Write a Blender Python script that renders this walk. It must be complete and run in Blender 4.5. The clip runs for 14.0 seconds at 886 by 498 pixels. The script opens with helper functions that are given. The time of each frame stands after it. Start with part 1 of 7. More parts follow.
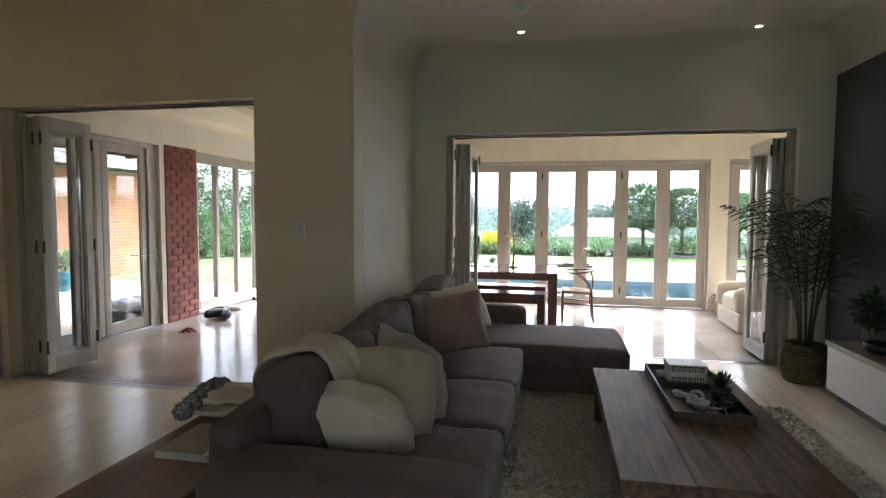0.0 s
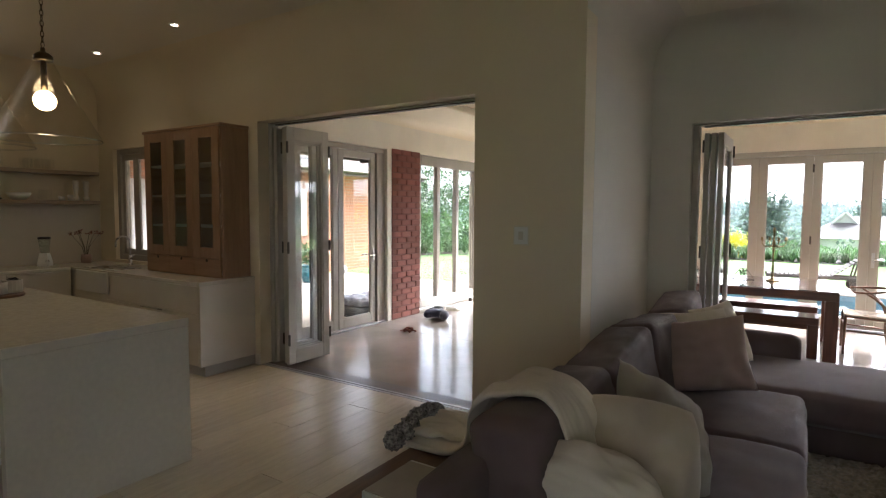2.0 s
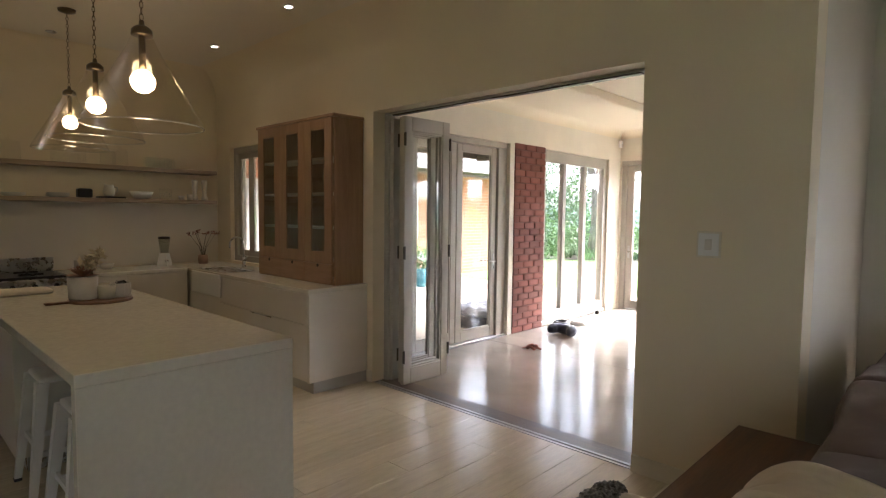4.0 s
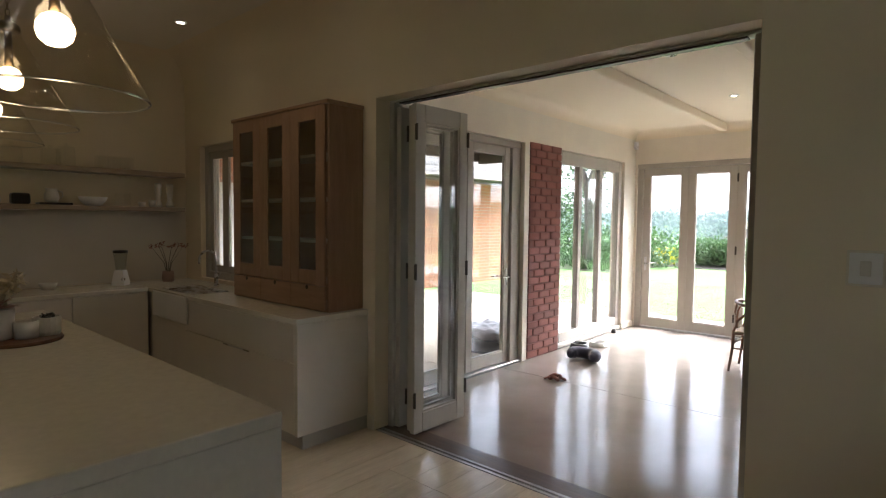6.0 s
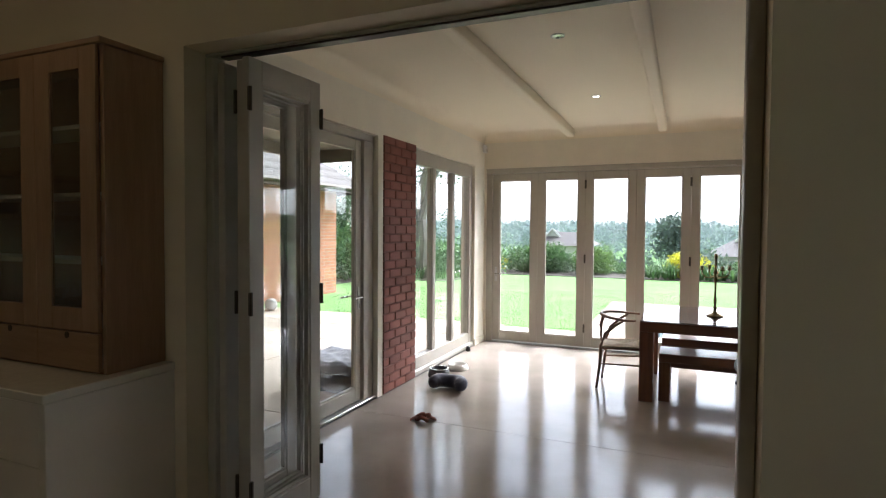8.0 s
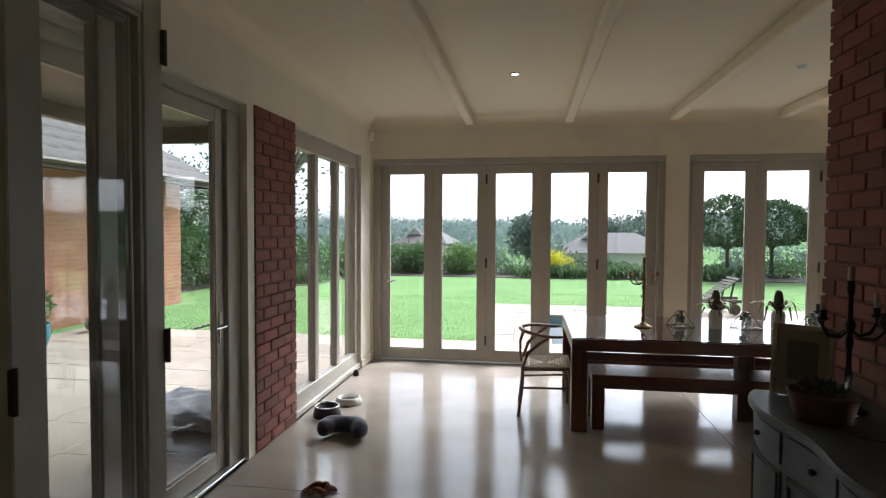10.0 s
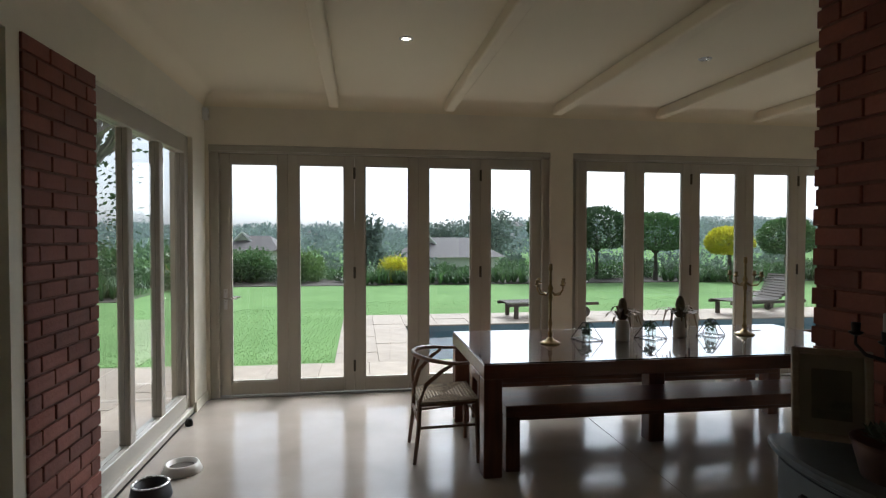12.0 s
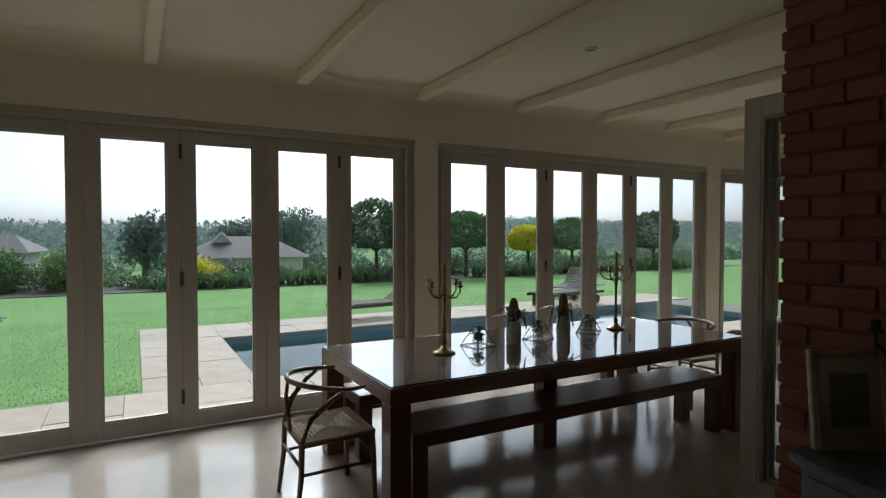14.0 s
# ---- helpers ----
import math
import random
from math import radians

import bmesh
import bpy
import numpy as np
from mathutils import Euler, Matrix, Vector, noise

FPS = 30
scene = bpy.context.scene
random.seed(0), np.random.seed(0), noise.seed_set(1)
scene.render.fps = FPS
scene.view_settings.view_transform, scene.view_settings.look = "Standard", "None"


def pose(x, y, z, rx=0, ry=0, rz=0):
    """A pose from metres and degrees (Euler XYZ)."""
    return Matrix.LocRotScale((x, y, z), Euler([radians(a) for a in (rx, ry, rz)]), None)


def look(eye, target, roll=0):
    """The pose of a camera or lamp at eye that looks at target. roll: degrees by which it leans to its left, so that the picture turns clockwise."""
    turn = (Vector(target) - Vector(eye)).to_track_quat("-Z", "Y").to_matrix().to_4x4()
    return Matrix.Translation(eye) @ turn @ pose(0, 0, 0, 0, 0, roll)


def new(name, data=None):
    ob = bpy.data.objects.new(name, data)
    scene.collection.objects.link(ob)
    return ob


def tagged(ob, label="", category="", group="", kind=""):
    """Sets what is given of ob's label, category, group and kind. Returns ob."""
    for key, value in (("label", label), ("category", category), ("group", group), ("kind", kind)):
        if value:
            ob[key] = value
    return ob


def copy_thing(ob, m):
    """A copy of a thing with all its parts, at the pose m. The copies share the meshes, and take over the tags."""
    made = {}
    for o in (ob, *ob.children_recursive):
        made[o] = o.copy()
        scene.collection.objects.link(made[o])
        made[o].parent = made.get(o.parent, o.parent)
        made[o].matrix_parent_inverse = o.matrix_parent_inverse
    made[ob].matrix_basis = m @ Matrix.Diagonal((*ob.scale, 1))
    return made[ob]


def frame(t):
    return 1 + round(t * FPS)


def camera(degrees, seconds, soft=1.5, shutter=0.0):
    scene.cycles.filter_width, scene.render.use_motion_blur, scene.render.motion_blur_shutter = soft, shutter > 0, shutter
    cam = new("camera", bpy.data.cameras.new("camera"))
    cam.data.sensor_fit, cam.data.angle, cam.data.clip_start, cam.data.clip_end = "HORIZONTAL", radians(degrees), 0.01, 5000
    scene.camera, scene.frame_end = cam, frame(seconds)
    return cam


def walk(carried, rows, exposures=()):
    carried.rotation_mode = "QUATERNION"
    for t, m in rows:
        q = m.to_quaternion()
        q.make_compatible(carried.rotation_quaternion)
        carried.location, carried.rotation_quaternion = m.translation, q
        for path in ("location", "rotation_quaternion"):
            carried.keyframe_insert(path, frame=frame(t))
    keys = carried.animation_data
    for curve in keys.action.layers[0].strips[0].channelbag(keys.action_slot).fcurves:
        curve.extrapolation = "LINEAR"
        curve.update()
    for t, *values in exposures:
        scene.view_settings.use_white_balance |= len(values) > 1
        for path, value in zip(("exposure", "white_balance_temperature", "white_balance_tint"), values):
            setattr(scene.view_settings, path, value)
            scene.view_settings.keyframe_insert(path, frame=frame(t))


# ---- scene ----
cam = camera(77.0, 14.0, soft=1.2)
PATH = [
    (0, (0.781, 0.260, 1.536), (0.389, 2.217, 1.415), 0.33),
    (0.5, (0.688, 0.375, 1.550), (0.188, 2.308, 1.427), 0.30),
    (1, (0.626, 0.489, 1.562), (-0.029, 2.374, 1.435), 0.27),
    (1.5, (0.578, 0.634, 1.589), (-0.306, 2.423, 1.457), 0.26),
    (2, (0.493, 0.746, 1.594), (-0.594, 2.419, 1.459), 0.33),
    (2.5, (0.346, 0.871, 1.588), (-0.874, 2.451, 1.456), 0.45),
    (3, (0.195, 0.998, 1.582), (-1.121, 2.498, 1.450), 0.59),
    (3.5, (0.007, 1.123, 1.575), (-1.372, 2.566, 1.446), 0.65),
    (6, (-1.039, 1.714, 1.594), (-2.365, 3.207, 1.491), 0.6),
    (6.5, (-1.282, 1.854, 1.591), (-2.475, 3.456, 1.494), 0.7),
    (7, (-1.461, 2.001, 1.61), (-2.514, 3.699, 1.519), 0.7),
    (7.5, (-1.693, 2.219, 1.617), (-2.603, 3.998, 1.537), 0.7),
    (8, (-1.898, 2.442, 1.587), (-2.687, 4.278, 1.521), 0.4),
    (10.5, (-2.73, 3.685, 1.623), (-2.896, 5.677, 1.555), 0.3),
    (11, (-2.83, 3.969, 1.602), (-2.855, 5.968, 1.54), 0.2),
    (11.5, (-2.938, 4.183, 1.612), (-2.818, 6.178, 1.549), 0.2),
    (12, (-3.047, 4.395, 1.598), (-2.753, 6.373, 1.549), 0.1),
    (12.5, (-3.16, 4.623, 1.557), (-2.688, 6.565, 1.501), 0.2),
    (13, (-3.267, 4.898, 1.565), (-2.634, 6.794, 1.509), 0.1),
    (13.5, (-3.35, 5.105, 1.556), (-2.54, 6.933, 1.506), 0.1),
    (14, (-3.425, 5.229, 1.572), (-2.457, 6.978, 1.519), 0.0),
]
walk(cam, [(t, look(eye, target, roll)) for t, eye, target, roll in PATH],
     [(0, 2.9, 5570, 14), (1.5, 2.8, 5670, 14), (2.5, 3.27, 5770, 17), (3.5, 3.55, 5820, 17), (6, 2.78, 5720, 15), (7, 2.5, 5670, 14), (8, 2.2, 5670, 12), (10.5, 1.3, 5670, 10), (11.5, 1.02, 5670, 9), (12.5, 0.75, 5620, 7), (14, 0.5, 5570, 5)])
SKY = 0.106

# ---- light ----
world = bpy.data.worlds.new("overcast_sky")
scene.world = world
world.use_nodes = True
wn, wl = world.node_tree.nodes, world.node_tree.links
wn.clear()
sky = wn.new("ShaderNodeTexSky")
sky.sky_type, sky.sun_disc = "NISHITA", False
sky.sun_elevation, sky.sun_rotation = radians(42), radians(20)
sky.air_density, sky.dust_density, sky.ozone_density = 1.0, 3.0, 1.0
grey = wn.new("ShaderNodeHueSaturation")
grey.inputs["Saturation"].default_value = 0.22
sky_out = wn.new("ShaderNodeBackground")
sky_out.inputs["Strength"].default_value = SKY
world_out = wn.new("ShaderNodeOutputWorld")
wl.new(sky.outputs[0], grey.inputs["Color"])
wl.new(grey.outputs[0], sky_out.inputs["Color"])
wl.new(sky_out.outputs[0], world_out.inputs["Surface"])
sun = new("sun", bpy.data.lights.new("sun", "SUN"))
sun.data.energy, sun.data.angle, sun.data.color = 2.7, radians(34), (1.0, 0.97, 0.92)
sun.matrix_world = look((20 * math.sin(radians(20)), 20 * math.cos(radians(20)), 18), (0, 0, 0))


# ---- helpers for shapes ----
def add_box(bm, a, b, bev=0.0, seg=1):
    lo = [min(p, q) for p, q in zip(a, b)]
    hi = [max(p, q) for p, q in zip(a, b)]
    vs = [bm.verts.new((x, y, z)) for x in (lo[0], hi[0]) for y in (lo[1], hi[1]) for z in (lo[2], hi[2])]
    fs = [bm.faces.new([vs[i] for i in q]) for q in ((0, 1, 3, 2), (4, 6, 7, 5), (0, 4, 5, 1), (2, 3, 7, 6), (0, 2, 6, 4), (1, 5, 7, 3))]
    if bev > 0:
        es = list({e for f in fs for e in f.edges})
        bmesh.ops.bevel(bm, geom=es, offset=bev, segments=seg, affect="EDGES", profile=0.5)
    return bm


def boxes(*items, bev=0.0, seg=1):
    bm = bmesh.new()
    for a, b in items:
        add_box(bm, a, b, bev, seg)
    return bm


def add_tube(bm, pts, radii, n=8, cap=True):
    """A round tube along points; radii is one number or one for each point."""
    pts = [Vector(p) for p in pts]
    if not hasattr(radii, "__len__"):
        radii = [radii] * len(pts)
    rings, up = [], Vector((0, 0, 1))
    for i, p in enumerate(pts):
        d = (pts[min(i + 1, len(pts) - 1)] - pts[max(i - 1, 0)]).normalized()
        ref = up if abs(d.z) < 0.9 else Vector((1, 0, 0))
        u = d.cross(ref).normalized()
        v = d.cross(u).normalized()
        rings.append([bm.verts.new(p + (u * math.cos(k * math.tau / n) + v * math.sin(k * math.tau / n)) * radii[i]) for k in range(n)])
    for a, b in zip(rings, rings[1:]):
        for k in range(n):
            bm.faces.new((a[k], a[(k + 1) % n], b[(k + 1) % n], b[k]))
    if cap:
        bm.faces.new(rings[0][::-1])
        bm.faces.new(rings[-1])
    return bm


def lathe(profile, n=24, centre=(0, 0)):
    """A turned shape from (radius, height) pairs."""
    bm = bmesh.new()
    rings = []
    for r, z in profile:
        if r < 1e-5:
            rings.append([bm.verts.new((centre[0], centre[1], z))])
        else:
            rings.append([bm.verts.new((centre[0] + r * math.cos(k * math.tau / n), centre[1] + r * math.sin(k * math.tau / n), z)) for k in range(n)])
    for a, b in zip(rings, rings[1:]):
        for k in range(n):
            if len(a) == 1 and len(b) > 1:
                bm.faces.new((a[0], b[k], b[(k + 1) % n]))
            elif len(b) == 1 and len(a) > 1:
                bm.faces.new((a[k], a[(k + 1) % n], b[0]))
            elif len(a) > 1:
                bm.faces.new((a[k], a[(k + 1) % n], b[(k + 1) % n], b[k]))
    bmesh.ops.recalc_face_normals(bm, faces=bm.faces)
    return bm


def soft_box(size, bev, puff=0.0, wrinkle=0.0, seed=0, cuts=14, levels=4):
    """An upholstered block: rounded edges, faces that swell, light creases."""
    sx, sy, sz = size
    bm = bmesh.new()
    bmesh.ops.create_cube(bm, size=2.0)
    bmesh.ops.subdivide_edges(bm, edges=bm.edges[:], cuts=cuts, use_grid_fill=True)
    h = Vector((sx / 2, sy / 2, sz / 2))
    for v in bm.verts:
        u = v.co.copy()
        p = Vector((u.x * h.x, u.y * h.y, u.z * h.z))
        inner = Vector([max(-(hh - bev), min(hh - bev, c)) for c, hh in zip(p, h)])
        d = p - inner
        if d.length > 1e-6:
            p = inner + d.normalized() * min(bev, d.length * 1.0 if d.length < bev else bev)
        fx, fy, fz = (1 - u.x ** 2), (1 - u.y ** 2), (1 - u.z ** 2)
        p.z += puff * u.z * fx ** 0.6 * fy ** 0.6 if abs(u.z) > 0.5 else 0
        p.x += 0.5 * puff * u.x * fy ** 0.6 * fz ** 0.6 if abs(u.x) > 0.5 else 0
        p.y += 0.5 * puff * u.y * fx ** 0.6 * fz ** 0.6 if abs(u.y) > 0.5 else 0
        if wrinkle:
            q = Vector((p.x * 5 + seed * 7.3, p.y * 5, p.z * 5))
            w = noise.noise(q) + 0.45 * noise.ridged_multi_fractal(q * 0.8, 1.0, 2.0, 3, 1.0, 2.0) + 0.8 * noise.noise((q.x * 2.6, q.y * 1.1, q.z * 2.6))
            p += v.co.normalized() * wrinkle * w
        v.co = p
    return bm


def pillow(w, h, d, seed=0, n=22, rounded=0.2):
    """A scatter cushion standing in its xz plane: pinched corners, full middle, creases."""
    bm = bmesh.new()
    grid = {}
    for side in (1, -1):
        for i in range(n + 1):
            for j in range(n + 1):
                u, v = 2 * i / n - 1, 2 * j / n - 1
                edge = i in (0, n) or j in (0, n)
                if edge and side == -1:
                    grid[side, i, j] = grid[1, i, j]
                    continue
                pull = 1 - 0.12 * (1 - u * u) * (abs(v) ** 3) - 0.12 * (1 - v * v) * (abs(u) ** 3)
                full = max(0.0, (1 - u ** 4) * (1 - v ** 4)) ** 0.55
                x, z = u * w / 2 * pull * (1 - rounded * v * v * 0.5) ** 0.5, v * h / 2 * pull * (1 - rounded * u * u * 0.5) ** 0.5
                q = Vector((x * 6 + seed * 3.1, z * 6, side * 2.0))
                crease = max(0, noise.noise(Vector((q.x * 1.6 + q.z, q.y * 0.8, q.z * 1.7)))) * 0.05 + 0.014 * noise.noise(q * 2.6)
                y = side * d / 2 * full * (1 + 0.26 * noise.noise(q)) - side * crease * full ** 0.5
                grid[side, i, j] = bm.verts.new((x, y, z))
    for side in (1, -1):
        for i in range(n):
            for j in range(n):
                f = [grid[side, i, j], grid[side, i + 1, j], grid[side, i + 1, j + 1], grid[side, i, j + 1]]
                bm.faces.new(f if side == -1 else f[::-1])
    return bm


def holed_wall(x0, x1, y0, y1, z1, holes):
    """One wall along x with openings (x0, x1, z0, z1) cut through it."""
    bm = bmesh.new()
    us = sorted({x0, x1, *[h[k] for h in holes for k in (0, 1)]})
    ws = sorted({0.0, z1, *[h[k] for h in holes for k in (2, 3)]})
    def solid(i, j):
        if not (0 <= i < len(us) - 1 and 0 <= j < len(ws) - 1):
            return False
        u, w = (us[i] + us[i + 1]) / 2, (ws[j] + ws[j + 1]) / 2
        return not any(h[0] < u < h[1] and h[2] < w < h[3] for h in holes)
    cache = {}
    def vert(i, y, j):
        key = (i, y, j)
        if key not in cache:
            cache[key] = bm.verts.new((us[i], y, ws[j]))
        return cache[key]
    for i in range(len(us) - 1):
        for j in range(len(ws) - 1):
            if not solid(i, j):
                continue
            bm.faces.new([vert(*k) for k in ((i, y0, j), (i + 1, y0, j), (i + 1, y0, j + 1), (i, y0, j + 1))])
            bm.faces.new([vert(*k) for k in ((i, y1, j), (i, y1, j + 1), (i + 1, y1, j + 1), (i + 1, y1, j))])
            for di, dj, a, b in ((-1, 0, (0, 0), (0, 1)), (1, 0, (1, 0), (1, 1)), (0, -1, (0, 0), (1, 0)), (0, 1, (0, 1), (1, 1))):
                if not solid(i + di, j + dj):
                    p, q = (i + a[0], j + a[1]), (i + b[0], j + b[1])
                    bm.faces.new((vert(p[0], y0, p[1]), vert(p[0], y1, p[1]), vert(q[0], y1, q[1]), vert(q[0], y0, q[1])))
    bmesh.ops.recalc_face_normals(bm, faces=bm.faces)
    return bm


def link_mesh(name, bm, mat, smooth=False):
    me = bpy.data.meshes.new(name)
    bm.to_mesh(me)
    bm.free()
    me.materials.append(mat)
    if smooth:
        me.polygons.foreach_set("use_smooth", [True] * len(me.polygons))
    return me


def part(name, bm, mat, parent=None, label="", smooth=False, at=None):
    ob = new(name, link_mesh(name, bm, mat, smooth))
    if parent is not None:
        ob.parent = parent
    if at is not None:
        ob.matrix_basis = at
    if label:
        ob["label"] = label
    return ob


def thing(name, m, label, category, group=""):
    ob = new(name)
    ob.empty_display_size = 0.1
    ob.matrix_basis = m if isinstance(m, Matrix) else pose(*m)
    return tagged(ob, label, category, group)


def single(name, bm, mat, label, category, group="", at=None, smooth=False):
    return tagged(part(name, bm, mat, None, "", smooth, at), label, category, group)


def structure(name, bm, mat, label, smooth=False):
    return tagged(part(name, bm, mat, None, "", smooth), label, kind="structure")


# ---- materials ----
def material(name, colour, rough=0.6, metal=0.0, vary=0.12, scale=6.0, bump=0.15, bump_scale=60.0, stretch=(1, 1, 1), coat=0.0, spec=0.5, rnd=0.0, sheen=0.0, second=None):
    mat = bpy.data.materials.new(name)
    mat.use_nodes = True
    n, l = mat.node_tree.nodes, mat.node_tree.links
    b = n["Principled BSDF"]
    b.inputs["Roughness"].default_value = rough
    b.inputs["Metallic"].default_value = metal
    b.inputs["Specular IOR Level"].default_value = spec
    b.inputs["Coat Weight"].default_value = coat
    b.inputs["Coat Roughness"].default_value = 0.12
    b.inputs["Sheen Weight"].default_value = sheen
    tc, mp = n.new("ShaderNodeTexCoord"), n.new("ShaderNodeMapping")
    mp.inputs["Scale"].default_value = stretch
    l.new(tc.outputs["Object"], mp.inputs["Vector"])
    big, fine = n.new("ShaderNodeTexNoise"), n.new("ShaderNodeTexNoise")
    big.inputs["Scale"].default_value, big.inputs["Detail"].default_value = scale, 6
    fine.inputs["Scale"].default_value, fine.inputs["Detail"].default_value = bump_scale, 4
    l.new(mp.outputs[0], big.inputs["Vector"])
    l.new(mp.outputs[0], fine.inputs["Vector"])
    mix = n.new("ShaderNodeMix")
    mix.data_type = "RGBA"
    dark = second if second else [c * (1 - vary * 2) for c in colour]
    mix.inputs["A"].default_value = (*dark, 1)
    mix.inputs["B"].default_value = (*colour, 1)
    ramp = n.new("ShaderNodeMapRange")
    ramp.inputs["From Min"].default_value, ramp.inputs["From Max"].default_value = 0.32, 0.68
    l.new(big.outputs["Fac"], ramp.inputs["Value"])
    l.new(ramp.outputs[0], mix.inputs["Factor"])
    tint = n.new("ShaderNodeMix")
    tint.data_type, tint.blend_type = "RGBA", "MULTIPLY"
    tint.inputs["Factor"].default_value = vary * 1.5
    l.new(mix.outputs["Result"], tint.inputs["A"])
    l.new(fine.outputs["Fac"], tint.inputs["B"])
    last = tint.outputs["Result"]
    if rnd:
        info, hsv, mr = n.new("ShaderNodeObjectInfo"), n.new("ShaderNodeHueSaturation"), n.new("ShaderNodeMapRange")
        mr.inputs["To Min"].default_value, mr.inputs["To Max"].default_value = 1 - rnd, 1 + rnd
        l.new(info.outputs["Random"], mr.inputs["Value"])
        l.new(mr.outputs[0], hsv.inputs["Value"])
        l.new(last, hsv.inputs["Color"])
        last = hsv.outputs["Color"]
    l.new(last, b.inputs["Base Color"])
    rr = n.new("ShaderNodeMapRange")
    rr.inputs["To Min"].default_value, rr.inputs["To Max"].default_value = max(0.02, rough - 0.08), min(1, rough + 0.08)
    l.new(big.outputs["Fac"], rr.inputs["Value"])
    l.new(rr.outputs[0], b.inputs["Roughness"])
    if bump:
        bp = n.new("ShaderNodeBump")
        bp.inputs["Strength"].default_value, bp.inputs["Distance"].default_value = bump, 0.004
        l.new(fine.outputs["Fac"], bp.inputs["Height"])
        l.new(bp.outputs[0], b.inputs["Normal"])
    return mat


def wood(name, colour, dark, rough=0.45, axis="X", rnd=0.0, grain=1.0, bump=0.25, coat=0.0):
    stretch = {"X": (1.2, 14, 14), "Y": (14, 1.2, 14), "Z": (14, 14, 1.2)}[axis]
    return material(name, colour, rough, vary=0.2, scale=1.6 * grain, bump=bump, bump_scale=9 * grain, stretch=stretch, second=dark, rnd=rnd, coat=coat)


def glass_material(name, colour=(1, 1, 1), rough=0.0, ior=1.45):
    mat = bpy.data.materials.new(name)
    mat.use_nodes = True
    b = mat.node_tree.nodes["Principled BSDF"]
    b.inputs["Base Color"].default_value = (*colour, 1)
    b.inputs["Roughness"].default_value = rough
    b.inputs["Transmission Weight"].default_value = 1.0
    b.inputs["IOR"].default_value = ior
    return mat


def leaf_material(name, colour, dark, rough=0.5):
    """Leaves that differ from island to island and let some light through."""
    mat = bpy.data.materials.new(name)
    mat.use_nodes = True
    n, l = mat.node_tree.nodes, mat.node_tree.links
    b = n["Principled BSDF"]
    b.inputs["Roughness"].default_value = rough
    geo, mix = n.new("ShaderNodeNewGeometry"), n.new("ShaderNodeMix")
    mix.data_type = "RGBA"
    mix.inputs["A"].default_value, mix.inputs["B"].default_value = (*dark, 1), (*colour, 1)
    l.new(geo.outputs["Random Per Island"], mix.inputs["Factor"])
    l.new(mix.outputs["Result"], b.inputs["Base Color"])
    tr, add = n.new("ShaderNodeBsdfTranslucent"), n.new("ShaderNodeMixShader")
    l.new(mix.outputs["Result"], tr.inputs["Color"])
    add.inputs["Fac"].default_value = 0.3
    l.new(b.outputs[0], add.inputs[1])
    l.new(tr.outputs[0], add.inputs[2])
    l.new(add.outputs[0], n["Material Output"].inputs["Surface"])
    return mat


def glow(name, colour, strength):
    mat = bpy.data.materials.new(name)
    mat.use_nodes = True
    b = mat.node_tree.nodes["Principled BSDF"]
    b.inputs["Base Color"].default_value = (*colour, 1)
    b.inputs["Emission Color"].default_value = (*colour, 1)
    b.inputs["Emission Strength"].default_value = strength
    return mat


def thin_glass(name, tint=(1, 1, 1), rough=0.02, gloss=0.05):
    """Thin-walled clear glass: what is behind shows straight through, with gloss by the angle."""
    mat = bpy.data.materials.new(name)
    mat.use_nodes = True
    n, l = mat.node_tree.nodes, mat.node_tree.links
    n.remove(n["Principled BSDF"])
    tr, gl, fr, mx = n.new("ShaderNodeBsdfTransparent"), n.new("ShaderNodeBsdfGlossy"), n.new("ShaderNodeLayerWeight"), n.new("ShaderNodeMixShader")
    pw, sc = n.new("ShaderNodeMath"), n.new("ShaderNodeMath")
    tr.inputs["Color"].default_value = (*tint, 1)
    gl.inputs["Roughness"].default_value = rough
    pw.operation, sc.operation = "POWER", "MULTIPLY_ADD"
    pw.inputs[1].default_value, sc.inputs[1].default_value, sc.inputs[2].default_value = 4.0, 0.45, gloss
    l.new(fr.outputs["Facing"], pw.inputs[0])
    l.new(pw.outputs[0], sc.inputs[0])
    l.new(sc.outputs[0], mx.inputs["Fac"])
    l.new(tr.outputs[0], mx.inputs[1])
    l.new(gl.outputs[0], mx.inputs[2])
    l.new(mx.outputs[0], n["Material Output"].inputs["Surface"])
    return mat


THIN = thin_glass("thin_clear_glass", (0.93, 0.95, 0.94))
CREAM = material("cream_wall_paint", (0.78, 0.675, 0.49), 0.7, vary=0.03, scale=1.2, bump=0.06, bump_scale=160)
COOL = material("pale_grey_green_paint", (0.69, 0.64, 0.545), 0.6, vary=0.03, scale=1.2, bump=0.06, bump_scale=160)
CEILING = material("ceiling_paint", (0.78, 0.685, 0.51), 0.8, vary=0.012, scale=1.0, bump=0.05, bump_scale=150)
PLASTER = material("main_ceiling_paint", (0.74, 0.68, 0.565), 0.8, vary=0.012, scale=1.0, bump=0.05, bump_scale=150)
CHARCOAL = material("charcoal_wall_paint", (0.07, 0.072, 0.08), 0.65, vary=0.05, scale=1.5, bump=0.05, bump_scale=150)
PUTTY = material("putty_frame_paint", (0.43, 0.39, 0.32), 0.42, vary=0.05, scale=3, bump=0.08, bump_scale=70, stretch=(1, 1, 0.2))
TRIM = material("white_trim_paint", (0.75, 0.685, 0.55), 0.5, vary=0.04, scale=3, bump=0.05)
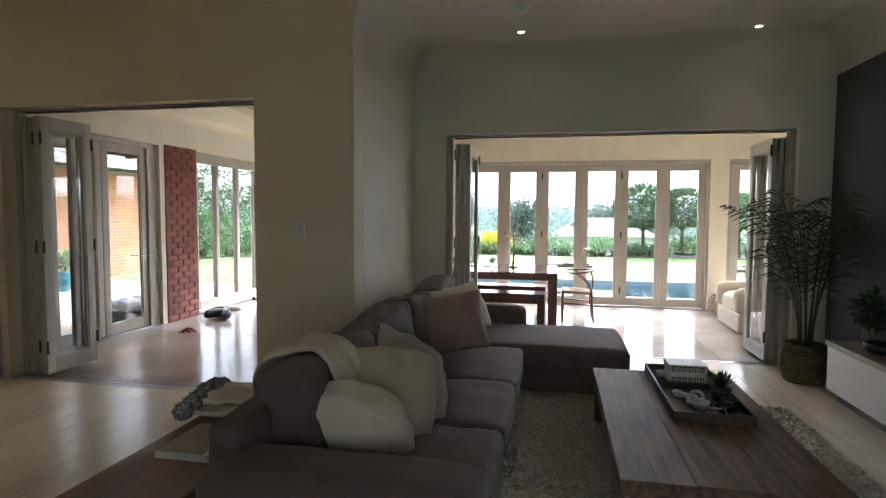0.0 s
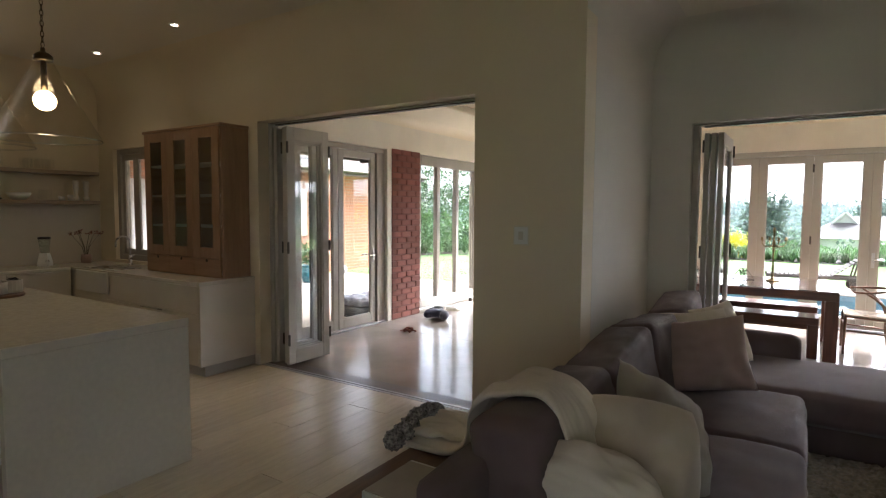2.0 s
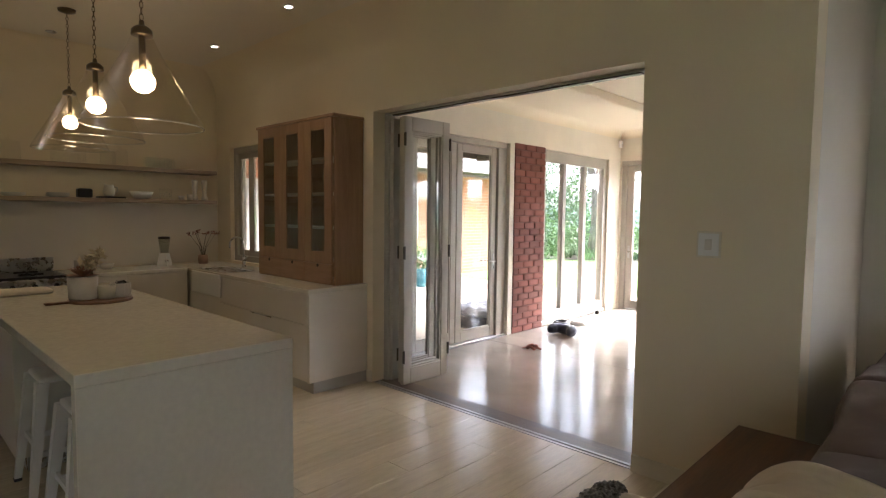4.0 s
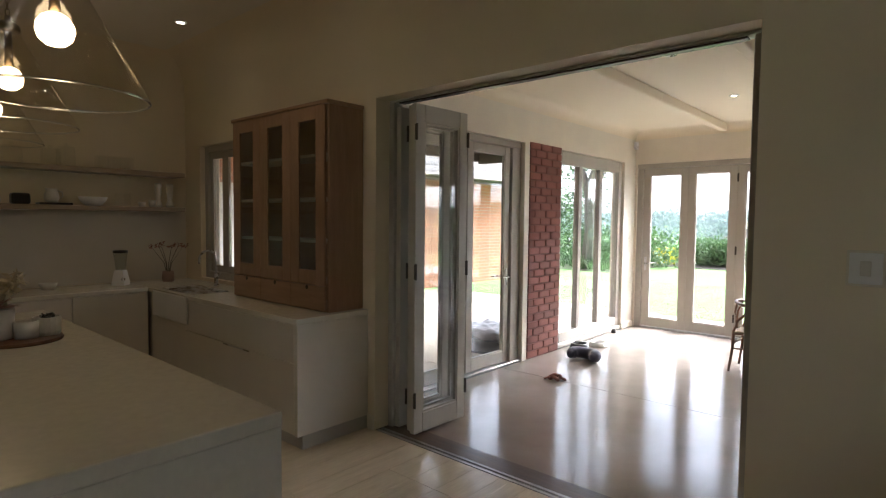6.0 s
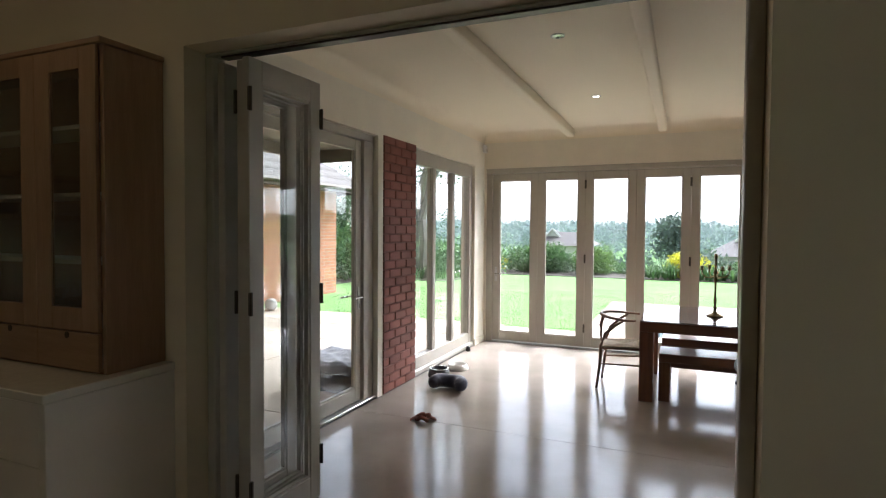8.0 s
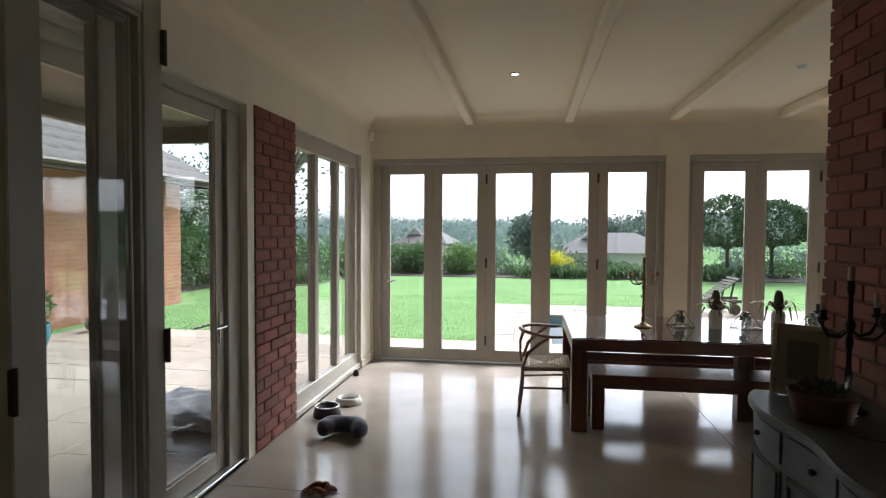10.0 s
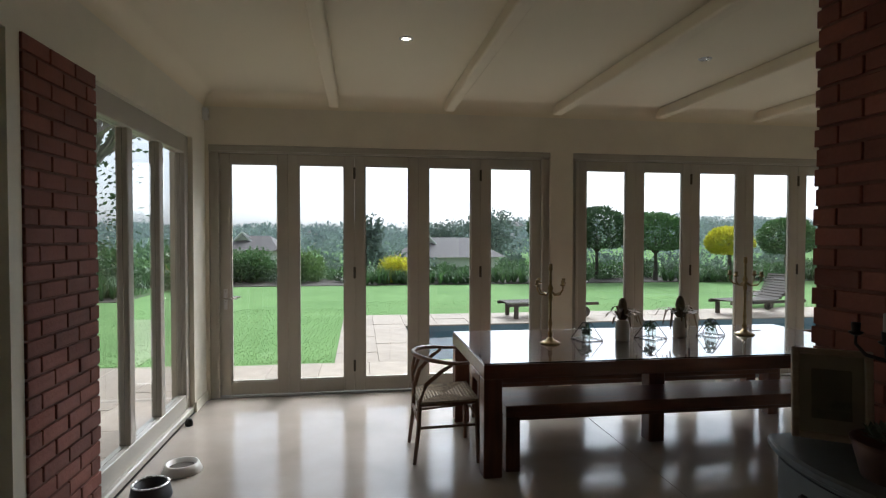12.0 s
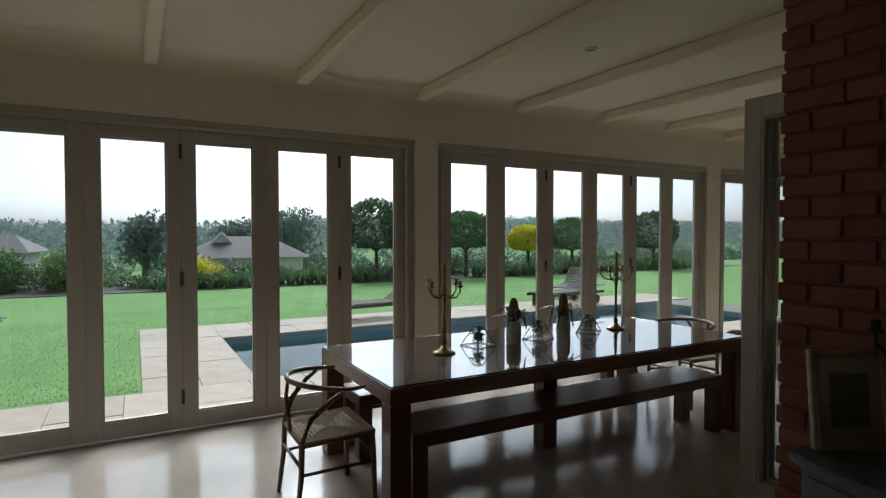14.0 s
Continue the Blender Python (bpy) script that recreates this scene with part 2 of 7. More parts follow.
CONCRETE = material("polished_concrete", (0.40, 0.345, 0.29), 0.14, vary=0.10, scale=1.6, bump=0.05, bump_scale=90, second=(0.31, 0.26, 0.215), spec=0.5, rnd=0.02)
PLANK = wood("limed_oak_plank", (0.79, 0.70, 0.54), (0.71, 0.62, 0.47), 0.24, "Y", rnd=0.07, bump=0.08)
THRESH = wood("dark_threshold_wood", (0.14, 0.085, 0.055), (0.07, 0.045, 0.03), 0.35, "X")
BRICK = material("red_face_brick", (0.245, 0.082, 0.052), 0.85, vary=0.16, scale=9, bump=0.5, bump_scale=55, second=(0.21, 0.068, 0.043), rnd=0.2)
MORTAR = material("brick_red_mortar", (0.205, 0.085, 0.058), 0.95, vary=0.12, scale=20, bump=0.5, bump_scale=80)
GLASS = glass_material("window_glass", (0.97, 0.985, 0.98))
CLEAR = glass_material("clear_glass", (0.98, 0.99, 0.99))
STEEL = material("brushed_steel", (0.55, 0.54, 0.52), 0.28, 1.0, vary=0.06, scale=20, bump=0.05, bump_scale=200)
DARKMETAL = material("dark_bronze_metal", (0.09, 0.075, 0.06), 0.4, 0.8, vary=0.1, scale=25, bump=0.1)
ALU = material("aluminium_track", (0.5, 0.49, 0.47), 0.35, 1.0, vary=0.08, scale=18, bump=0.05)
SOFA = material("mauve_grey_upholstery", (0.158, 0.107, 0.098), 0.9, vary=0.10, scale=7, bump=0.35, bump_scale=420, sheen=0.12)
KICK = material("satin_steel_kickboard", (0.5, 0.49, 0.46), 0.5, 0.5, vary=0.03, scale=2, bump=0.02)
OFFWHITE = material("off_white_cotton", (0.74, 0.65, 0.51), 0.9, vary=0.05, scale=5, bump=0.3, bump_scale=300, sheen=0.15)
# off-white cotton darkened, its colour standing in for shading beside the throw
SHADEDCOT = material("shade_toned_cotton", (0.58, 0.485, 0.355), 0.9, vary=0.06, scale=5, bump=0.3, bump_scale=300, sheen=0.1)
BEIGE = material("beige_linen", (0.46, 0.40, 0.32), 0.9, vary=0.07, scale=6, bump=0.35, bump_scale=340, sheen=0.15)
BLUSH = material("blush_linen", (0.43, 0.295, 0.24), 0.9, vary=0.07, scale=6, bump=0.35, bump_scale=340, sheen=0.15)
COFFEE = wood("weathered_brown_wood", (0.285, 0.165, 0.10), (0.095, 0.055, 0.035), 0.6, "Y", bump=0.8, grain=1.3)
TABLEWOOD = wood("reddish_hardwood", (0.20, 0.075, 0.038), (0.11, 0.040, 0.022), 0.32, "X", coat=0.3)
LEGWOOD = wood("reddish_hardwood_upright", (0.20, 0.075, 0.038), (0.11, 0.040, 0.022), 0.32, "Z", coat=0.3)
CHAIRWOOD = wood("warm_chair_wood", (0.24, 0.115, 0.055), (0.15, 0.07, 0.035), 0.4, "Z")
RUSH = material("woven_rush", (0.42, 0.32, 0.2), 0.85, vary=0.2, scale=40, bump=0.8, bump_scale=140)
HUTCH = wood("pale_beech", (0.44, 0.275, 0.165), (0.36, 0.215, 0.125), 0.4, "Z", bump=0.08)
HUTCHX = wood("pale_beech_rail", (0.44, 0.275, 0.165), (0.36, 0.215, 0.125), 0.4, "X", bump=0.08)
QUARTZ = material("cream_quartz", (0.72, 0.68, 0.58), 0.22, vary=0.03, scale=30, bump=0.02, bump_scale=300)
CABINET = material("white_cabinet_lacquer", (0.72, 0.675, 0.59), 0.35, vary=0.03, scale=3, bump=0.03)
RUG = material("cream_wool_rug", (0.62, 0.54, 0.41), 1.0, vary=0.2, scale=30, bump=1.0, bump_scale=150, sheen=0.3)
LAWN = material("mown_lawn", (0.235, 0.385, 0.14), 1.0, spec=0.05, vary=0.2, scale=0.7, bump=0.9, bump_scale=60, second=(0.185, 0.315, 0.11))
PAVER = material("sand_paving_stone", (0.45, 0.365, 0.28), 0.8, vary=0.1, scale=5, bump=0.3, bump_scale=60, rnd=0.08)
GROUT = material("sandy_grout", (0.24, 0.21, 0.17), 0.95, vary=0.1, scale=12, bump=0.3)
SOIL = material("garden_soil", (0.09, 0.07, 0.05), 0.95, vary=0.2, scale=6, bump=0.8)

# ---- structure ----
ZC, ZS = 3.30, 2.96          # ceilings of the main room and of the sunroom
structure("wall_kitchen_north", holed_wall(-7.56, -0.79, 4.48, 4.70, ZC, [(-7.0, -5.70, 0.95, 2.36), (-4.17, -1.65, 0.0, 2.486)]), CREAM, "cream painted wall with a wide opening")
structure("wall_lounge_return", boxes(((-1.035, 4.702, 0), (-0.79, 6.575, ZC))), COOL, "pale grey-green painted return wall")
structure("wall_lounge_north", holed_wall(-0.79, 6.8, 6.42, 6.60, ZC, [(-0.43, 3.145, 0.0, 2.425)]), COOL, "pale grey painted wall with a wide opening")
structure("wall_lounge_east", boxes(((3.46, -2.7, 0), (3.66, 6.42, ZC))), COOL, "pale grey painted side wall")
structure("wall_feature_panel", boxes(((3.452, -1.0, 0.0), (3.458, 6.416, 2.92))), CHARCOAL, "charcoal painted feature wall")
structure("wall_kitchen_west", boxes(((-7.56, -2.7, 0), (-7.36, 4.48, ZC))), CREAM, "cream painted kitchen wall")
structure("wall_south", boxes(((-7.36, -2.7, 0), (0.3, -2.5, ZC)), ((0.3, -2.7, 2.6), (3.2, -2.5, ZC)), ((3.2, -2.7, 0), (3.46, -2.5, ZC))), CREAM, "cream painted back wall with an added window")
# unseen window, added to bring daylight into the lounge from behind
for nm, x0, x1, z0, z1 in (("window_7", 0.3, 3.2, 0.0, 2.6),):
    wb = tagged(new(nm), "unseen putty-framed window added to light the room", kind="structure")
    part("window_frame", boxes(((x0, -2.65, z0), (x0 + 0.07, -2.55, z1)), ((x1 - 0.07, -2.65, z0), (x1, -2.55, z1)), ((x0 + 0.07, -2.65, z0), (x1 - 0.07, -2.55, z0 + 0.07)), ((x0 + 0.07, -2.65, z1 - 0.07), (x1 - 0.07, -2.55, z1))), PUTTY, wb)
    g = part("pane", boxes(((x0 + 0.072, -2.603, z0 + 0.072), (x1 - 0.072, -2.597, z1 - 0.072))), GLASS, wb)
    g.visible_shadow = False
structure("ceiling_main", boxes(((-7.56, -2.7, ZC), (3.66, 4.70, ZC + 0.15)), ((-0.79, 4.70, ZC), (3.66, 6.60, ZC + 0.15))), PLASTER, "plain off-white plaster ceiling")

# coved cornice between walls and ceiling
def cove(name, a, b, inward, r=0.34, n=16, mitre=(0, 0), top=ZC, mat=None):
    """A quarter-hollow moulding; mitre slides the ends along the wall with the distance from it."""
    bm = bmesh.new()
    a, b, inward = Vector(a), Vector(b), Vector(inward)
    along = (b - a).normalized()
    prof = [(0, -r)] + [(r - r * math.cos(k * math.pi / 2 / n), -r + r * math.sin(k * math.pi / 2 / n)) for k in range(1, n)] + [(r, -0.0005)]
    rings = [[bm.verts.new(p + inward * u + along * (u * mt) + Vector((0, 0, top + w))) for u, w in prof] for p, mt in ((a, mitre[0]), (b, mitre[1]))]
    m = len(prof)
    for k in range(m - 1):
        bm.faces.new((rings[0][k], rings[1][k], rings[1][k + 1], rings[0][k + 1]))
    bm.normal_update()
    if bm.faces[:][1].normal.dot(inward) < 0:
        bmesh.ops.reverse_faces(bm, faces=bm.faces)
    return structure(name, bm, mat or (CREAM if "kitchen" in name or "west" in name else COOL), "plaster cove cornice", True)


cove("trim_cove_kitchen", (-7.36, 4.479, 0), (-0.789, 4.479, 0), (0, -1, 0), mitre=(1, 1))
cove("trim_cove_return", (-0.789, 4.479, 0), (-0.789, 6.42, 0), (1, 0, 0), mitre=(-1, -1))
cove("trim_cove_lounge", (-0.79, 6.419, 0), (3.46, 6.419, 0), (0, -1, 0), mitre=(1, -1))
cove("trim_cove_east", (3.459, -2.5, 0), (3.459, 6.42, 0), (-1, 0, 0), mitre=(0, -1))
cove("trim_cove_west", (-7.359, -2.5, 0), (-7.359, 4.48, 0), (1, 0, 0), mitre=(0, -1))
cove("trim_cove_garden", (-4.52, 10.029, 0), (6.6, 10.029, 0), (0, -1, 0), 0.13, 10, (1, -1), ZS, CEILING)
cove("trim_cove_terrace", (-4.519, 4.70, 0), (-4.519, 10.03, 0), (1, 0, 0), 0.13, 10, (0, -1), ZS, CEILING)

# sunroom walls
bm = holed_wall(4.70, 10.25, 4.52, 4.72, ZS, [(5.22, 7.0, 0.0, 2.47), (7.095, 7.79, 0.0, 2.485), (7.79, 9.64, 0.0, 2.47)])
bm.transform(Matrix.Rotation(radians(90), 4, "Z"))
structure("wall_sunroom_west", bm, TRIM, "off-white painted wall with door and windows")
structure("wall_pillar_core", boxes(((-4.718, 7.097, 0), (-4.56, 7.788, 2.483))), TRIM, "plain core behind the brick pillar")
structure("wall_sunroom_north", holed_wall(-4.52, 6.8, 10.03, 10.25, ZS, [(-4.49, -1.07, 0.0, 2.47), (-0.82, 3.25, 0.0, 2.47), (3.53, 6.31, 0.0, 2.47)]), TRIM, "off-white painted wall with folding glass doors")
structure("wall_sunroom_east", boxes(((6.6, 6.60, 0), (6.8, 10.03, ZS))), TRIM, "off-white painted end wall")
structure("ceiling_sunroom", boxes(((-4.72, 4.70, ZS), (-1.035, 10.25, ZS + 0.12)), ((-1.035, 6.60, ZS), (6.8, 10.25, ZS + 0.12))), CEILING, "white boarded sunroom ceiling")
for i, x in enumerate((-3.30, -2.15, -1.0, 0.15, 1.30, 2.45, 3.60, 4.75, 5.9)):
    y0 = 4.70 if x < -1.1 else 6.60
    tagged(part("ceiling_beam", boxes(((x - 0.05, y0, 2.855), (x + 0.05, 10.03, ZS + 0.001)), bev=0.018, seg=3), CEILING), "white painted ceiling beam", kind="structure")

# baseboards
structure("baseboard_kitchen", boxes(((-4.24, 4.462, 0), (-4.172, 4.48, 0.11)), ((-1.648, 4.462, 0), (-0.775, 4.48, 0.11)), bev=0.004), TRIM, "painted skirting board")
structure("baseboard_return", boxes(((-0.79, 4.462, 0), (-0.772, 6.42, 0.11)), bev=0.004), TRIM, "painted skirting board")
structure("baseboard_lounge", boxes(((-0.772, 6.402, 0), (-0.432, 6.42, 0.11)), ((3.147, 6.402, 0), (3.45, 6.42, 0.11)), bev=0.004), TRIM, "painted skirting board")
structure("baseboard_sunroom", boxes(((-4.52, 9.645, 0), (-4.505, 10.03, 0.09)), ((-4.52, 4.70, 0), (-4.505, 5.215, 0.09)), bev=0.003), TRIM, "painted skirting board")

# sub-floors under the loose floor pieces
floor_main = structure("floor_main", boxes(((-7.56, -2.7, -0.2), (3.66, 4.60, -0.012)), ((-0.79, 4.60, -0.2), (3.66, 6.52, -0.012))), GROUT, "floor of pale limed oak boards")
floor_sun = structure("floor_sunroom", boxes(((-4.72, 4.60, -0.2), (-0.79, 10.25, -0.014)), ((-0.79, 6.52, -0.2), (6.8, 10.25, -0.014))), DARKMETAL, "polished concrete floor cut by joints")


# ---- glazed folding doors ----
def sash_mesh(w, z0, z1, stile, gz0, gz1, d=0.045):
    return boxes(((0, -d / 2, z0), (stile, d / 2, z1)), ((w - stile, -d / 2, z0), (w, d / 2, z1)),
                 ((stile, -d / 2, z0), (w - stile, d / 2, gz0)), ((stile, -d / 2, gz1), (w - stile, d / 2, z1)), bev=0.004)


def bead_mesh(w, stile, gz0, gz1, t=0.014, d=0.030):
    return boxes(((stile, -d / 2, gz0), (stile + t, d / 2, gz1)), ((w - stile - t, -d / 2, gz0), (w - stile, d / 2, gz1)),
                 ((stile + t, -d / 2, gz0), (w - stile - t, d / 2, gz0 + t)), ((stile + t, -d / 2, gz1 - t), (w - stile - t, d / 2, gz1)))


def pane_mesh(w, stile, gz0, gz1):
    return boxes(((stile + 0.002, -0.003, gz0 + 0.002), (w - stile - 0.002, 0.003, gz1 - 0.002)))


def lever(bm, x, z, side, reach):
    """A lever handle on a back plate, on the face side (-1 or 1) of a leaf."""
    y = side * 0.0225
    add_box(bm, (x - 0.018, y, z - 0.11), (x + 0.018, y + side * 0.007, z + 0.09), 0.002)
    add_tube(bm, [(x, y, z), (x, y + side * 0.05, z), (x + reach * 0.02, y + side * 0.055, z), (x + reach, y + side * 0.055, z)], 0.008)


def leaf(parent, w, m, z0=0.025, z1=2.395, stile=0.098, gz0=0.15, gz1=2.30, handle=None, hinges=()):
    s = part("sash", sash_mesh(w, z0, z1, stile, gz0, gz1), PUTTY, parent, at=m)
    part("glazing_bead", bead_mesh(w, stile, gz0, gz1), PUTTY, s)
    g = part("pane", pane_mesh(w, stile, gz0, gz1), GLASS, s, "clear window glass")
    g.visible_shadow = False
    if handle is not None:
        bm = bmesh.new()
        for side in (-1, 1):
            lever(bm, handle[0], 0.98, side, handle[1])
        part("handle", bm, STEEL, s, "brushed steel lever handle")
    for x, side in hinges:
        for z in (0.28, 1.22, 2.22):
            bm = boxes(((x - 0.012, side * 0.0225, z - 0.055), (x + 0.012, side * 0.0275, z + 0.055)), bev=0.0015)
            add_tube(bm, [(x, side * 0.031, z - 0.058), (x, side * 0.031, z + 0.058)], 0.009)
            part("hinge", bm, DARKMETAL, s, "dark metal hinge")
    return s


def glazed_set(name, x0, x1, start, n, pitch, label, handle_at=0):
    """A row of closed folding doors in the garden wall."""
    st = tagged(new(name), label, kind="structure")
    st.location = (0, 10.10, 0)
    part("window_frame", boxes(((x0, -0.045, 0), (start, 0.06, 2.395)), ((start + n * pitch, -0.045, 0), (x1, 0.06, 2.395)), ((x0, -0.045, 2.398), (x1, 0.06, 2.47)), bev=0.005), PUTTY, st)
    part("stop_bead", boxes(((start - 0.03, -0.062, 0.02), (start - 0.002, -0.045, 2.40)), ((start + n * pitch + 0.002, -0.062, 0.02), (start + n * pitch + 0.03, -0.045, 2.40)), ((x0, -0.066, 2.41), (x1, -0.045, 2.468)), bev=0.003), PUTTY, st)
    part("window_sill", boxes(((x0, -0.04, 0), (x1, 0.10, 0.02)), bev=0.004), ALU, st, "aluminium floor track")
    for i in range(n):
        hd = (0.049, 0.12) if i == handle_at else None
        hg = [(pitch - 0.002, -1)] if i % 2 == 1 and i < n - 1 else []
        leaf(st, pitch - 0.001, pose(start + i * pitch + 0.0005, 0, 0), handle=hd, hinges=hg)
    return st


glazed_set("window_1", -4.49, -1.07, -4.398, 5, 0.648, "row of closed putty-painted folding glass doors")
glazed_set("window_2", -0.82, 3.25, -0.755, 6, 0.658, "row of closed putty-painted folding glass doors", 3)
glazed_set("window_3", 3.53, 6.31, 3.60, 4, 0.655, "row of closed putty-painted folding glass doors", -1)

# glazed double door to the terrace
door = tagged(new("door_1"), "closed putty-painted glazed double door to the terrace", kind="structure")
door.location = (-4.62, 0, 0)
part("door_frame", boxes(((-0.05, 5.22, 0), (0.05, 5.335, 2.40)), ((-0.05, 6.83, 0), (0.05, 7.0, 2.40)), ((-0.05, 5.22, 2.402), (0.05, 7.0, 2.47)), bev=0.005), PUTTY, door)
part("door_sill", boxes(((-0.06, 5.22, 0), (0.08, 7.0, 0.02)), bev=0.004), ALU, door)
turn = Matrix.Rotation(radians(90), 4, "Z")
leaf(door, 0.735, Matrix.Translation((0, 5.34, 0)) @ turn, stile=0.09, gz1=2.315)
leaf(door, 0.735, Matrix.Translation((0, 6.085, 0)) @ turn, stile=0.09, gz1=2.315, handle=(0.69, -0.14))

# fixed side windows
win = tagged(new("window_4"), "fixed three-pane window in putty-painted frame", kind="structure")
win.location = (-4.60, 0, 0)
part("window_frame", boxes(((-0.05, 7.79, 0.0), (0.04, 7.89, 2.47)), ((-0.05, 9.54, 0.0), (0.04, 9.64, 2.47)), ((-0.05, 7.89, 0.0), (0.04, 9.54, 0.19)), ((-0.05, 7.89, 2.31), (0.04, 9.54, 2.47)), bev=0.006), PUTTY, win)
for a, b in ((8.345, 8.435), (8.935, 9.025)):
    part("mullion", boxes(((-0.045, a, 0.19), (0.035, b, 2.31)), bev=0.006), PUTTY, win)
for a, b in ((7.892, 8.343), (8.437, 8.933), (9.027, 9.538)):
    g = part("pane", boxes(((-0.003, a, 0.192), (0.003, b, 2.308))), GLASS, win)
    g.visible_shadow = False
part("window_sill", boxes(((-0.02, 7.79, 0.0), (0.075, 9.64, 0.06)), bev=0.01), PUTTY, win)

# kitchen window beside the wall unit
kw = tagged(new("window_5"), "kitchen sliding window above the sink", kind="structure")
kw.location = (0, 4.58, 0)
part("window_frame", boxes(((-7.0, -0.05, 0.95), (-6.93, 0.08, 2.36)), ((-5.77, -0.05, 0.95), (-5.70, 0.08, 2.36)), ((-6.93, -0.05, 0.95), (-5.77, 0.08, 1.02)), ((-6.93, -0.05, 2.29), (-5.77, 0.08, 2.36)), bev=0.005), PUTTY, kw)
for a, b in ((-6.93, -6.61), (-6.61, -5.77)):
    s = part("sash", boxes(((a, -0.02, 1.02), (a + 0.06, 0.02, 2.29)), ((b - 0.06, -0.02, 1.02), (b, 0.02, 2.29)), ((a + 0.06, -0.02, 1.02), (b - 0.06, 0.02, 1.09)), ((a + 0.06, -0.02, 2.22), (b - 0.06, 0.02, 2.29)), bev=0.003), PUTTY, kw)
    g = part("pane", boxes(((a + 0.062, -0.003, 1.092), (b - 0.062, 0.003, 2.218))), GLASS, s)
    g.visible_shadow = False


# folded-back doors and frames of the two wide openings
def opening_frame(name, x0, x1, y0, y1, top, label):
    st = tagged(new(name), label, kind="structure")
    part("door_frame", boxes(((x0, y0, 0), (x0 + 0.055, y1, top - 0.02)), ((x1 - 0.055, y0, 0), (x1, y1, top - 0.02)), ((x0, y0, top - 0.018), (x1, y1, top - 0.002)), bev=0.005), PUTTY, st)
    part("head_track", boxes(((x0 + 0.09, y0 + 0.02, top - 0.028), (x1 - 0.09, y1 - 0.02, top - 0.0185))), DARKMETAL, st)
    return st


op1 = opening_frame("door_2", -4.168, -1.652, 4.61, 4.70, 2.486, "wide putty-painted folding door folded open")
Z = Matrix.Rotation
leaf(op1, 0.56, Matrix.Translation((-3.86, 4.565, 0)) @ Z(radians(88.5), 4, "Z"), z1=2.425, stile=0.09, gz0=0.17, gz1=2.30, hinges=[(0.0, -1), (0.56, -1)])
leaf(op1, 0.56, Matrix.Translation((-3.925, 4.60, 0)) @ Z(radians(91), 4, "Z"), z1=2.425, stile=0.09, gz0=0.17, gz1=2.30, hinges=[(0.0, 1)])
leaf(op1, 0.56, Matrix.Translation((-4.05, 4.60, 0)) @ Z(radians(90), 4, "Z"), z1=2.425, stile=0.09, gz0=0.17, gz1=2.30)
op2 = opening_frame("door_3", -0.428, 3.143, 6.49, 6.598, 2.425, "wide putty-painted folding door folded open both ways")
for k, (x, y, a) in enumerate(((-0.315, 6.55, 91), (-0.255, 6.55, 90), (-0.195, 6.56, 89))):
    leaf(op2, 0.66, Matrix.Translation((x, y, 0)) @ Z(radians(a), 4, "Z"), z1=2.345, stile=0.10, gz0=0.15, gz1=2.23, hinges=[(0.66, -1)] if k == 2 else [(0.0, 1)] if k == 0 else [])
for k, (x, y, a) in enumerate(((3.10, 6.56, 91), (3.04, 6.56, 90.5), (2.975, 6.57, 90))):
    leaf(op2, 0.66, Matrix.Translation((x, y, 0)) @ Z(radians(a), 4, "Z"), z1=2.345, stile=0.10, gz0=0.15, gz1=2.23, hinges=[(0.0, 1)] if k == 2 else [])
# floor tracks of the openings
t1 = structure("trim_floor_track_kitchen", boxes(((-4.16, 4.49, -0.012), (-1.66, 4.515, 0.004)), ((-4.16, 4.535, -0.012), (-1.66, 4.56, 0.004)), bev=0.002), ALU, "aluminium floor track")
structure("trim_threshold_kitchen", boxes(((-4.16, 4.561, -0.014), (-1.66, 4.72, 0.003)), ((-4.16, 4.516, -0.014), (-1.66, 4.534, -0.006))), THRESH, "dark timber threshold")
structure("trim_floor_track_lounge", boxes(((-0.42, 6.50, -0.012), (3.14, 6.525, 0.004)), ((-0.42, 6.56, -0.012), (3.14, 6.585, 0.004)), bev=0.002), ALU, "aluminium floor track")
structure("trim_threshold_lounge", boxes(((-0.42, 6.526, -0.014), (3.14, 6.559, -0.004))), THRESH, "dark timber threshold")


# ---- dining table, benches, chairs ----
table = thing("dining_table", (-0.71, 8.55, 0), "long reddish hardwood dining table with glass top", "dining table")
hx, hy = 1.54, 0.62
part("tabletop", boxes(((-hx, -hy, 0.655), (hx, hy, 0.75)), bev=0.004), TABLEWOOD, table)
part("glass_top", boxes(((-hx + 0.004, -hy + 0.004, 0.7515), (hx - 0.004, hy - 0.004, 0.760)), bev=0.0015), CLEAR, table, "clear glass sheet on the top")
for s in (-1, 1):
    for sy in (-1, 1):
        part("leg", boxes(((s * hx, sy * hy, 0), (s * (hx - 0.125), sy * (hy - 0.125), 0.654)), bev=0.005), LEGWOOD, table)
part("middle_leg", boxes(((-0.13, -0.16, 0), (0.0, -0.04, 0.654)), bev=0.005), LEGWOOD, table)
GB = "benches beside the dining table"
bench = thing("bench", (-0.71, 8.20, 0), "reddish hardwood bench tucked under the dining table", "bench", GB)
part("seat", boxes(((-1.37, -0.19, 0.37), (1.37, 0.19, 0.45)), bev=0.005), TABLEWOOD, bench)
for s in (-1, 1):
    for sy in (-1, 1):
        part("leg", boxes(((s * 1.37, sy * 0.19, 0), (s * 1.27, sy * 0.10, 0.369)), bev=0.004), LEGWOOD, bench)
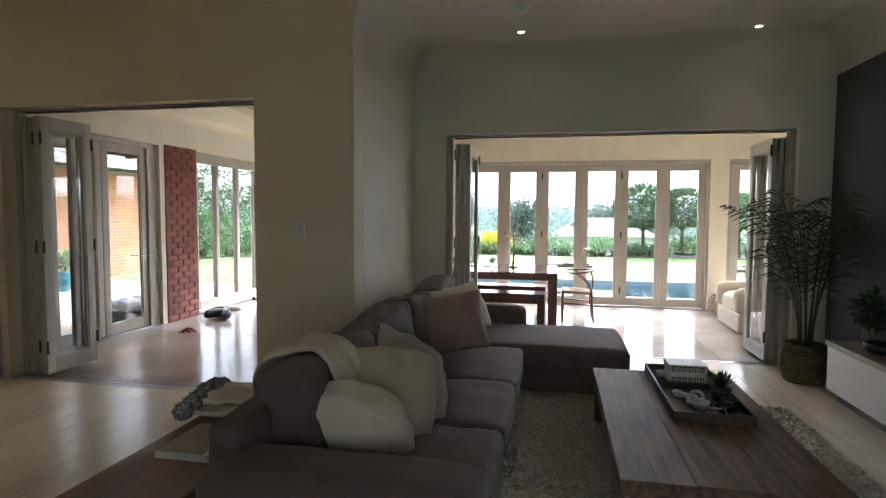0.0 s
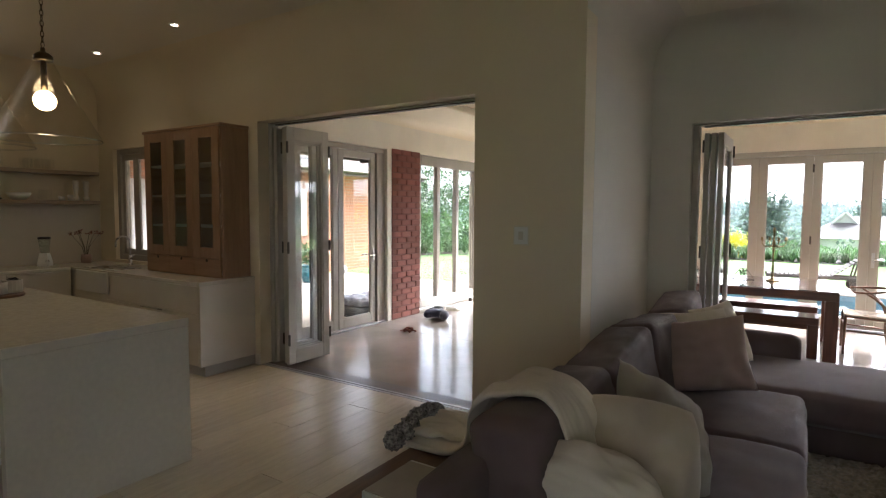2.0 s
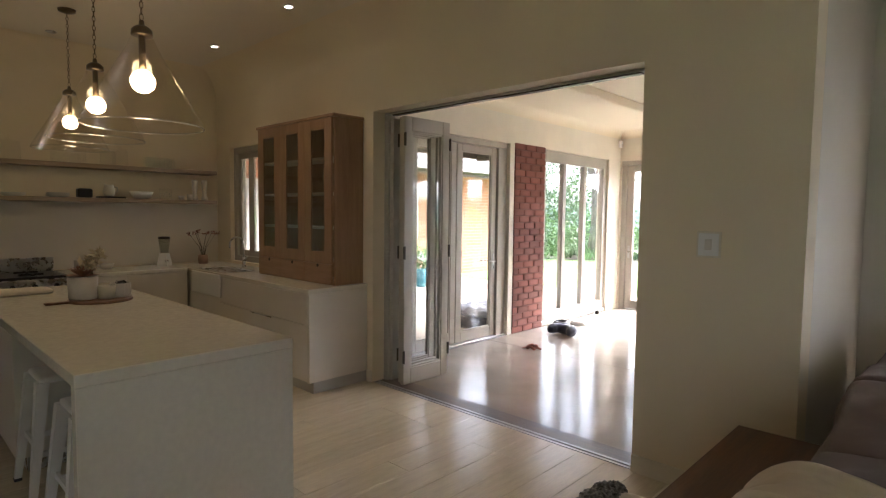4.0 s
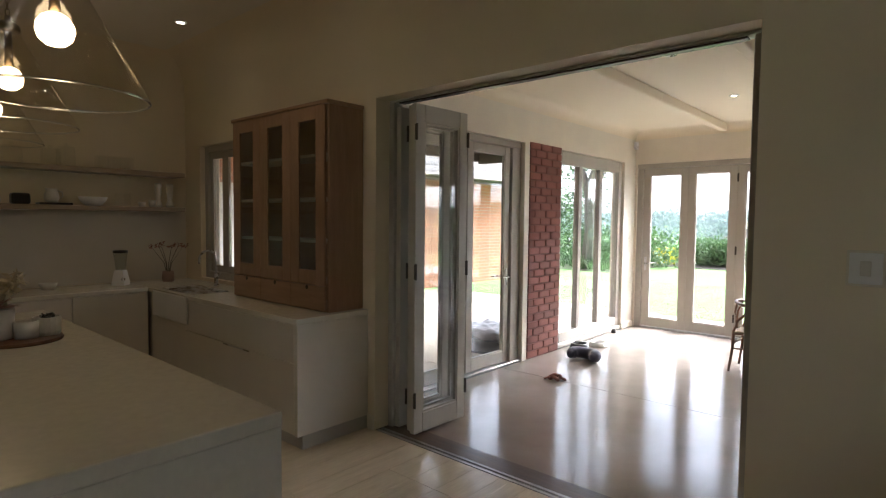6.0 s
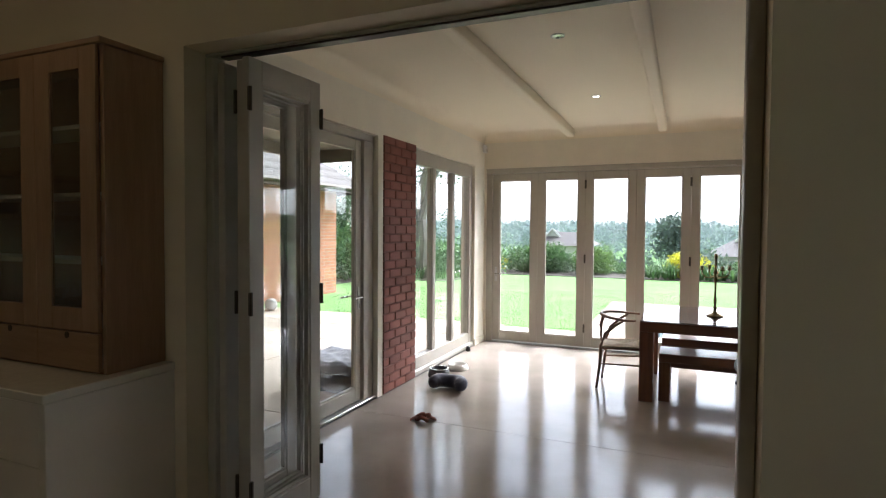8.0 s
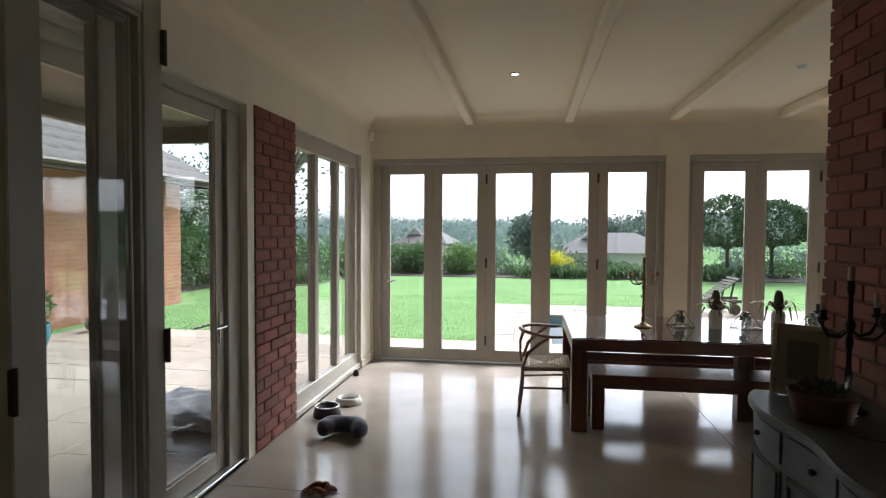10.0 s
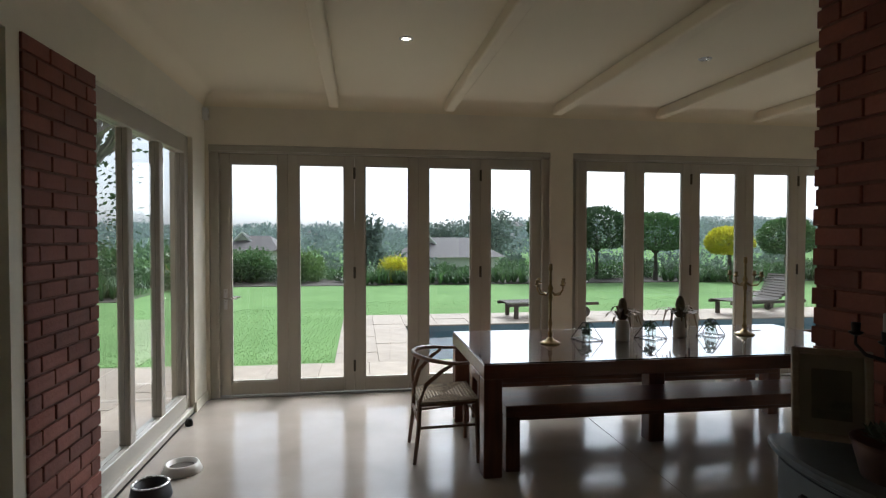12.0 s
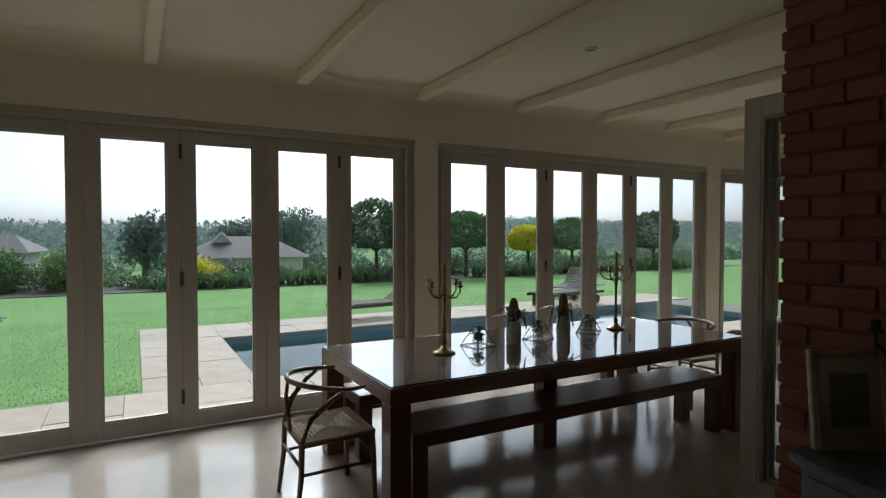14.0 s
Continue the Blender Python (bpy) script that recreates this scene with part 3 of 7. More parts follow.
part("stretcher", boxes(((-1.27, -0.02, 0.29), (1.27, 0.02, 0.369)), bev=0.003), TABLEWOOD, bench)
copy_thing(bench, pose(-0.71, 9.05, 0))


def wishbone_chair(m, label):
    c = thing("wishbone_chair", m, label, "chair", "chairs at the ends of the dining table")
    # front legs at +y, curved back rail behind
    for s in (-1, 1):
        part("front_leg", add_tube(bmesh.new(), [(s * 0.245, 0.21, 0), (s * 0.235, 0.205, 0.25), (s * 0.225, 0.20, 0.45)], [0.013, 0.017, 0.016], 10), CHAIRWOOD, c, smooth=True)
        part("back_leg", add_tube(bmesh.new(), [(s * 0.215, -0.235, 0), (s * 0.205, -0.205, 0.25), (s * 0.20, -0.20, 0.43), (s * 0.225, -0.155, 0.56), (s * 0.262, -0.05, 0.66), (s * 0.272, 0.02, 0.705)], [0.013, 0.016, 0.017, 0.016, 0.014, 0.012], 10), CHAIRWOOD, c, smooth=True)
        part("side_rail", add_tube(bmesh.new(), [(s * 0.23, 0.20, 0.43), (s * 0.205, -0.20, 0.41)], 0.013, 8), CHAIRWOOD, c, smooth=True)
        part("side_stretcher", add_tube(bmesh.new(), [(s * 0.237, 0.205, 0.27), (s * 0.205, -0.21, 0.25)], 0.010, 8), CHAIRWOOD, c, smooth=True)
    arc = [(0.285 * math.sin(a), 0.04 - 0.285 * math.cos(a) * 0.93 + 0.0, 0.715 + 0.025 * max(0, math.cos(a))) for a in [radians(-112 + 224 * k / 20) for k in range(21)]]
    part("back_rail", add_tube(bmesh.new(), arc, [0.011 + 0.006 * math.sin(math.pi * k / 20) for k in range(21)], 10), CHAIRWOOD, c, smooth=True)
    part("wishbone", add_tube(add_tube(bmesh.new(), [(0, -0.215, 0.44), (0.012, -0.225, 0.52), (0.055, -0.225, 0.62), (0.12, -0.195, 0.725)], 0.011, 8), [(0, -0.215, 0.44), (-0.012, -0.225, 0.52), (-0.055, -0.225, 0.62), (-0.12, -0.195, 0.725)], 0.011, 8), CHAIRWOOD, c, smooth=True)
    part("back_stretcher", add_tube(bmesh.new(), [(-0.205, -0.21, 0.30), (0.205, -0.21, 0.30)], 0.010, 8), CHAIRWOOD, c, smooth=True)
    part("front_stretcher", add_tube(bmesh.new(), [(-0.24, 0.205, 0.32), (0.24, 0.205, 0.32)], 0.010, 8), CHAIRWOOD, c, smooth=True)
    # rush seat in four triangles that dip to the middle
    bm = bmesh.new()
    cor = [Vector(p) for p in ((-0.24, 0.215, 0.452), (0.24, 0.215, 0.452), (0.215, -0.21, 0.432), (-0.215, -0.21, 0.432))]
    mid = Vector((0, 0.0, 0.43))
    for k in range(4):
        a, b = cor[k], cor[(k + 1) % 4]
        rows = 9
        lines = [(f / (2 * rows), 0.006 if f % 2 else 0.0) for f in range(2 * rows)]
        strip = [[bm.verts.new(p.lerp(mid, f) + Vector((0, 0, up))) for p in (a, b)] for f, up in lines]
        tip = bm.verts.new(mid)
        for q, r in zip(strip, strip[1:]):
            bm.faces.new((q[0], q[1], r[1], r[0]))
        bm.faces.new((strip[-1][0], strip[-1][1], tip))
        low = [bm.verts.new(p - Vector((0, 0, 0.024))) for p in (a, b, mid)]
        bm.faces.new((strip[0][0], low[0], low[1], strip[0][1]))
        bm.faces.new(low)
    bmesh.ops.remove_doubles(bm, verts=bm.verts, dist=0.0008)
    bmesh.ops.recalc_face_normals(bm, faces=bm.faces)
    part("rush_seat", bm, RUSH, c, "woven natural rush seat")
    return c


ch = wishbone_chair(pose(-2.44, 8.44, 0, 0, 0, -90), "wooden wishbone chair with woven rush seat")
copy_thing(ch, pose(1.12, 8.72, 0, 0, 0, 90))


# ---- lounge: sofa, cushions, coffee table, rug ----
rug = single("rug", bmesh.new(), RUG, "thick cream woven wool rug", "rug")
bm = bmesh.new()
NX, NY = 150, 190
vv = [[bm.verts.new((0.47 + 2.16 * i / NX, 1.2 + 3.88 * j / NY, 0.024 + 0.021 * noise.noise((i * 0.9, j * 0.9, 0)) + 0.006 * noise.noise((i * 0.3, j * 0.3, 5)))) for j in range(NY + 1)] for i in range(NX + 1)]
for i in range(NX):
    for j in range(NY):
        bm.faces.new((vv[i][j], vv[i + 1][j], vv[i + 1][j + 1], vv[i][j + 1]))
for e in [e for e in bm.edges if e.is_boundary]:
    for v in e.verts:
        v.co.z = -0.0
bm.to_mesh(rug.data)
bm.free()

LOUNGE = Matrix.Translation((-0.0224, -0.0154, -0.0543)) @ Matrix.Scale(1.035, 4)
sofa = thing("corner_sofa", LOUNGE, "mauve-grey upholstered corner sofa with chaise", "sofa")
part("base", boxes(((-0.50, 2.02, 0.053), (0.50, 5.95, 0.27)), ((0.50, 4.92, 0.053), (1.36, 5.95, 0.27)), bev=0.02, seg=2), SOFA, sofa)
part("near_arm", soft_box((1.06, 0.34, 0.53), 0.07, 0.012, 0.003, 1), SOFA, sofa, smooth=True, at=pose(0.02, 2.18, 0.335))
part("far_arm", soft_box((1.02, 0.20, 0.56), 0.06, 0.01, 0.003, 2), SOFA, sofa, smooth=True, at=pose(0.0, 5.88, 0.35))
part("back_frame", soft_box((0.16, 3.78, 0.67), 0.05, 0.008, 0.003, 3), SOFA, sofa, smooth=True, at=pose(-0.47, 4.05, 0.395))
for k, (y, w) in enumerate(((2.705, 0.685), (3.455, 0.805), (4.345, 0.965))):
    part("seat_cushion", soft_box((0.84, w, 0.19), 0.035, 0.022, 0.008, 10 + k, 30), SOFA, sofa, smooth=True, at=pose(0.12, y, 0.355))
part("chaise_cushion", soft_box((1.72, 1.00, 0.20), 0.06, 0.018, 0.005, 15, 26), SOFA, sofa, smooth=True, at=pose(0.53, 5.36, 0.355))
for k, (y, w, x, z, a) in enumerate(((2.835, 0.83, -0.315, 0.635, 0), (3.70, 0.88, -0.325, 0.635, 2), (4.57, 0.86, -0.325, 0.64, -2), (5.42, 0.83, -0.315, 0.66, 2))):
    part("back_cushion", soft_box((0.29, w, 0.48), 0.05, 0.016, 0.012, 20 + k, 40), SOFA, sofa, smooth=True, at=pose(x, y, z, 2 * a, -9, a))
GC = "cushions on the sofa"
single("cushion", pillow(0.52, 0.50, 0.24, 1, 28, 0.75), SHADEDCOT, "off-white cotton cushion toned darker for shading, leaning on the sofa", "cushion", GC, LOUNGE @ pose(0.0, 2.87, 0.665, -26, 8, 28), True)
single("cushion", pillow(0.50, 0.50, 0.18, 2, 28), BEIGE, "beige linen cushion leaning on the sofa", "cushion", GC, LOUNGE @ pose(0.03, 3.17, 0.675, -44, 31, 45), True)
single("cushion", pillow(0.66, 0.50, 0.18, 3, 28), BLUSH, "blush linen cushion leaning on the sofa", "cushion", GC, LOUNGE @ pose(-0.05, 4.58, 0.68, -22, -8, 18), True)
single("cushion", pillow(0.52, 0.50, 0.20, 4, 28), OFFWHITE, "off-white cushion behind the blush cushion", "cushion", GC, LOUNGE @ pose(-0.073, 4.877, 0.69, -21, -3, 43), True)
single("cushion", pillow(0.50, 0.50, 0.18, 5, 28), OFFWHITE, "off-white cushion leaning at the chaise corner", "cushion", GC, LOUNGE @ pose(0.0, 5.25, 0.69, -24, -6, 58), True)

ct = thing("coffee_table", (1.54, 3.59, 0), "low weathered brown wooden coffee table", "coffee table")
for k in range(3):
    x0 = -0.465 + k * 0.31
    part("plank", boxes(((x0 + 0.0004, -0.90, 0.335), (x0 + 0.3096, 0.90, 0.41 + 0.001 * (k % 2))), bev=0.003), COFFEE, ct)
for s in (-1, 1):
    part("end_panel", boxes(((-0.45, s * 0.86 - 0.04, 0.0), (0.45, s * 0.86 + 0.04, 0.334)), bev=0.006), COFFEE, ct)
part("stretcher", boxes(((-0.05, -0.82, 0.10), (0.05, 0.82, 0.16)), bev=0.004), COFFEE, ct)

# media cabinet along the charcoal wall
mc = thing("media_cabinet", (3.26, 3.3, 0), "white low media cabinet with a pale wooden top", "cabinet")
part("body", boxes(((-0.17, -2.18, 0.08), (0.185, 2.19, 0.455)), bev=0.003), CABINET, mc)
part("plinth", boxes(((-0.13, -2.1, 0), (0.18, 2.1, 0.079))), DARKMETAL, mc)
part("top", boxes(((-0.205, -2.2, 0.456), (0.187, 2.20, 0.50)), bev=0.004), wood("grey_oak", (0.33, 0.27, 0.21), (0.24, 0.19, 0.145), 0.4, "Y"), mc)
for k in range(5):
    y0 = -2.17 + k * 0.87
    part("door", boxes(((-0.19, y0 + 0.003, 0.085), (-0.171, y0 + 0.867, 0.45)), bev=0.002), CABINET, mc)

# console table behind the sofa
con = thing("console_table", (-0.775, 3.2, 0), "brown wooden console table behind the sofa", "console table")
CONS = wood("brown_console_wood", (0.23, 0.115, 0.06), (0.13, 0.062, 0.033), 0.4, "Y")
part("top", boxes(((-0.27, -1.40, 0.435), (0.205, 1.23, 0.47)), bev=0.004), CONS, con)
for sx in (-1, 1):
    for sy in (-1, 1):
        part("leg", boxes(((sx * 0.20, sy * 1.20 - 0.05, 0), (sx * 0.14, sy * 1.20 + 0.03, 0.434)), bev=0.003), CONS, con)
    part("apron", boxes(((sx * 0.185 - 0.01, -1.15, 0.36), (sx * 0.185 + 0.01, 1.10, 0.434)), bev=0.002), CONS, con)


# ---- kitchen ----
TERRA2 = material("rust_book_cloth", (0.25, 0.07, 0.04), 0.7)
PAPER2 = material("pale_book_cloth", (0.55, 0.5, 0.42), 0.7)
isl = thing("kitchen_island", (-4.3, 2.29, 0), "cream stone kitchen island with waterfall end", "kitchen island")
part("worktop", boxes(((-1.52, -0.49, 0.865), (1.57, 0.49, 0.92)), bev=0.004), QUARTZ, isl)
part("end_panel", boxes(((1.51, -0.488, 0.0), (1.568, 0.488, 0.864)), bev=0.003), QUARTZ, isl)
part("cabinet_body", boxes(((-1.49, -0.10, 0.08), (1.508, 0.46, 0.864)), bev=0.003), CABINET, isl)
part("kickboard", boxes(((-1.45, -0.08, 0.0), (1.508, 0.42, 0.079))), STEEL, isl)
part("end_cupboard", boxes(((-1.0, -0.47, 0.10), (0.12, -0.102, 0.864)), bev=0.003), CABINET, isl)
part("bookcase_side", boxes(((-1.50, -0.47, 0.10), (-1.46, -0.102, 0.864)), bev=0.002), CABINET, isl)
part("bookcase_base", boxes(((-1.459, -0.468, 0.10), (-1.001, -0.102, 0.48)), bev=0.002), CABINET, isl)
part("cupboard_plinth", boxes(((-1.46, -0.41, 0.0), (0.08, -0.102, 0.099))), STEEL, isl)
for k in range(6):
    hb = 0.20 + 0.03 * ((k * 7) % 5)
    single("cookbook", boxes(((0, -0.11, 0), (0.028, 0.11, hb)), bev=0.002), (TERRA2, PAPER2, DARKMETAL)[k % 3], "upright cookbook in the island bookcase", "book", "cookbooks in the island", pose(-5.72 + k * 0.045, 1.99, 0.481))
cb = thing("sink_counter", (-5.8, 4.165, 0), "white base cabinets with pale stone worktop", "kitchen counter")
part("worktop", boxes(((-1.56, -0.325, 0.875), (1.56, 0.312, 0.915)), bev=0.004), QUARTZ, cb)
part("end_panel", boxes(((1.515, -0.315, 0.10), (1.555, 0.312, 0.874)), bev=0.003), CABINET, cb)
part("body", boxes(((-1.55, -0.29, 0.10), (1.513, 0.312, 0.874))), CABINET, cb)
part("kickboard", boxes(((-1.5, -0.27, 0.0), (1.548, 0.31, 0.099)), bev=0.002), KICK, cb, "satin steel kick plate")
for z0, z1 in ((0.105, 0.60), (0.605, 0.87)):
    d = part("drawer_front", boxes(((-0.18, -0.312, z0), (1.51, -0.291, z1)), bev=0.002), CABINET, cb)
    if z0 < 0.3:
        part("finger_pull", boxes(((0.52, -0.3145, 0.585), (0.92, -0.3122, 0.597)), bev=0.0008), STEEL, d, "slim recessed finger pull")
bc = thing("stove_counter", (-7.05, 3.2, 0), "white base cabinets along the splashback", "kitchen counter")
part("worktop", boxes(((-0.305, -0.53, 0.875), (0.31, 0.635, 0.915)), bev=0.004), QUARTZ, bc)
part("body", boxes(((-0.305, -0.52, 0.10), (0.28, 0.635, 0.874))), CABINET, bc)
part("kickboard", boxes(((-0.30, -0.52, 0.0), (0.25, 0.635, 0.099))), STEEL, bc)
part("door", boxes(((0.281, -0.515, 0.105), (0.30, 0.0, 0.87)), bev=0.002), CABINET, bc)
part("door", boxes(((0.281, 0.004, 0.105), (0.30, 0.634, 0.87)), bev=0.002), CABINET, bc)

# glazed wall unit standing on the counter
hu = thing("glazed_dresser", (-4.985, 4.32, 0.915), "pale beech dresser with three glazed doors", "dresser")
part("side", boxes(((0.655, -0.16, 0), (0.68, 0.155, 1.50)), bev=0.002), HUTCH, hu)
part("side", boxes(((-0.68, -0.16, 0), (-0.655, 0.155, 1.50)), bev=0.002), HUTCH, hu)
part("back", boxes(((-0.654, 0.135, 0.02), (0.654, 0.153, 1.49))), HUTCH, hu)
part("cornice", boxes(((-0.69, -0.185, 1.501), (0.69, 0.157, 1.53)), bev=0.005), HUTCHX, hu)
part("base", boxes(((-0.654, -0.16, 0), (0.654, 0.134, 0.025))), HUTCHX, hu)
part("deck", boxes(((-0.654, -0.158, 0.19), (0.654, 0.134, 0.212))), HUTCHX, hu)
for z in (0.50, 0.82, 1.14):
    part("shelf", boxes(((-0.653, -0.13, z), (0.653, 0.133, z + 0.02))), TRIM, hu, "white painted shelf")
part("top_board", boxes(((-0.654, -0.158, 1.478), (0.654, 0.134, 1.5))), HUTCHX, hu)
for k in range(3):
    x0 = -0.655 + k * 0.4367
    x1 = x0 + 0.4347
    d = part("door", boxes(((x0, -0.182, 0.195), (x0 + 0.11, -0.162, 1.498)), ((x1 - 0.11, -0.182, 0.195), (x1, -0.162, 1.498)), ((x0 + 0.11, -0.182, 0.195), (x1 - 0.11, -0.162, 0.30)), ((x0 + 0.11, -0.182, 1.40), (x1 - 0.11, -0.162, 1.498)), bev=0.002), HUTCH, hu)
    part("pane", boxes(((x0 + 0.112, -0.174, 0.302), (x1 - 0.112, -0.170, 1.398))), GLASS, d)
    dr = part("drawer_front", boxes(((x0, -0.182, 0.012), (x1, -0.162, 0.187)), bev=0.002), HUTCHX, hu)
    part("finger_notch", lathe([(0, 0), (0.016, 0), (0.016, 0.003), (0, 0.003)], 14), DARKMETAL, dr, at=Matrix.Translation(((x0 + x1) / 2, -0.181, 0.17)) @ Matrix.Rotation(radians(90), 4, "X"))
SPLASH = material("white_splashback", (0.66, 0.605, 0.51), 0.15, vary=0.02, scale=3, bump=0.0)
structure("trim_splashback", boxes(((-7.36, -0.5, 0.92), (-7.352, 4.47, 1.66))), SPLASH, "glossy white splashback panel")
for z in (1.655, 2.02):
    tagged(part("floating_shelf", boxes(((-7.358, 0.2, z), (-7.10, 4.36, z + 0.045)), bev=0.004), wood("pale_shelf_wood", (0.42, 0.33, 0.235), (0.33, 0.25, 0.17), 0.45, "Y")), "long pale wooden wall shelf", "shelf", "kitchen wall shelves")


# ---- lamps ----
LAMP = glow("warm_downlight_glow", (1.0, 0.86, 0.62), 5)
BULB = glow("warm_bulb_glow", (1.0, 0.72, 0.36), 2.2)


def downlight(x, y, z, lit=True, power=1.2):
    d = thing("downlight", (x, y, z), "small recessed round ceiling downlight", "downlight", "ceiling downlights")
    part("rim", lathe([(0.030, -0.002), (0.034, -0.008), (0.048, -0.006), (0.050, 0.0)], 24), STEEL, d, smooth=True)
    part("lens", lathe([(0, -0.003), (0.030, -0.003), (0.030, 0.0), (0, 0.0)], 20), LAMP if lit else STEEL, d)
    if lit:
        lt = bpy.data.lights.new("downlight_light", "SPOT")
        lt.energy, lt.color, lt.spot_size, lt.spot_blend, lt.shadow_soft_size = power, (1.0, 0.75, 0.44), radians(95), 0.8, 0.03
        lo = new("downlight_beam", lt)
        lo.parent = d
        lo.location = (0, 0, -0.02)
    return d


for x, y in ((0.43, 5.77), (2.60, 5.99), (-4.47, 3.81), (-6.07, 3.89), (0.43, 1.5), (2.6, 1.5), (-2.6, 0.2)):
    downlight(x, y, ZC, True, 0.8 if x < -3 else 0.5)
downlight(-7.0 + 0.2, 2.6, ZC, False)
for x, y in ((-2.73, 8.28),):
    downlight(x, y, ZS)
downlight(-2.73, 6.39, ZS, False)
downlight(-0.42, 8.37, ZS, False)


# clear glass whose warm tint carries the yellowish glow of the bulb
GLOWTINT = thin_glass("glow_tinted_thin_glass", (0.975, 0.955, 0.90), 0.05, 0.085)
BRONZE = material("aged_bronze", (0.20, 0.155, 0.105), 0.36, 0.9, vary=0.12, scale=25, bump=0.08)
JARGLASS = thin_glass("clear_jar_glass", (0.985, 0.985, 0.975), 0.02, 0.045)


def pendant(x, y, zb):
    p = thing("pendant_lamp", (x, y, 0), "clear glass cone pendant lamp on a chain, lit", "pendant lamp", "pendants over the island")
    part("ceiling_rose", lathe([(0, ZC - 0.035), (0.02, ZC - 0.035), (0.065, ZC - 0.02), (0.07, ZC), (0, ZC)], 24), BRONZE, p, smooth=True)
    bm = bmesh.new()
    z, k = zb + 0.31, 0
    while z < ZC - 0.05:
        pts = []
        for a in range(11):
            t = a / 10 * math.tau
            u, w = 0.009 * math.cos(t), 0.020 * math.sin(t)
            pts.append((u, 0, z + 0.018 + w) if k % 2 else (0, u, z + 0.018 + w))
        add_tube(bm, pts, 0.0022, 5, False)
        z += 0.031
        k += 1
    part("chain", bm, BRONZE, p)
    part("cap", lathe([(0, zb + 0.31), (0.012, zb + 0.31), (0.014, zb + 0.285), (0.030, zb + 0.28), (0.050, zb + 0.262), (0.052, zb + 0.235), (0.05, zb + 0.232), (0, zb + 0.232)], 20), BRONZE, p, smooth=True)
    part("socket", lathe([(0, zb + 0.231), (0.016, zb + 0.231), (0.018, zb + 0.062), (0, zb + 0.060)], 14), BRONZE, p, smooth=True)
    part("shade", lathe([(0.050, zb + 0.228), (0.078, zb + 0.165), (0.288, zb - 0.212), (0.291, zb - 0.226)], 48), GLOWTINT, p, "clear glass cone shade", True)
    part("shade_rim", lathe([(0.291, zb - 0.227), (0.2945, zb - 0.229), (0.2945, zb - 0.233), (0.291, zb - 0.235), (0.288, zb - 0.233), (0.288, zb - 0.229), (0.291, zb - 0.227)], 48), CLEAR, p, "thick glass rim", True)
    part("bulb", lathe([(0, zb + 0.058), (0.020, zb + 0.055), (0.042, zb + 0.042), (0.057, zb + 0.018), (0.060, zb - 0.006), (0.052, zb - 0.034), (0.030, zb - 0.054), (0, zb - 0.062)], 20), BULB, p, "lit warm globe bulb", True)


for x, y, z in ((-3.37, 2.29, 2.245), (-4.57, 2.385, 2.285), (-5.98, 2.55, 2.335)):
    pendant(x, y, z)


# ---- garden ground, pool, paving ----
POOL = (-2.27, 7.6, 11.75, 14.5)
bm = bmesh.new()
gx = [-700, -400, -250, -150, -100, -60, -40, -28, -20, -14, -10, -6, POOL[0], 0, 3, POOL[1], 12, 18, 25, 40, 60, 100, 150, 250, 400, 700]
gy = [-60, -20, 0, 6, 10.25, POOL[2], POOL[3], 17, 20, 23, 26, 29, 33, 40, 50, 62, 80, 110, 150, 210, 300, 420, 700, 1200, 2500]


def ground_z(x, y):
    if y <= 26:
        return -0.065
    f = min(1, (y - 26) / 30)
    z = -0.065 - 4.2 * f * f * (3 - 2 * f)
    if y > 100:
        g = min(1, (y - 100) / 320)
        z += g * (6 + 6 * noise.noise((x * 0.006 + 3, y * 0.004, 0)) + 3 * noise.noise((x * 0.02, y * 0.01, 2)))
        z += g * 10 * min(1, max(0, (x / y - 0.08) / 0.28))
    return z


gv = [[bm.verts.new((x, y, ground_z(x, y))) for y in gy] for x in gx]
for i in range(len(gx) - 1):
    for j in range(len(gy) - 1):
        if gx[i] >= POOL[0] and gx[i + 1] <= POOL[1] and gy[j] >= POOL[2] and gy[j + 1] <= POOL[3]:
            continue
        if gx[i] >= -6 and gx[i + 1] <= POOL[1] and gy[j] >= 0 and gy[j + 1] <= 10.25:
            continue
        bm.faces.new((gv[i][j], gv[i + 1][j], gv[i + 1][j + 1], gv[i][j + 1]))
ground = structure("ground", bm, LAWN, "green mown lawn falling away to a valley")
POOLTILE = material("dark_pool_plaster", (0.19, 0.27, 0.30), 0.6, vary=0.1, scale=4, bump=0.1)
structure("pool_shell", boxes(((POOL[0], POOL[2], -1.6), (POOL[1], POOL[3], -1.5)), ((POOL[0] - 0.1, POOL[2] - 0.1, -1.6), (POOL[0], POOL[3] + 0.1, -0.07)), ((POOL[1], POOL[2] - 0.1, -1.6), (POOL[1] + 0.1, POOL[3] + 0.1, -0.07)),
          ((POOL[0], POOL[2] - 0.1, -1.6), (POOL[1], POOL[2], -0.07)), ((POOL[0], POOL[3], -1.6), (POOL[1], POOL[3] + 0.1, -0.07))), POOLTILE, "dark plastered swimming pool basin")
WATER = thin_glass("pool_water", (0.72, 0.88, 0.93), 0.03, 0.03)
bm = bmesh.new()
wx, wy = 60, 20
wv = [[bm.verts.new((POOL[0] + (POOL[1] - POOL[0]) * i / wx, POOL[2] + (POOL[3] - POOL[2]) * j / wy, -0.17 + 0.006 * noise.noise((i * 0.5, j * 0.6, 1)))) for j in range(wy + 1)] for i in range(wx + 1)]
for i in range(wx):
    for j in range(wy):
        bm.faces.new((wv[i][j], wv[i + 1][j], wv[i + 1][j + 1], wv[i][j + 1]))
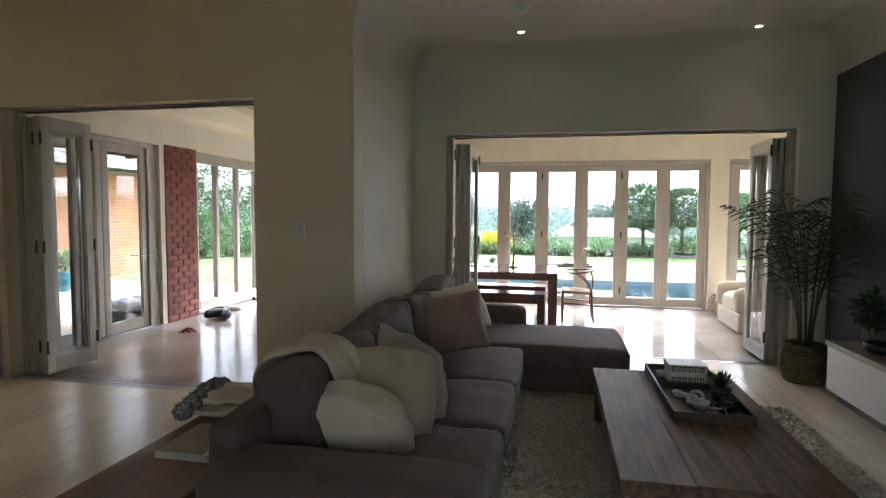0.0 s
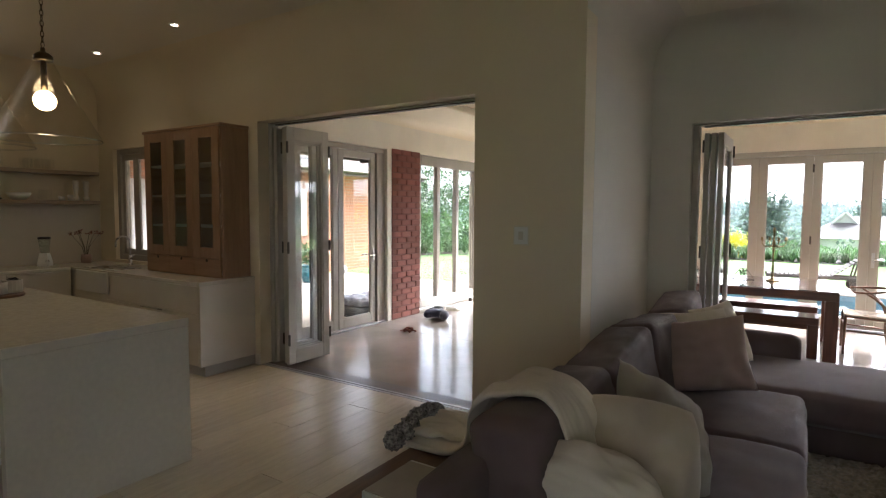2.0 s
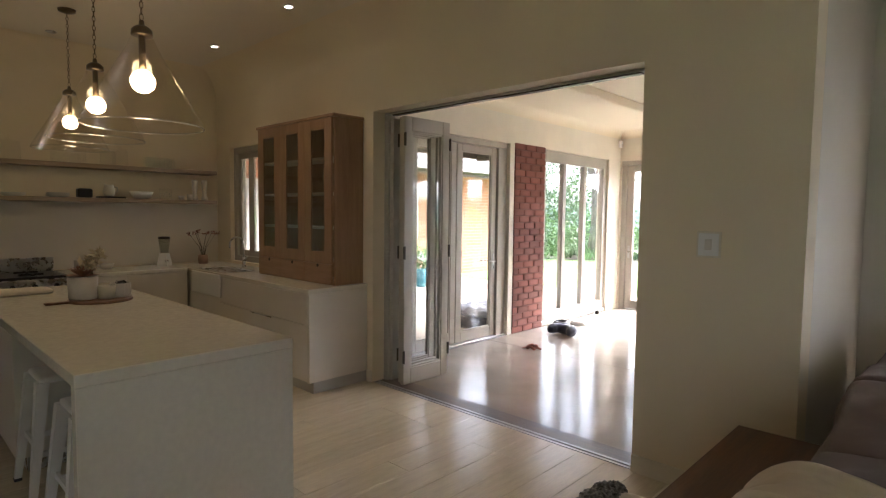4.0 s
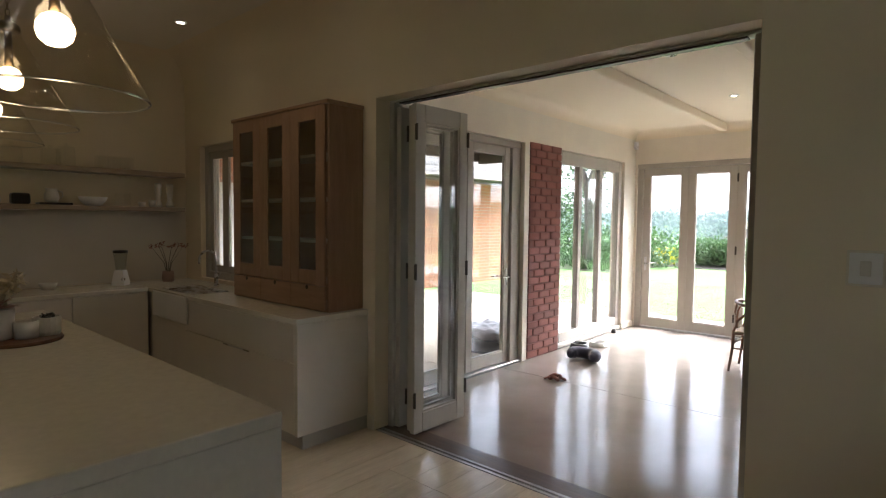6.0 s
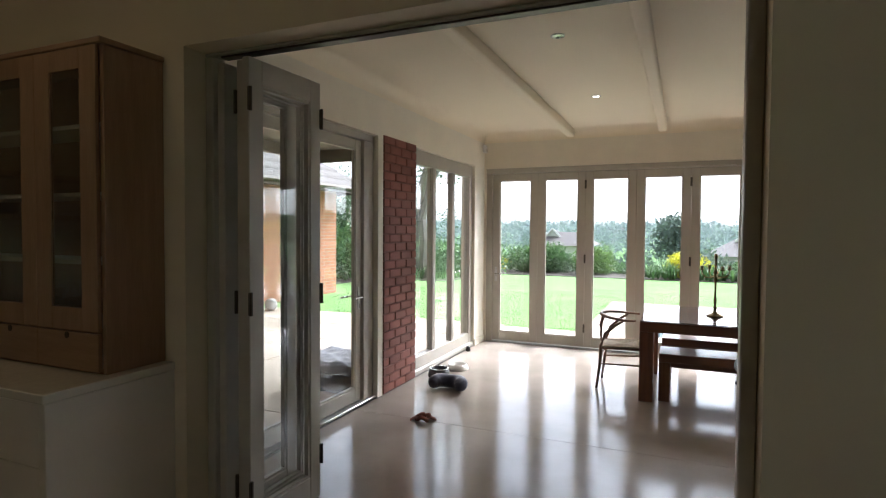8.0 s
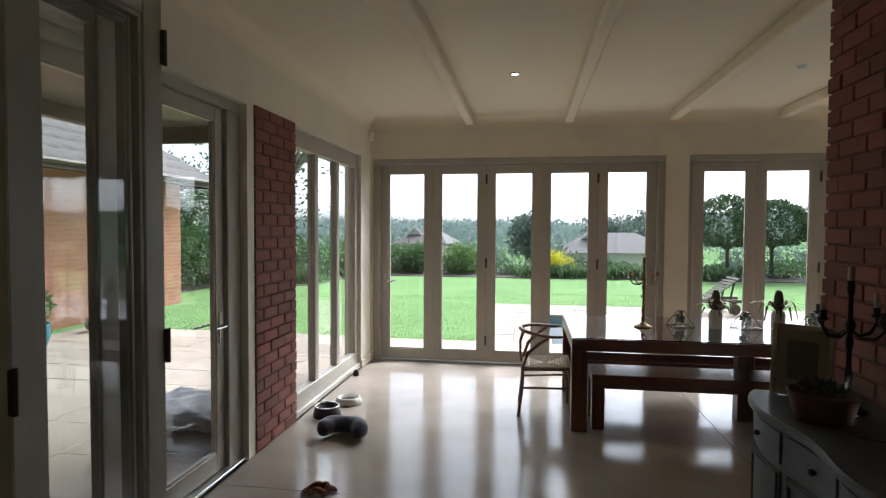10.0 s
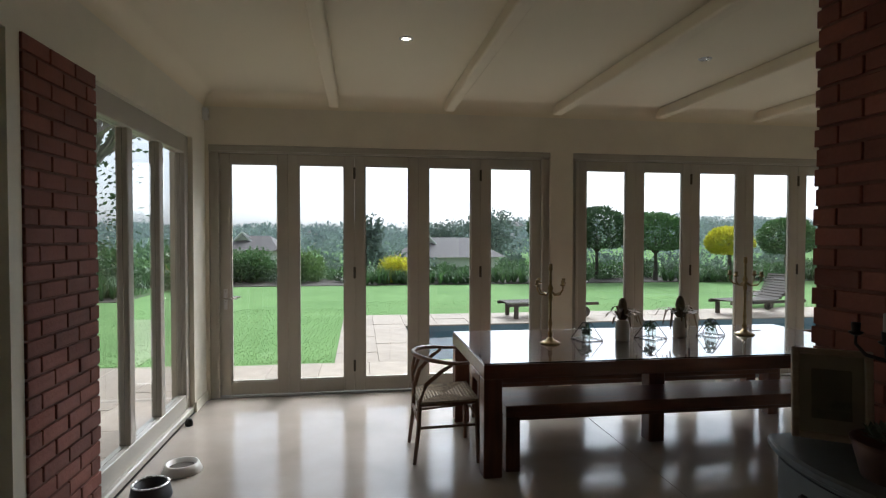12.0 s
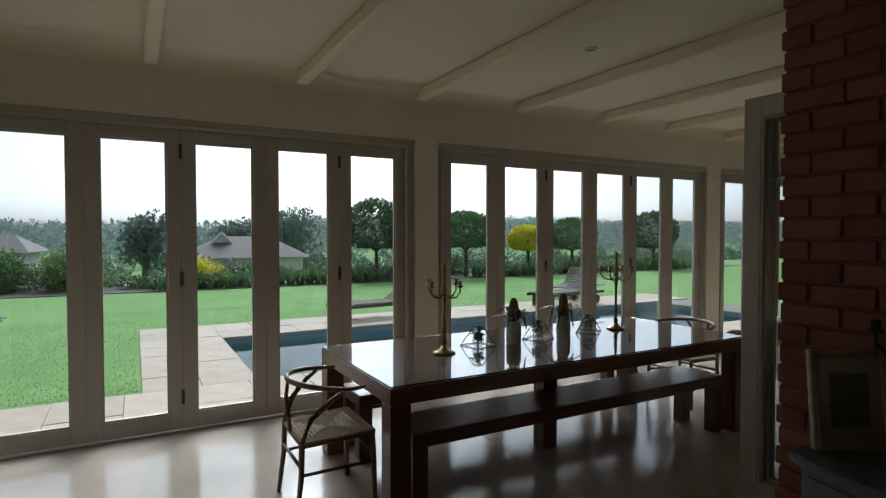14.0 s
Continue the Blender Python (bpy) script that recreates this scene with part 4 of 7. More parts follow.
water = structure("water", bm, WATER, "still blue swimming pool water", True)

# outside step and terrace bed
terrace = structure("pavement_terrace", boxes(((-9.9, 3.0, -0.2), (-4.72, 11.75, -0.062)), ((-4.72, 10.25, -0.2), (9.0, POOL[2] - 0.1, -0.062)), ((-3.38, POOL[2] - 0.1, -0.2), (POOL[0] - 0.1, 15.9, -0.062)),
          ((POOL[0] - 0.1, POOL[3] + 0.1, -0.2), (POOL[1] + 1.2, 15.9, -0.062)), ((POOL[1] + 0.1, POOL[2] - 0.1, -0.2), (POOL[1] + 1.2, POOL[3] + 0.1, -0.062))), GROUT, "terrace of pale sand-coloured paving stones")

# unseen pale slab, added to keep light bounced through the back window neutral
structure("pavement_south", boxes(((-9.0, -9.0, -0.2), (5.0, -2.7, -0.05))), PAVER, "unseen pale slab added behind the house for bounce light")

# short grass blades on the lawn nearest the house
rgz = random.Random(31)
verts, faces = [], []
for _ in range(26000):
    if rgz.random() < 0.75:
        x, y = rgz.uniform(-10.0, -3.42), 11.78 + 5.5 * rgz.random() ** 1.6
    else:
        x, y = rgz.uniform(-3.4, 8.5), 15.95 + 2.5 * rgz.random() ** 1.6
    a, h, w = rgz.random() * math.tau, rgz.uniform(0.010, 0.026), 0.006
    dx, dy = math.cos(a), math.sin(a)
    k = len(verts)
    verts += [(x - dx * w, y - dy * w, -0.067), (x + dx * w, y + dy * w, -0.067), (x + dy * h * 0.5, y - dx * h * 0.5, -0.065 + h)]
    faces.append((k, k + 1, k + 2))
gm = bpy.data.meshes.new("grass_blades")
gm.from_pydata(verts, [], faces)
gm.materials.append(leaf_material("grass_blade_green", (0.30, 0.47, 0.18), (0.245, 0.40, 0.145)))
tagged(new("grass_blades", gm), "short green lawn grass by the paving", "grass", kind="stuff")

# ---- garden plants ----
LEAF = {"dark": leaf_material("dark_green_leaves", (0.08, 0.135, 0.05), (0.035, 0.07, 0.028)),
        "mid": leaf_material("mid_green_leaves", (0.125, 0.225, 0.07), (0.065, 0.13, 0.045)),
        "light": leaf_material("fresh_green_leaves", (0.19, 0.29, 0.08), (0.11, 0.19, 0.055)),
        "yellow": leaf_material("yellow_leaves", (0.78, 0.70, 0.04), (0.50, 0.50, 0.035)),
        "grey": leaf_material("grey_green_leaves", (0.16, 0.20, 0.14), (0.09, 0.12, 0.08))}
BARK = material("grey_bark", (0.16, 0.135, 0.11), 0.95, vary=0.25, scale=8, bump=1.0, bump_scale=30, stretch=(1, 1, 0.25))


def leaves(bm, rng, centre, radii, count, size, shell=0.55, rough=0.25, seed=0, flat_bottom=None):
    """Scatter small pointed leaves through an uneven rounded body."""
    cx, cy, cz = centre
    for _ in range(count):
        while True:
            d = Vector((rng.gauss(0, 1), rng.gauss(0, 1), rng.gauss(0, 1)))
            if d.length > 0.1:
                break
        d.normalize()
        r = (shell + (1 - shell) * rng.random() ** 0.6) * (1 + rough * noise.noise(d * 2.2 + Vector((seed, seed * 0.7, 0))) + 0.4 * rough * noise.noise(d * 6 + Vector((seed, 0, 3))))
        p = Vector((cx + d.x * r * radii[0], cy + d.y * r * radii[1], cz + d.z * r * radii[2]))
        if flat_bottom is not None and p.z < flat_bottom:
            p.z = flat_bottom + abs(rng.gauss(0, 0.05))
        u = (d + Vector((rng.uniform(-1, 1), rng.uniform(-1, 1), rng.uniform(-0.8, 1)))).normalized()
        w = u.cross(Vector((rng.uniform(-1, 1), rng.uniform(-1, 1), rng.uniform(-1, 1)))).normalized()
        s = size * rng.uniform(0.6, 1.3)
        bm.faces.new([bm.verts.new(q) for q in (p - u * s * 0.5, p + w * s * 0.3, p + u * s * 0.6, p - w * s * 0.3)])


def standard_tree(x, y, z0, crown_r, crown_h, trunk_h, kind, seed, label, count=5200):
    rng = random.Random(seed)
    t = thing("clipped_tree", (x, y, z0), label, "tree", "clipped garden trees")
    bm = add_tube(bmesh.new(), [(0, 0, 0), (0.02, 0.01, trunk_h * 0.5), (0, 0, trunk_h), (0.0, 0.02, trunk_h + crown_h * 0.4)], [0.09, 0.07, 0.06, 0.03], 8)
    for k in range(7):
        a = k * 0.9 + rng.random()
        add_tube(bm, [(0, 0, trunk_h * 0.85), (0.3 * crown_r * math.cos(a), 0.3 * crown_r * math.sin(a), trunk_h + 0.15), (0.75 * crown_r * math.cos(a), 0.75 * crown_r * math.sin(a), trunk_h + 0.3 * crown_h)], [0.035, 0.025, 0.01], 6)
    part("trunk", bm, BARK, t)
    bm = bmesh.new()
    leaves(bm, rng, (0, 0, trunk_h + crown_h * 0.45), (crown_r * 1.12, crown_r * 1.12, crown_h * 0.57), count, 0.115, 0.70, 0.12, seed, trunk_h)
    part("crown", bm, LEAF[kind], t)
    return t


for k, (x, y, r, h, th, kind) in enumerate(((4.33, 24.3, 1.1, 1.75, 1.15, "dark"), (5.9, 24.6, 1.1, 1.55, 1.2, "dark"), (7.75, 23.6, 1.0, 1.35, 1.15, "mid"), (13.3, 23.8, 0.95, 1.35, 1.0, "mid"), (18.2, 23.6, 1.0, 1.7, 1.0, "dark"))):
    standard_tree(x, y, -0.065, r, h, th, kind, 40 + k, "dome-clipped dark green tree on the lawn edge")
standard_tree(10.6, 23.4, -0.065, 0.75, 1.0, 1.0, "yellow", 50, "bright yellow-leaved clipped tree by the lawn")


def shrub(name, x, y, rx, ry, h, kind, seed, label, count=900, size=0.11, category="shrub", z0=-0.07, lobes=5):
    rng = random.Random(seed)
    bm = bmesh.new()
    for k in range(lobes):
        a = rng.random() * math.tau
        f = rng.random() ** 0.5 * 0.6
        q = rng.uniform(0.5, 0.8)
        leaves(bm, rng, (rx * f * math.cos(a), ry * f * math.sin(a), h * rng.uniform(0.35, 0.55)), (rx * q, ry * q, h * rng.uniform(0.42, 0.55)), count // lobes, size, 0.45, 0.4, seed + k * 3.3, 0.0)
    return single(name, bm, LEAF[kind], label, category, "garden border shrubs", pose(x, y, z0))


def strap_plants(name, x0, x1, y0, y1, n, kind, seed, label):
    """A drift of strap-leaved clumps."""
    rng = random.Random(seed)
    bm = bmesh.new()
    for _ in range(n):
        cx, cy = rng.uniform(x0, x1), rng.uniform(y0, y1)
        hgt = rng.uniform(0.35, 0.6)
        for k in range(13):
            a = rng.random() * math.tau
            u = Vector((math.cos(a), math.sin(a), 0))
            w = Vector((-u.y, u.x, 0)) * 0.022
            r, h = rng.uniform(0.2, 0.5), hgt * rng.uniform(0.6, 1.1)
            prof = [(0.02, 0.0), (r * 0.35, h * 0.75), (r * 0.7, h), (r * 1.1, h * 0.62)]
            prev = None
            for i, (rr, hh) in enumerate(prof):
                p = Vector((cx, cy, -0.07)) + u * rr + Vector((0, 0, hh))
                ww = w * (1 - 0.28 * i)
                cur = (bm.verts.new(p - ww), bm.verts.new(p + ww))
                if prev:
                    bm.faces.new((prev[0], prev[1], cur[1], cur[0]))
                prev = cur
    return tagged(part(name, bm, LEAF[kind]), label, "plants", kind="stuff")


structure("ground_flower_bed", boxes(((-16, 22.9, -0.15), (24, 26.4, -0.045)), ((-16.0, 15.6, -0.15), (-11.5, 22.9, -0.05)), ((-11.5, 19.0, -0.15), (-8.8, 22.9, -0.052)), bev=0.01), SOIL, "dark soil flower bed along the lawn")
strap_plants("strap_leaf_border", -3.0, 5.0, 23.0, 24.0, 120, "mid", 5, "drift of green strap-leaved plants along the lawn")
strap_plants("strap_leaf_border", 8.0, 22.0, 22.6, 23.6, 200, "mid", 6, "drift of green strap-leaved plants along the lawn")
strap_plants("strap_leaf_border", -13.5, -9.0, 19.3, 22.6, 190, "mid", 7, "strap-leaved plants under the old tree")
rs = random.Random(11)
kinds = ["mid", "dark", "mid", "grey", "dark", "mid"]
for k in range(44):
    x = -14.5 + k * 0.88 + rs.uniform(-0.3, 0.3)
    hh = rs.uniform(0.35, 0.75) if k % 5 else rs.uniform(0.7, 0.95)
    shrub("border_shrub", x, rs.uniform(24.2, 26.0), rs.uniform(0.7, 1.2), rs.uniform(0.6, 0.9), hh, kinds[k % 6], 100 + k, "leafy green garden border shrub", 1000, 0.09)
shrub("yellow_bush", -1.7, 24.1, 0.80, 0.6, 0.95, "yellow", 300, "low clipped bright yellow bush in the border", 3400, 0.08, lobes=9)
shrub("yellow_bush", -9.2, 24.2, 0.7, 0.6, 0.7, "yellow", 301, "low bright yellow bush in the border", 1200, 0.09)
shrub("tall_shrub", -7.2, 24.6, 1.15, 0.9, 1.2, "mid", 302, "tall leafy garden shrub before a house", 5200, 0.10, lobes=9)
shrub("tall_shrub", -5.15, 24.6, 0.75, 0.7, 1.15, "light", 303, "tall leafy garden shrub before a house", 3600, 0.09, lobes=8)
for k, (x, y, h, kd) in enumerate(((-12.0, 22.8, 6.2, "dark"), (-10.0, 22.6, 1.5, "mid"), (-13.2, 25.0, 1.5, "mid"), (-15.0, 22.0, 3.4, "dark"), (-16.5, 26.0, 4.2, "dark"), (-19.5, 28.5, 5.0, "dark"), (-12.8, 18.5, 1.9, "mid"), (-14.6, 17.0, 2.6, "dark"), (-23, 33, 6.0, "dark"), (-18, 33, 5.0, "mid"))):
    shrub("tall_shrub", x, y, 1.6 + 0.2 * h, 1.5, h, kd, 320 + k, "dense dark green hedge shrub", 2200, 0.16)


PALEBARK = material("pale_grey_bark", (0.27, 0.24, 0.20), 0.95, vary=0.25, scale=8, bump=1.0, bump_scale=30, stretch=(1, 1, 0.25))


def old_tree(x, y, seed):
    rng = random.Random(seed)
    t = thing("old_tree", (x, y, -0.07), "old gnarled grey tree with sparse leaves", "tree")
    wood_bm, tips = bmesh.new(), []

    def branch(p, d, length, r, depth):
        pts, q = [p], p
        for s in range(4):
            d = (d + Vector((rng.uniform(-1, 1), rng.uniform(-1, 1), rng.uniform(-0.3, 0.6))) * 0.22).normalized()
            q = q + d * length / 4
            pts.append(q)
        add_tube(wood_bm, pts, [r, r * 0.9, r * 0.8, r * 0.72, r * 0.62], 8 if depth < 2 else 5)
        if depth >= 4:
            tips.append(q)
            return
        for k in range(3 if depth else 4):
            nd = (d + Vector((rng.uniform(-1, 1), rng.uniform(-1, 1), rng.uniform(-0.2, 0.7))) * 0.85).normalized()
            branch(pts[-1] if k else pts[3], nd, length * 0.72, r * 0.58, depth + 1)
        tips.append(q)

    branch(Vector((0, 0, 0)), Vector((0.1, 0, 1)), 2.6, 0.30, 0)
    part("trunk", wood_bm, PALEBARK, t)
    bm = bmesh.new()
    for q in tips:
        if rng.random() < 0.55:
            leaves(bm, rng, q, (0.5, 0.5, 0.4), 26, 0.11, 0.2, 0.3, seed)
    part("crown", bm, LEAF["dark"], t)


old_tree(-10.25, 19.9, 3)


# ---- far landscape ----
# valley foliage greyed: the mist over the valley is put into the leaves
WOODS = leaf_material("mist_tinted_valley_foliage", (0.15, 0.19, 0.15), (0.085, 0.115, 0.095), 0.9)
# hill foliage paled towards grey-blue, so the distance haze sits in the colour
WOODSFAR = leaf_material("haze_tinted_hill_foliage", (0.27, 0.32, 0.31), (0.20, 0.25, 0.245), 0.9)
rng = random.Random(77)


def far_wood(name, n, y0, y1, spread, hmin, hmax, mat, per, label):
    bm = bmesh.new()
    for _ in range(n):
        y = y0 + (y1 - y0) * rng.random()
        x = rng.uniform(-1, 1) * spread * y
        h = rng.uniform(hmin, hmax)
        leaves(bm, rng, (x, y, ground_z(x, y) + h * 0.5), (h * rng.uniform(0.4, 0.75), h * 0.5, h * 0.55), per, h * 0.13, 0.5, 0.3, rng.random() * 50)
    return tagged(part(name, bm, mat), label, "woods", kind="stuff")


far_wood("valley_trees", 400, 44, 100, 1.7, 1.6, 3.4, WOODS, 260, "valley trees with mist in their green colour")
far_wood("hill_woods", 3000, 105, 400, 1.7, 4, 8, WOODSFAR, 90, "far hill woods with haze in their grey-green colour")
for k, (x, y, h, r) in enumerate(((-2.7, 60, 7.5, 1.9), (7.2, 75, 7.6, 3.0), (11.6, 70, 8.5, 3.2), (14.5, 78, 9.0, 3.5))):
    bm = add_tube(bmesh.new(), [(0, 0, 0), (0.1, 0, h * 0.5), (0, 0.1, h * 0.85)], [0.35, 0.25, 0.08], 8)
    t = thing("valley_tree", (x, y, ground_z(x, y)), "tall round-topped tree down the valley", "tree")
    part("trunk", bm, BARK, t)
    bm = bmesh.new()
    for q in range(9):
        a = q * 2.4
        leaves(bm, rng, (r * 0.55 * math.cos(a), r * 0.55 * math.sin(a), h * (0.5 + 0.05 * q)), (r * 0.6, r * 0.6, h * 0.16), 190, 0.4, 0.4, 0.5, q + k * 9)
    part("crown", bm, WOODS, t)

ROOFTILE = material("grey_brown_roof_tiles", (0.125, 0.105, 0.098), 0.8, vary=0.12, scale=3, bump=0.6, bump_scale=14)
HOUSEWALL = material("pale_house_plaster", (0.62, 0.60, 0.55), 0.8, vary=0.06, scale=2, bump=0.1)
DARKGLASS = material("dark_far_window", (0.05, 0.06, 0.07), 0.1, vary=0.02, bump=0)


def far_house(x, y, rz, w, d, zf, wall_h, roof_h, seed):
    z0 = ground_z(x, y)
    h = thing("house", pose(x, y, z0, 0, 0, rz), "pale plastered house with grey-brown tiled roof", "house", "houses down the valley")
    part("wall", boxes(((-w / 2, -d / 2, -1), (w / 2, d / 2, wall_h))), HOUSEWALL, h)
    bm = bmesh.new()
    e, r = 0.6, w * 0.26
    A = [bm.verts.new(p) for p in ((-w / 2 - e, -d / 2 - e, wall_h), (w / 2 + e, -d / 2 - e, wall_h), (w / 2 + e, d / 2 + e, wall_h), (-w / 2 - e, d / 2 + e, wall_h))]
    B = [bm.verts.new(p) for p in ((-r, 0, wall_h + roof_h), (r, 0, wall_h + roof_h))]
    for f in ((A[0], A[1], B[1], B[0]), (A[2], A[3], B[0], B[1]), (A[1], A[2], B[1]), (A[3], A[0], B[0]), (A[3], A[2], A[1], A[0])):
        bm.faces.new(f)
    roof = part("roof", bm, ROOFTILE, h)
    # a small gable that looks to the garden, with white barge boards
    xg, yg, zg = -r, -d * 0.10, wall_h + roof_h + 0.2
    bm = bmesh.new()
    vs = [bm.verts.new(p) for p in ((xg, yg - 0.6, zg), (xg - 0.75, yg - 0.6, zg - 0.78), (xg + 0.75, yg - 0.6, zg - 0.78), (xg, 0.3, zg), (xg - 0.75, 0.3, zg - 0.78), (xg + 0.75, 0.3, zg - 0.78))]
    for f in ((0, 3, 4, 1), (0, 2, 5, 3)):
        bm.faces.new([vs[i] for i in f])
    part("gable", bm, ROOFTILE, roof)
    bm = bmesh.new()
    bm.faces.new([bm.verts.new(p) for p in ((xg, yg - 0.58, zg - 0.03), (xg - 0.72, yg - 0.58, zg - 0.78), (xg + 0.72, yg - 0.58, zg - 0.78))])
    part("gable_wall", bm, HOUSEWALL, roof, "white plastered gable")
    for s in (-1, 1):
        part("barge_board", add_tube(bmesh.new(), [(xg, yg - 0.72, zg + 0.08), (xg + s * 0.88, yg - 0.72, zg - 0.86)], 0.15, 4), HOUSEWALL, roof, "white barge board")
    for k in range(4):
        xx = -w / 2 + w * (k + 0.5) / 4
        win_ = part("window", boxes(((xx - 0.7, -d / 2 - 0.05, 0.9), (xx + 0.7, -d / 2 + 0.02, 2.1)), bev=0.01), TRIM, h)
        part("pane", boxes(((xx - 0.6, -d / 2 - 0.07, 1.0), (xx + 0.6, -d / 2 - 0.052, 2.0))), DARKGLASS, win_)


far_house(5.4, 59.0, 2, 8.5, 8.0, 0, 3.85, 1.8, 1)
far_house(-12.6, 59.0, -4, 4.2, 6.0, 0, 4.5, 1.3, 2)
for x, y, s in ((24, 190, 0.9), (60, 230, 1.0), (-22, 210, 0.9), (38, 160, 0.8)):
    far_house(x, y, s * 20, 10 * s, 8 * s, 0, 4.5 * s, 2.0 * s, 5)

# ---- brick wing of the house beside the terrace ----
WINGBRICK = bpy.data.materials.new("orange_wing_brick")
WINGBRICK.use_nodes = True
n_, l_ = WINGBRICK.node_tree.nodes, WINGBRICK.node_tree.links
tc_, mp_, bt_ = n_.new("ShaderNodeTexCoord"), n_.new("ShaderNodeMapping"), n_.new("ShaderNodeTexBrick")
mp_.inputs["Rotation"].default_value = (radians(90), 0, radians(90))
bt_.inputs["Color1"].default_value, bt_.inputs["Color2"].default_value, bt_.inputs["Mortar"].default_value = (0.46, 0.19, 0.10, 1), (0.37, 0.15, 0.08, 1), (0.34, 0.25, 0.19, 1)
bt_.inputs["Scale"].default_value, bt_.inputs["Mortar Size"].default_value = 1.0, 0.008
bt_.inputs["Brick Width"].default_value, bt_.inputs["Row Height"].default_value = 0.23, 0.085
l_.new(tc_.outputs["Object"], mp_.inputs["Vector"])
sw_ = n_.new("ShaderNodeSeparateXYZ")
cx_ = n_.new("ShaderNodeCombineXYZ")
ad_ = n_.new("ShaderNodeMath")
l_.new(tc_.outputs["Object"], sw_.inputs[0])
l_.new(sw_.outputs["X"], ad_.inputs[0])
l_.new(sw_.outputs["Y"], ad_.inputs[1])
l_.new(ad_.outputs[0], cx_.inputs["X"])
l_.new(sw_.outputs["Z"], cx_.inputs["Y"])
l_.new(cx_.outputs[0], bt_.inputs["Vector"])
l_.new(bt_.outputs["Color"], n_["Principled BSDF"].inputs["Base Color"])
bp_ = n_.new("ShaderNodeBump")
bp_.inputs["Distance"].default_value, bp_.inputs["Strength"].default_value = 0.008, 0.6
l_.new(bt_.outputs["Fac"], bp_.inputs["Height"])
bp_.invert = True
l_.new(bp_.outputs[0], n_["Principled BSDF"].inputs["Normal"])
n_["Principled BSDF"].inputs["Roughness"].default_value = 0.9
wing = thing("brick_wing", (0, 0, 0), "orange brick house wing with grey tiled hip roof", "house")
part("wall", boxes(((-18, 3.0, -0.1), (-10.32, 14.87, 2.75))), WINGBRICK, wing)
TILE = material("grey_concrete_roof_tiles", (0.20, 0.18, 0.165), 0.85, vary=0.12, scale=6, bump=0.3, bump_scale=30)
bm = bmesh.new()
# hip roof as overlapping tile courses with a rolled profile
ex, ey, hx_, hz = -9.7, 15.35, -14.0, 5.95
def tile_slope(bm, p0, p1, q0, q1, courses, cols):
    p0, p1, q0, q1 = map(Vector, (p0, p1, q0, q1))
    for c in range(courses):
        f0, f1 = c / courses, (c + 1.08) / courses
        a0, a1, b0, b1 = p0.lerp(q0, f0), p1.lerp(q1, f0), p0.lerp(q0, min(1, f1)), p1.lerp(q1, min(1, f1))
        m = max(1, int(cols * (a1 - a0).length / max(0.01, (p1 - p0).length))) * 4
        top, bot = [], []
        for k in range(m + 1):
            wv_ = 0.018 * math.cos(k * math.pi / 2)
            top.append(bm.verts.new(a0.lerp(a1, k / m) + Vector((0, 0, 0.06 + wv_))))
            bot.append(bm.verts.new(b0.lerp(b1, k / m) + Vector((0, 0, 0.01 + wv_))))
        low = [bm.verts.new(v.co - Vector((0, 0, 0.07))) for v in top]
        for k in range(m):
            bm.faces.new((top[k], top[k + 1], bot[k + 1], bot[k]))
            bm.faces.new((low[k], low[k + 1], top[k + 1], top[k]))


tile_slope(bm, (ex, ey, 2.66), (ex, 2.5, 2.66), (hx_, ey - 4.3, hz), (hx_, 2.5, hz), 16, 40)
tile_slope(bm, (-18.5, ey, 2.66), (ex, ey, 2.66), (-14.3, ey - 4.3, hz), (hx_, ey - 4.3, hz), 16, 28)
part("roof", bm, TILE, wing, smooth=True)
part("fascia", boxes(((ex - 0.06, 2.5, 2.52), (ex - 0.02, ey - 0.02, 2.70)), ((-18.5, ey - 0.06, 2.52), (ex - 0.02, ey - 0.02, 2.70)), ((-10.32, 2.5, 2.58), (ex - 0.06, ey - 0.06, 2.60))), DARKMETAL, wing, "dark fascia and gutter")
add_g = add_tube(bmesh.new(), [(ex + 0.03, 2.5, 2.63), (ex + 0.03, ey, 2.63)], 0.06, 10)
part("gutter", add_g, DARKMETAL, wing)
part("window", boxes(((-10.34, 9.3, 0.95), (-10.29, 10.9, 2.15)), bev=0.01), TRIM, wing)
part("window", boxes(((-10.34, 6.0, 0.95), (-10.29, 7.6, 2.15)), bev=0.01), TRIM, wing)
# eave over the terrace door; its first box is added to dim the kitchen window
structure("roof_eave", boxes(((-9.2, 4.70, 2.66), (-6.44, 7.2, 2.72)), ((-6.4, 4.70, 2.62), (-4.72, 8.5, 2.72)), ((-6.44, 4.70, 2.50), (-6.36, 8.56, 2.74)), ((-6.36, 8.5, 2.46), (-4.72, 8.56, 2.74))), DARKMETAL, "dark timber eave over the terrace")
structure("wall_patio", boxes(((-8.75, 4.72, -0.06), (-8.60, 7.0, 2.1))), HOUSEWALL, "pale plastered patio wall")
structure("wall_patio_band", boxes(((-8.75, 4.72, 2.1), (-8.59, 7.0, 2.655))), WINGBRICK, "red brick band over the patio wall")
structure("roof_slab", boxes(((-7.6, -2.8, ZC + 0.16), (3.7, 6.6, ZC + 0.3)), ((-4.75, 4.702, ZS + 0.13), (-1.037, 10.3, ZS + 0.2)), ((-1.037, 6.602, ZS + 0.13), (6.85, 10.3, ZS + 0.2))), TILE, "roof over the rooms")


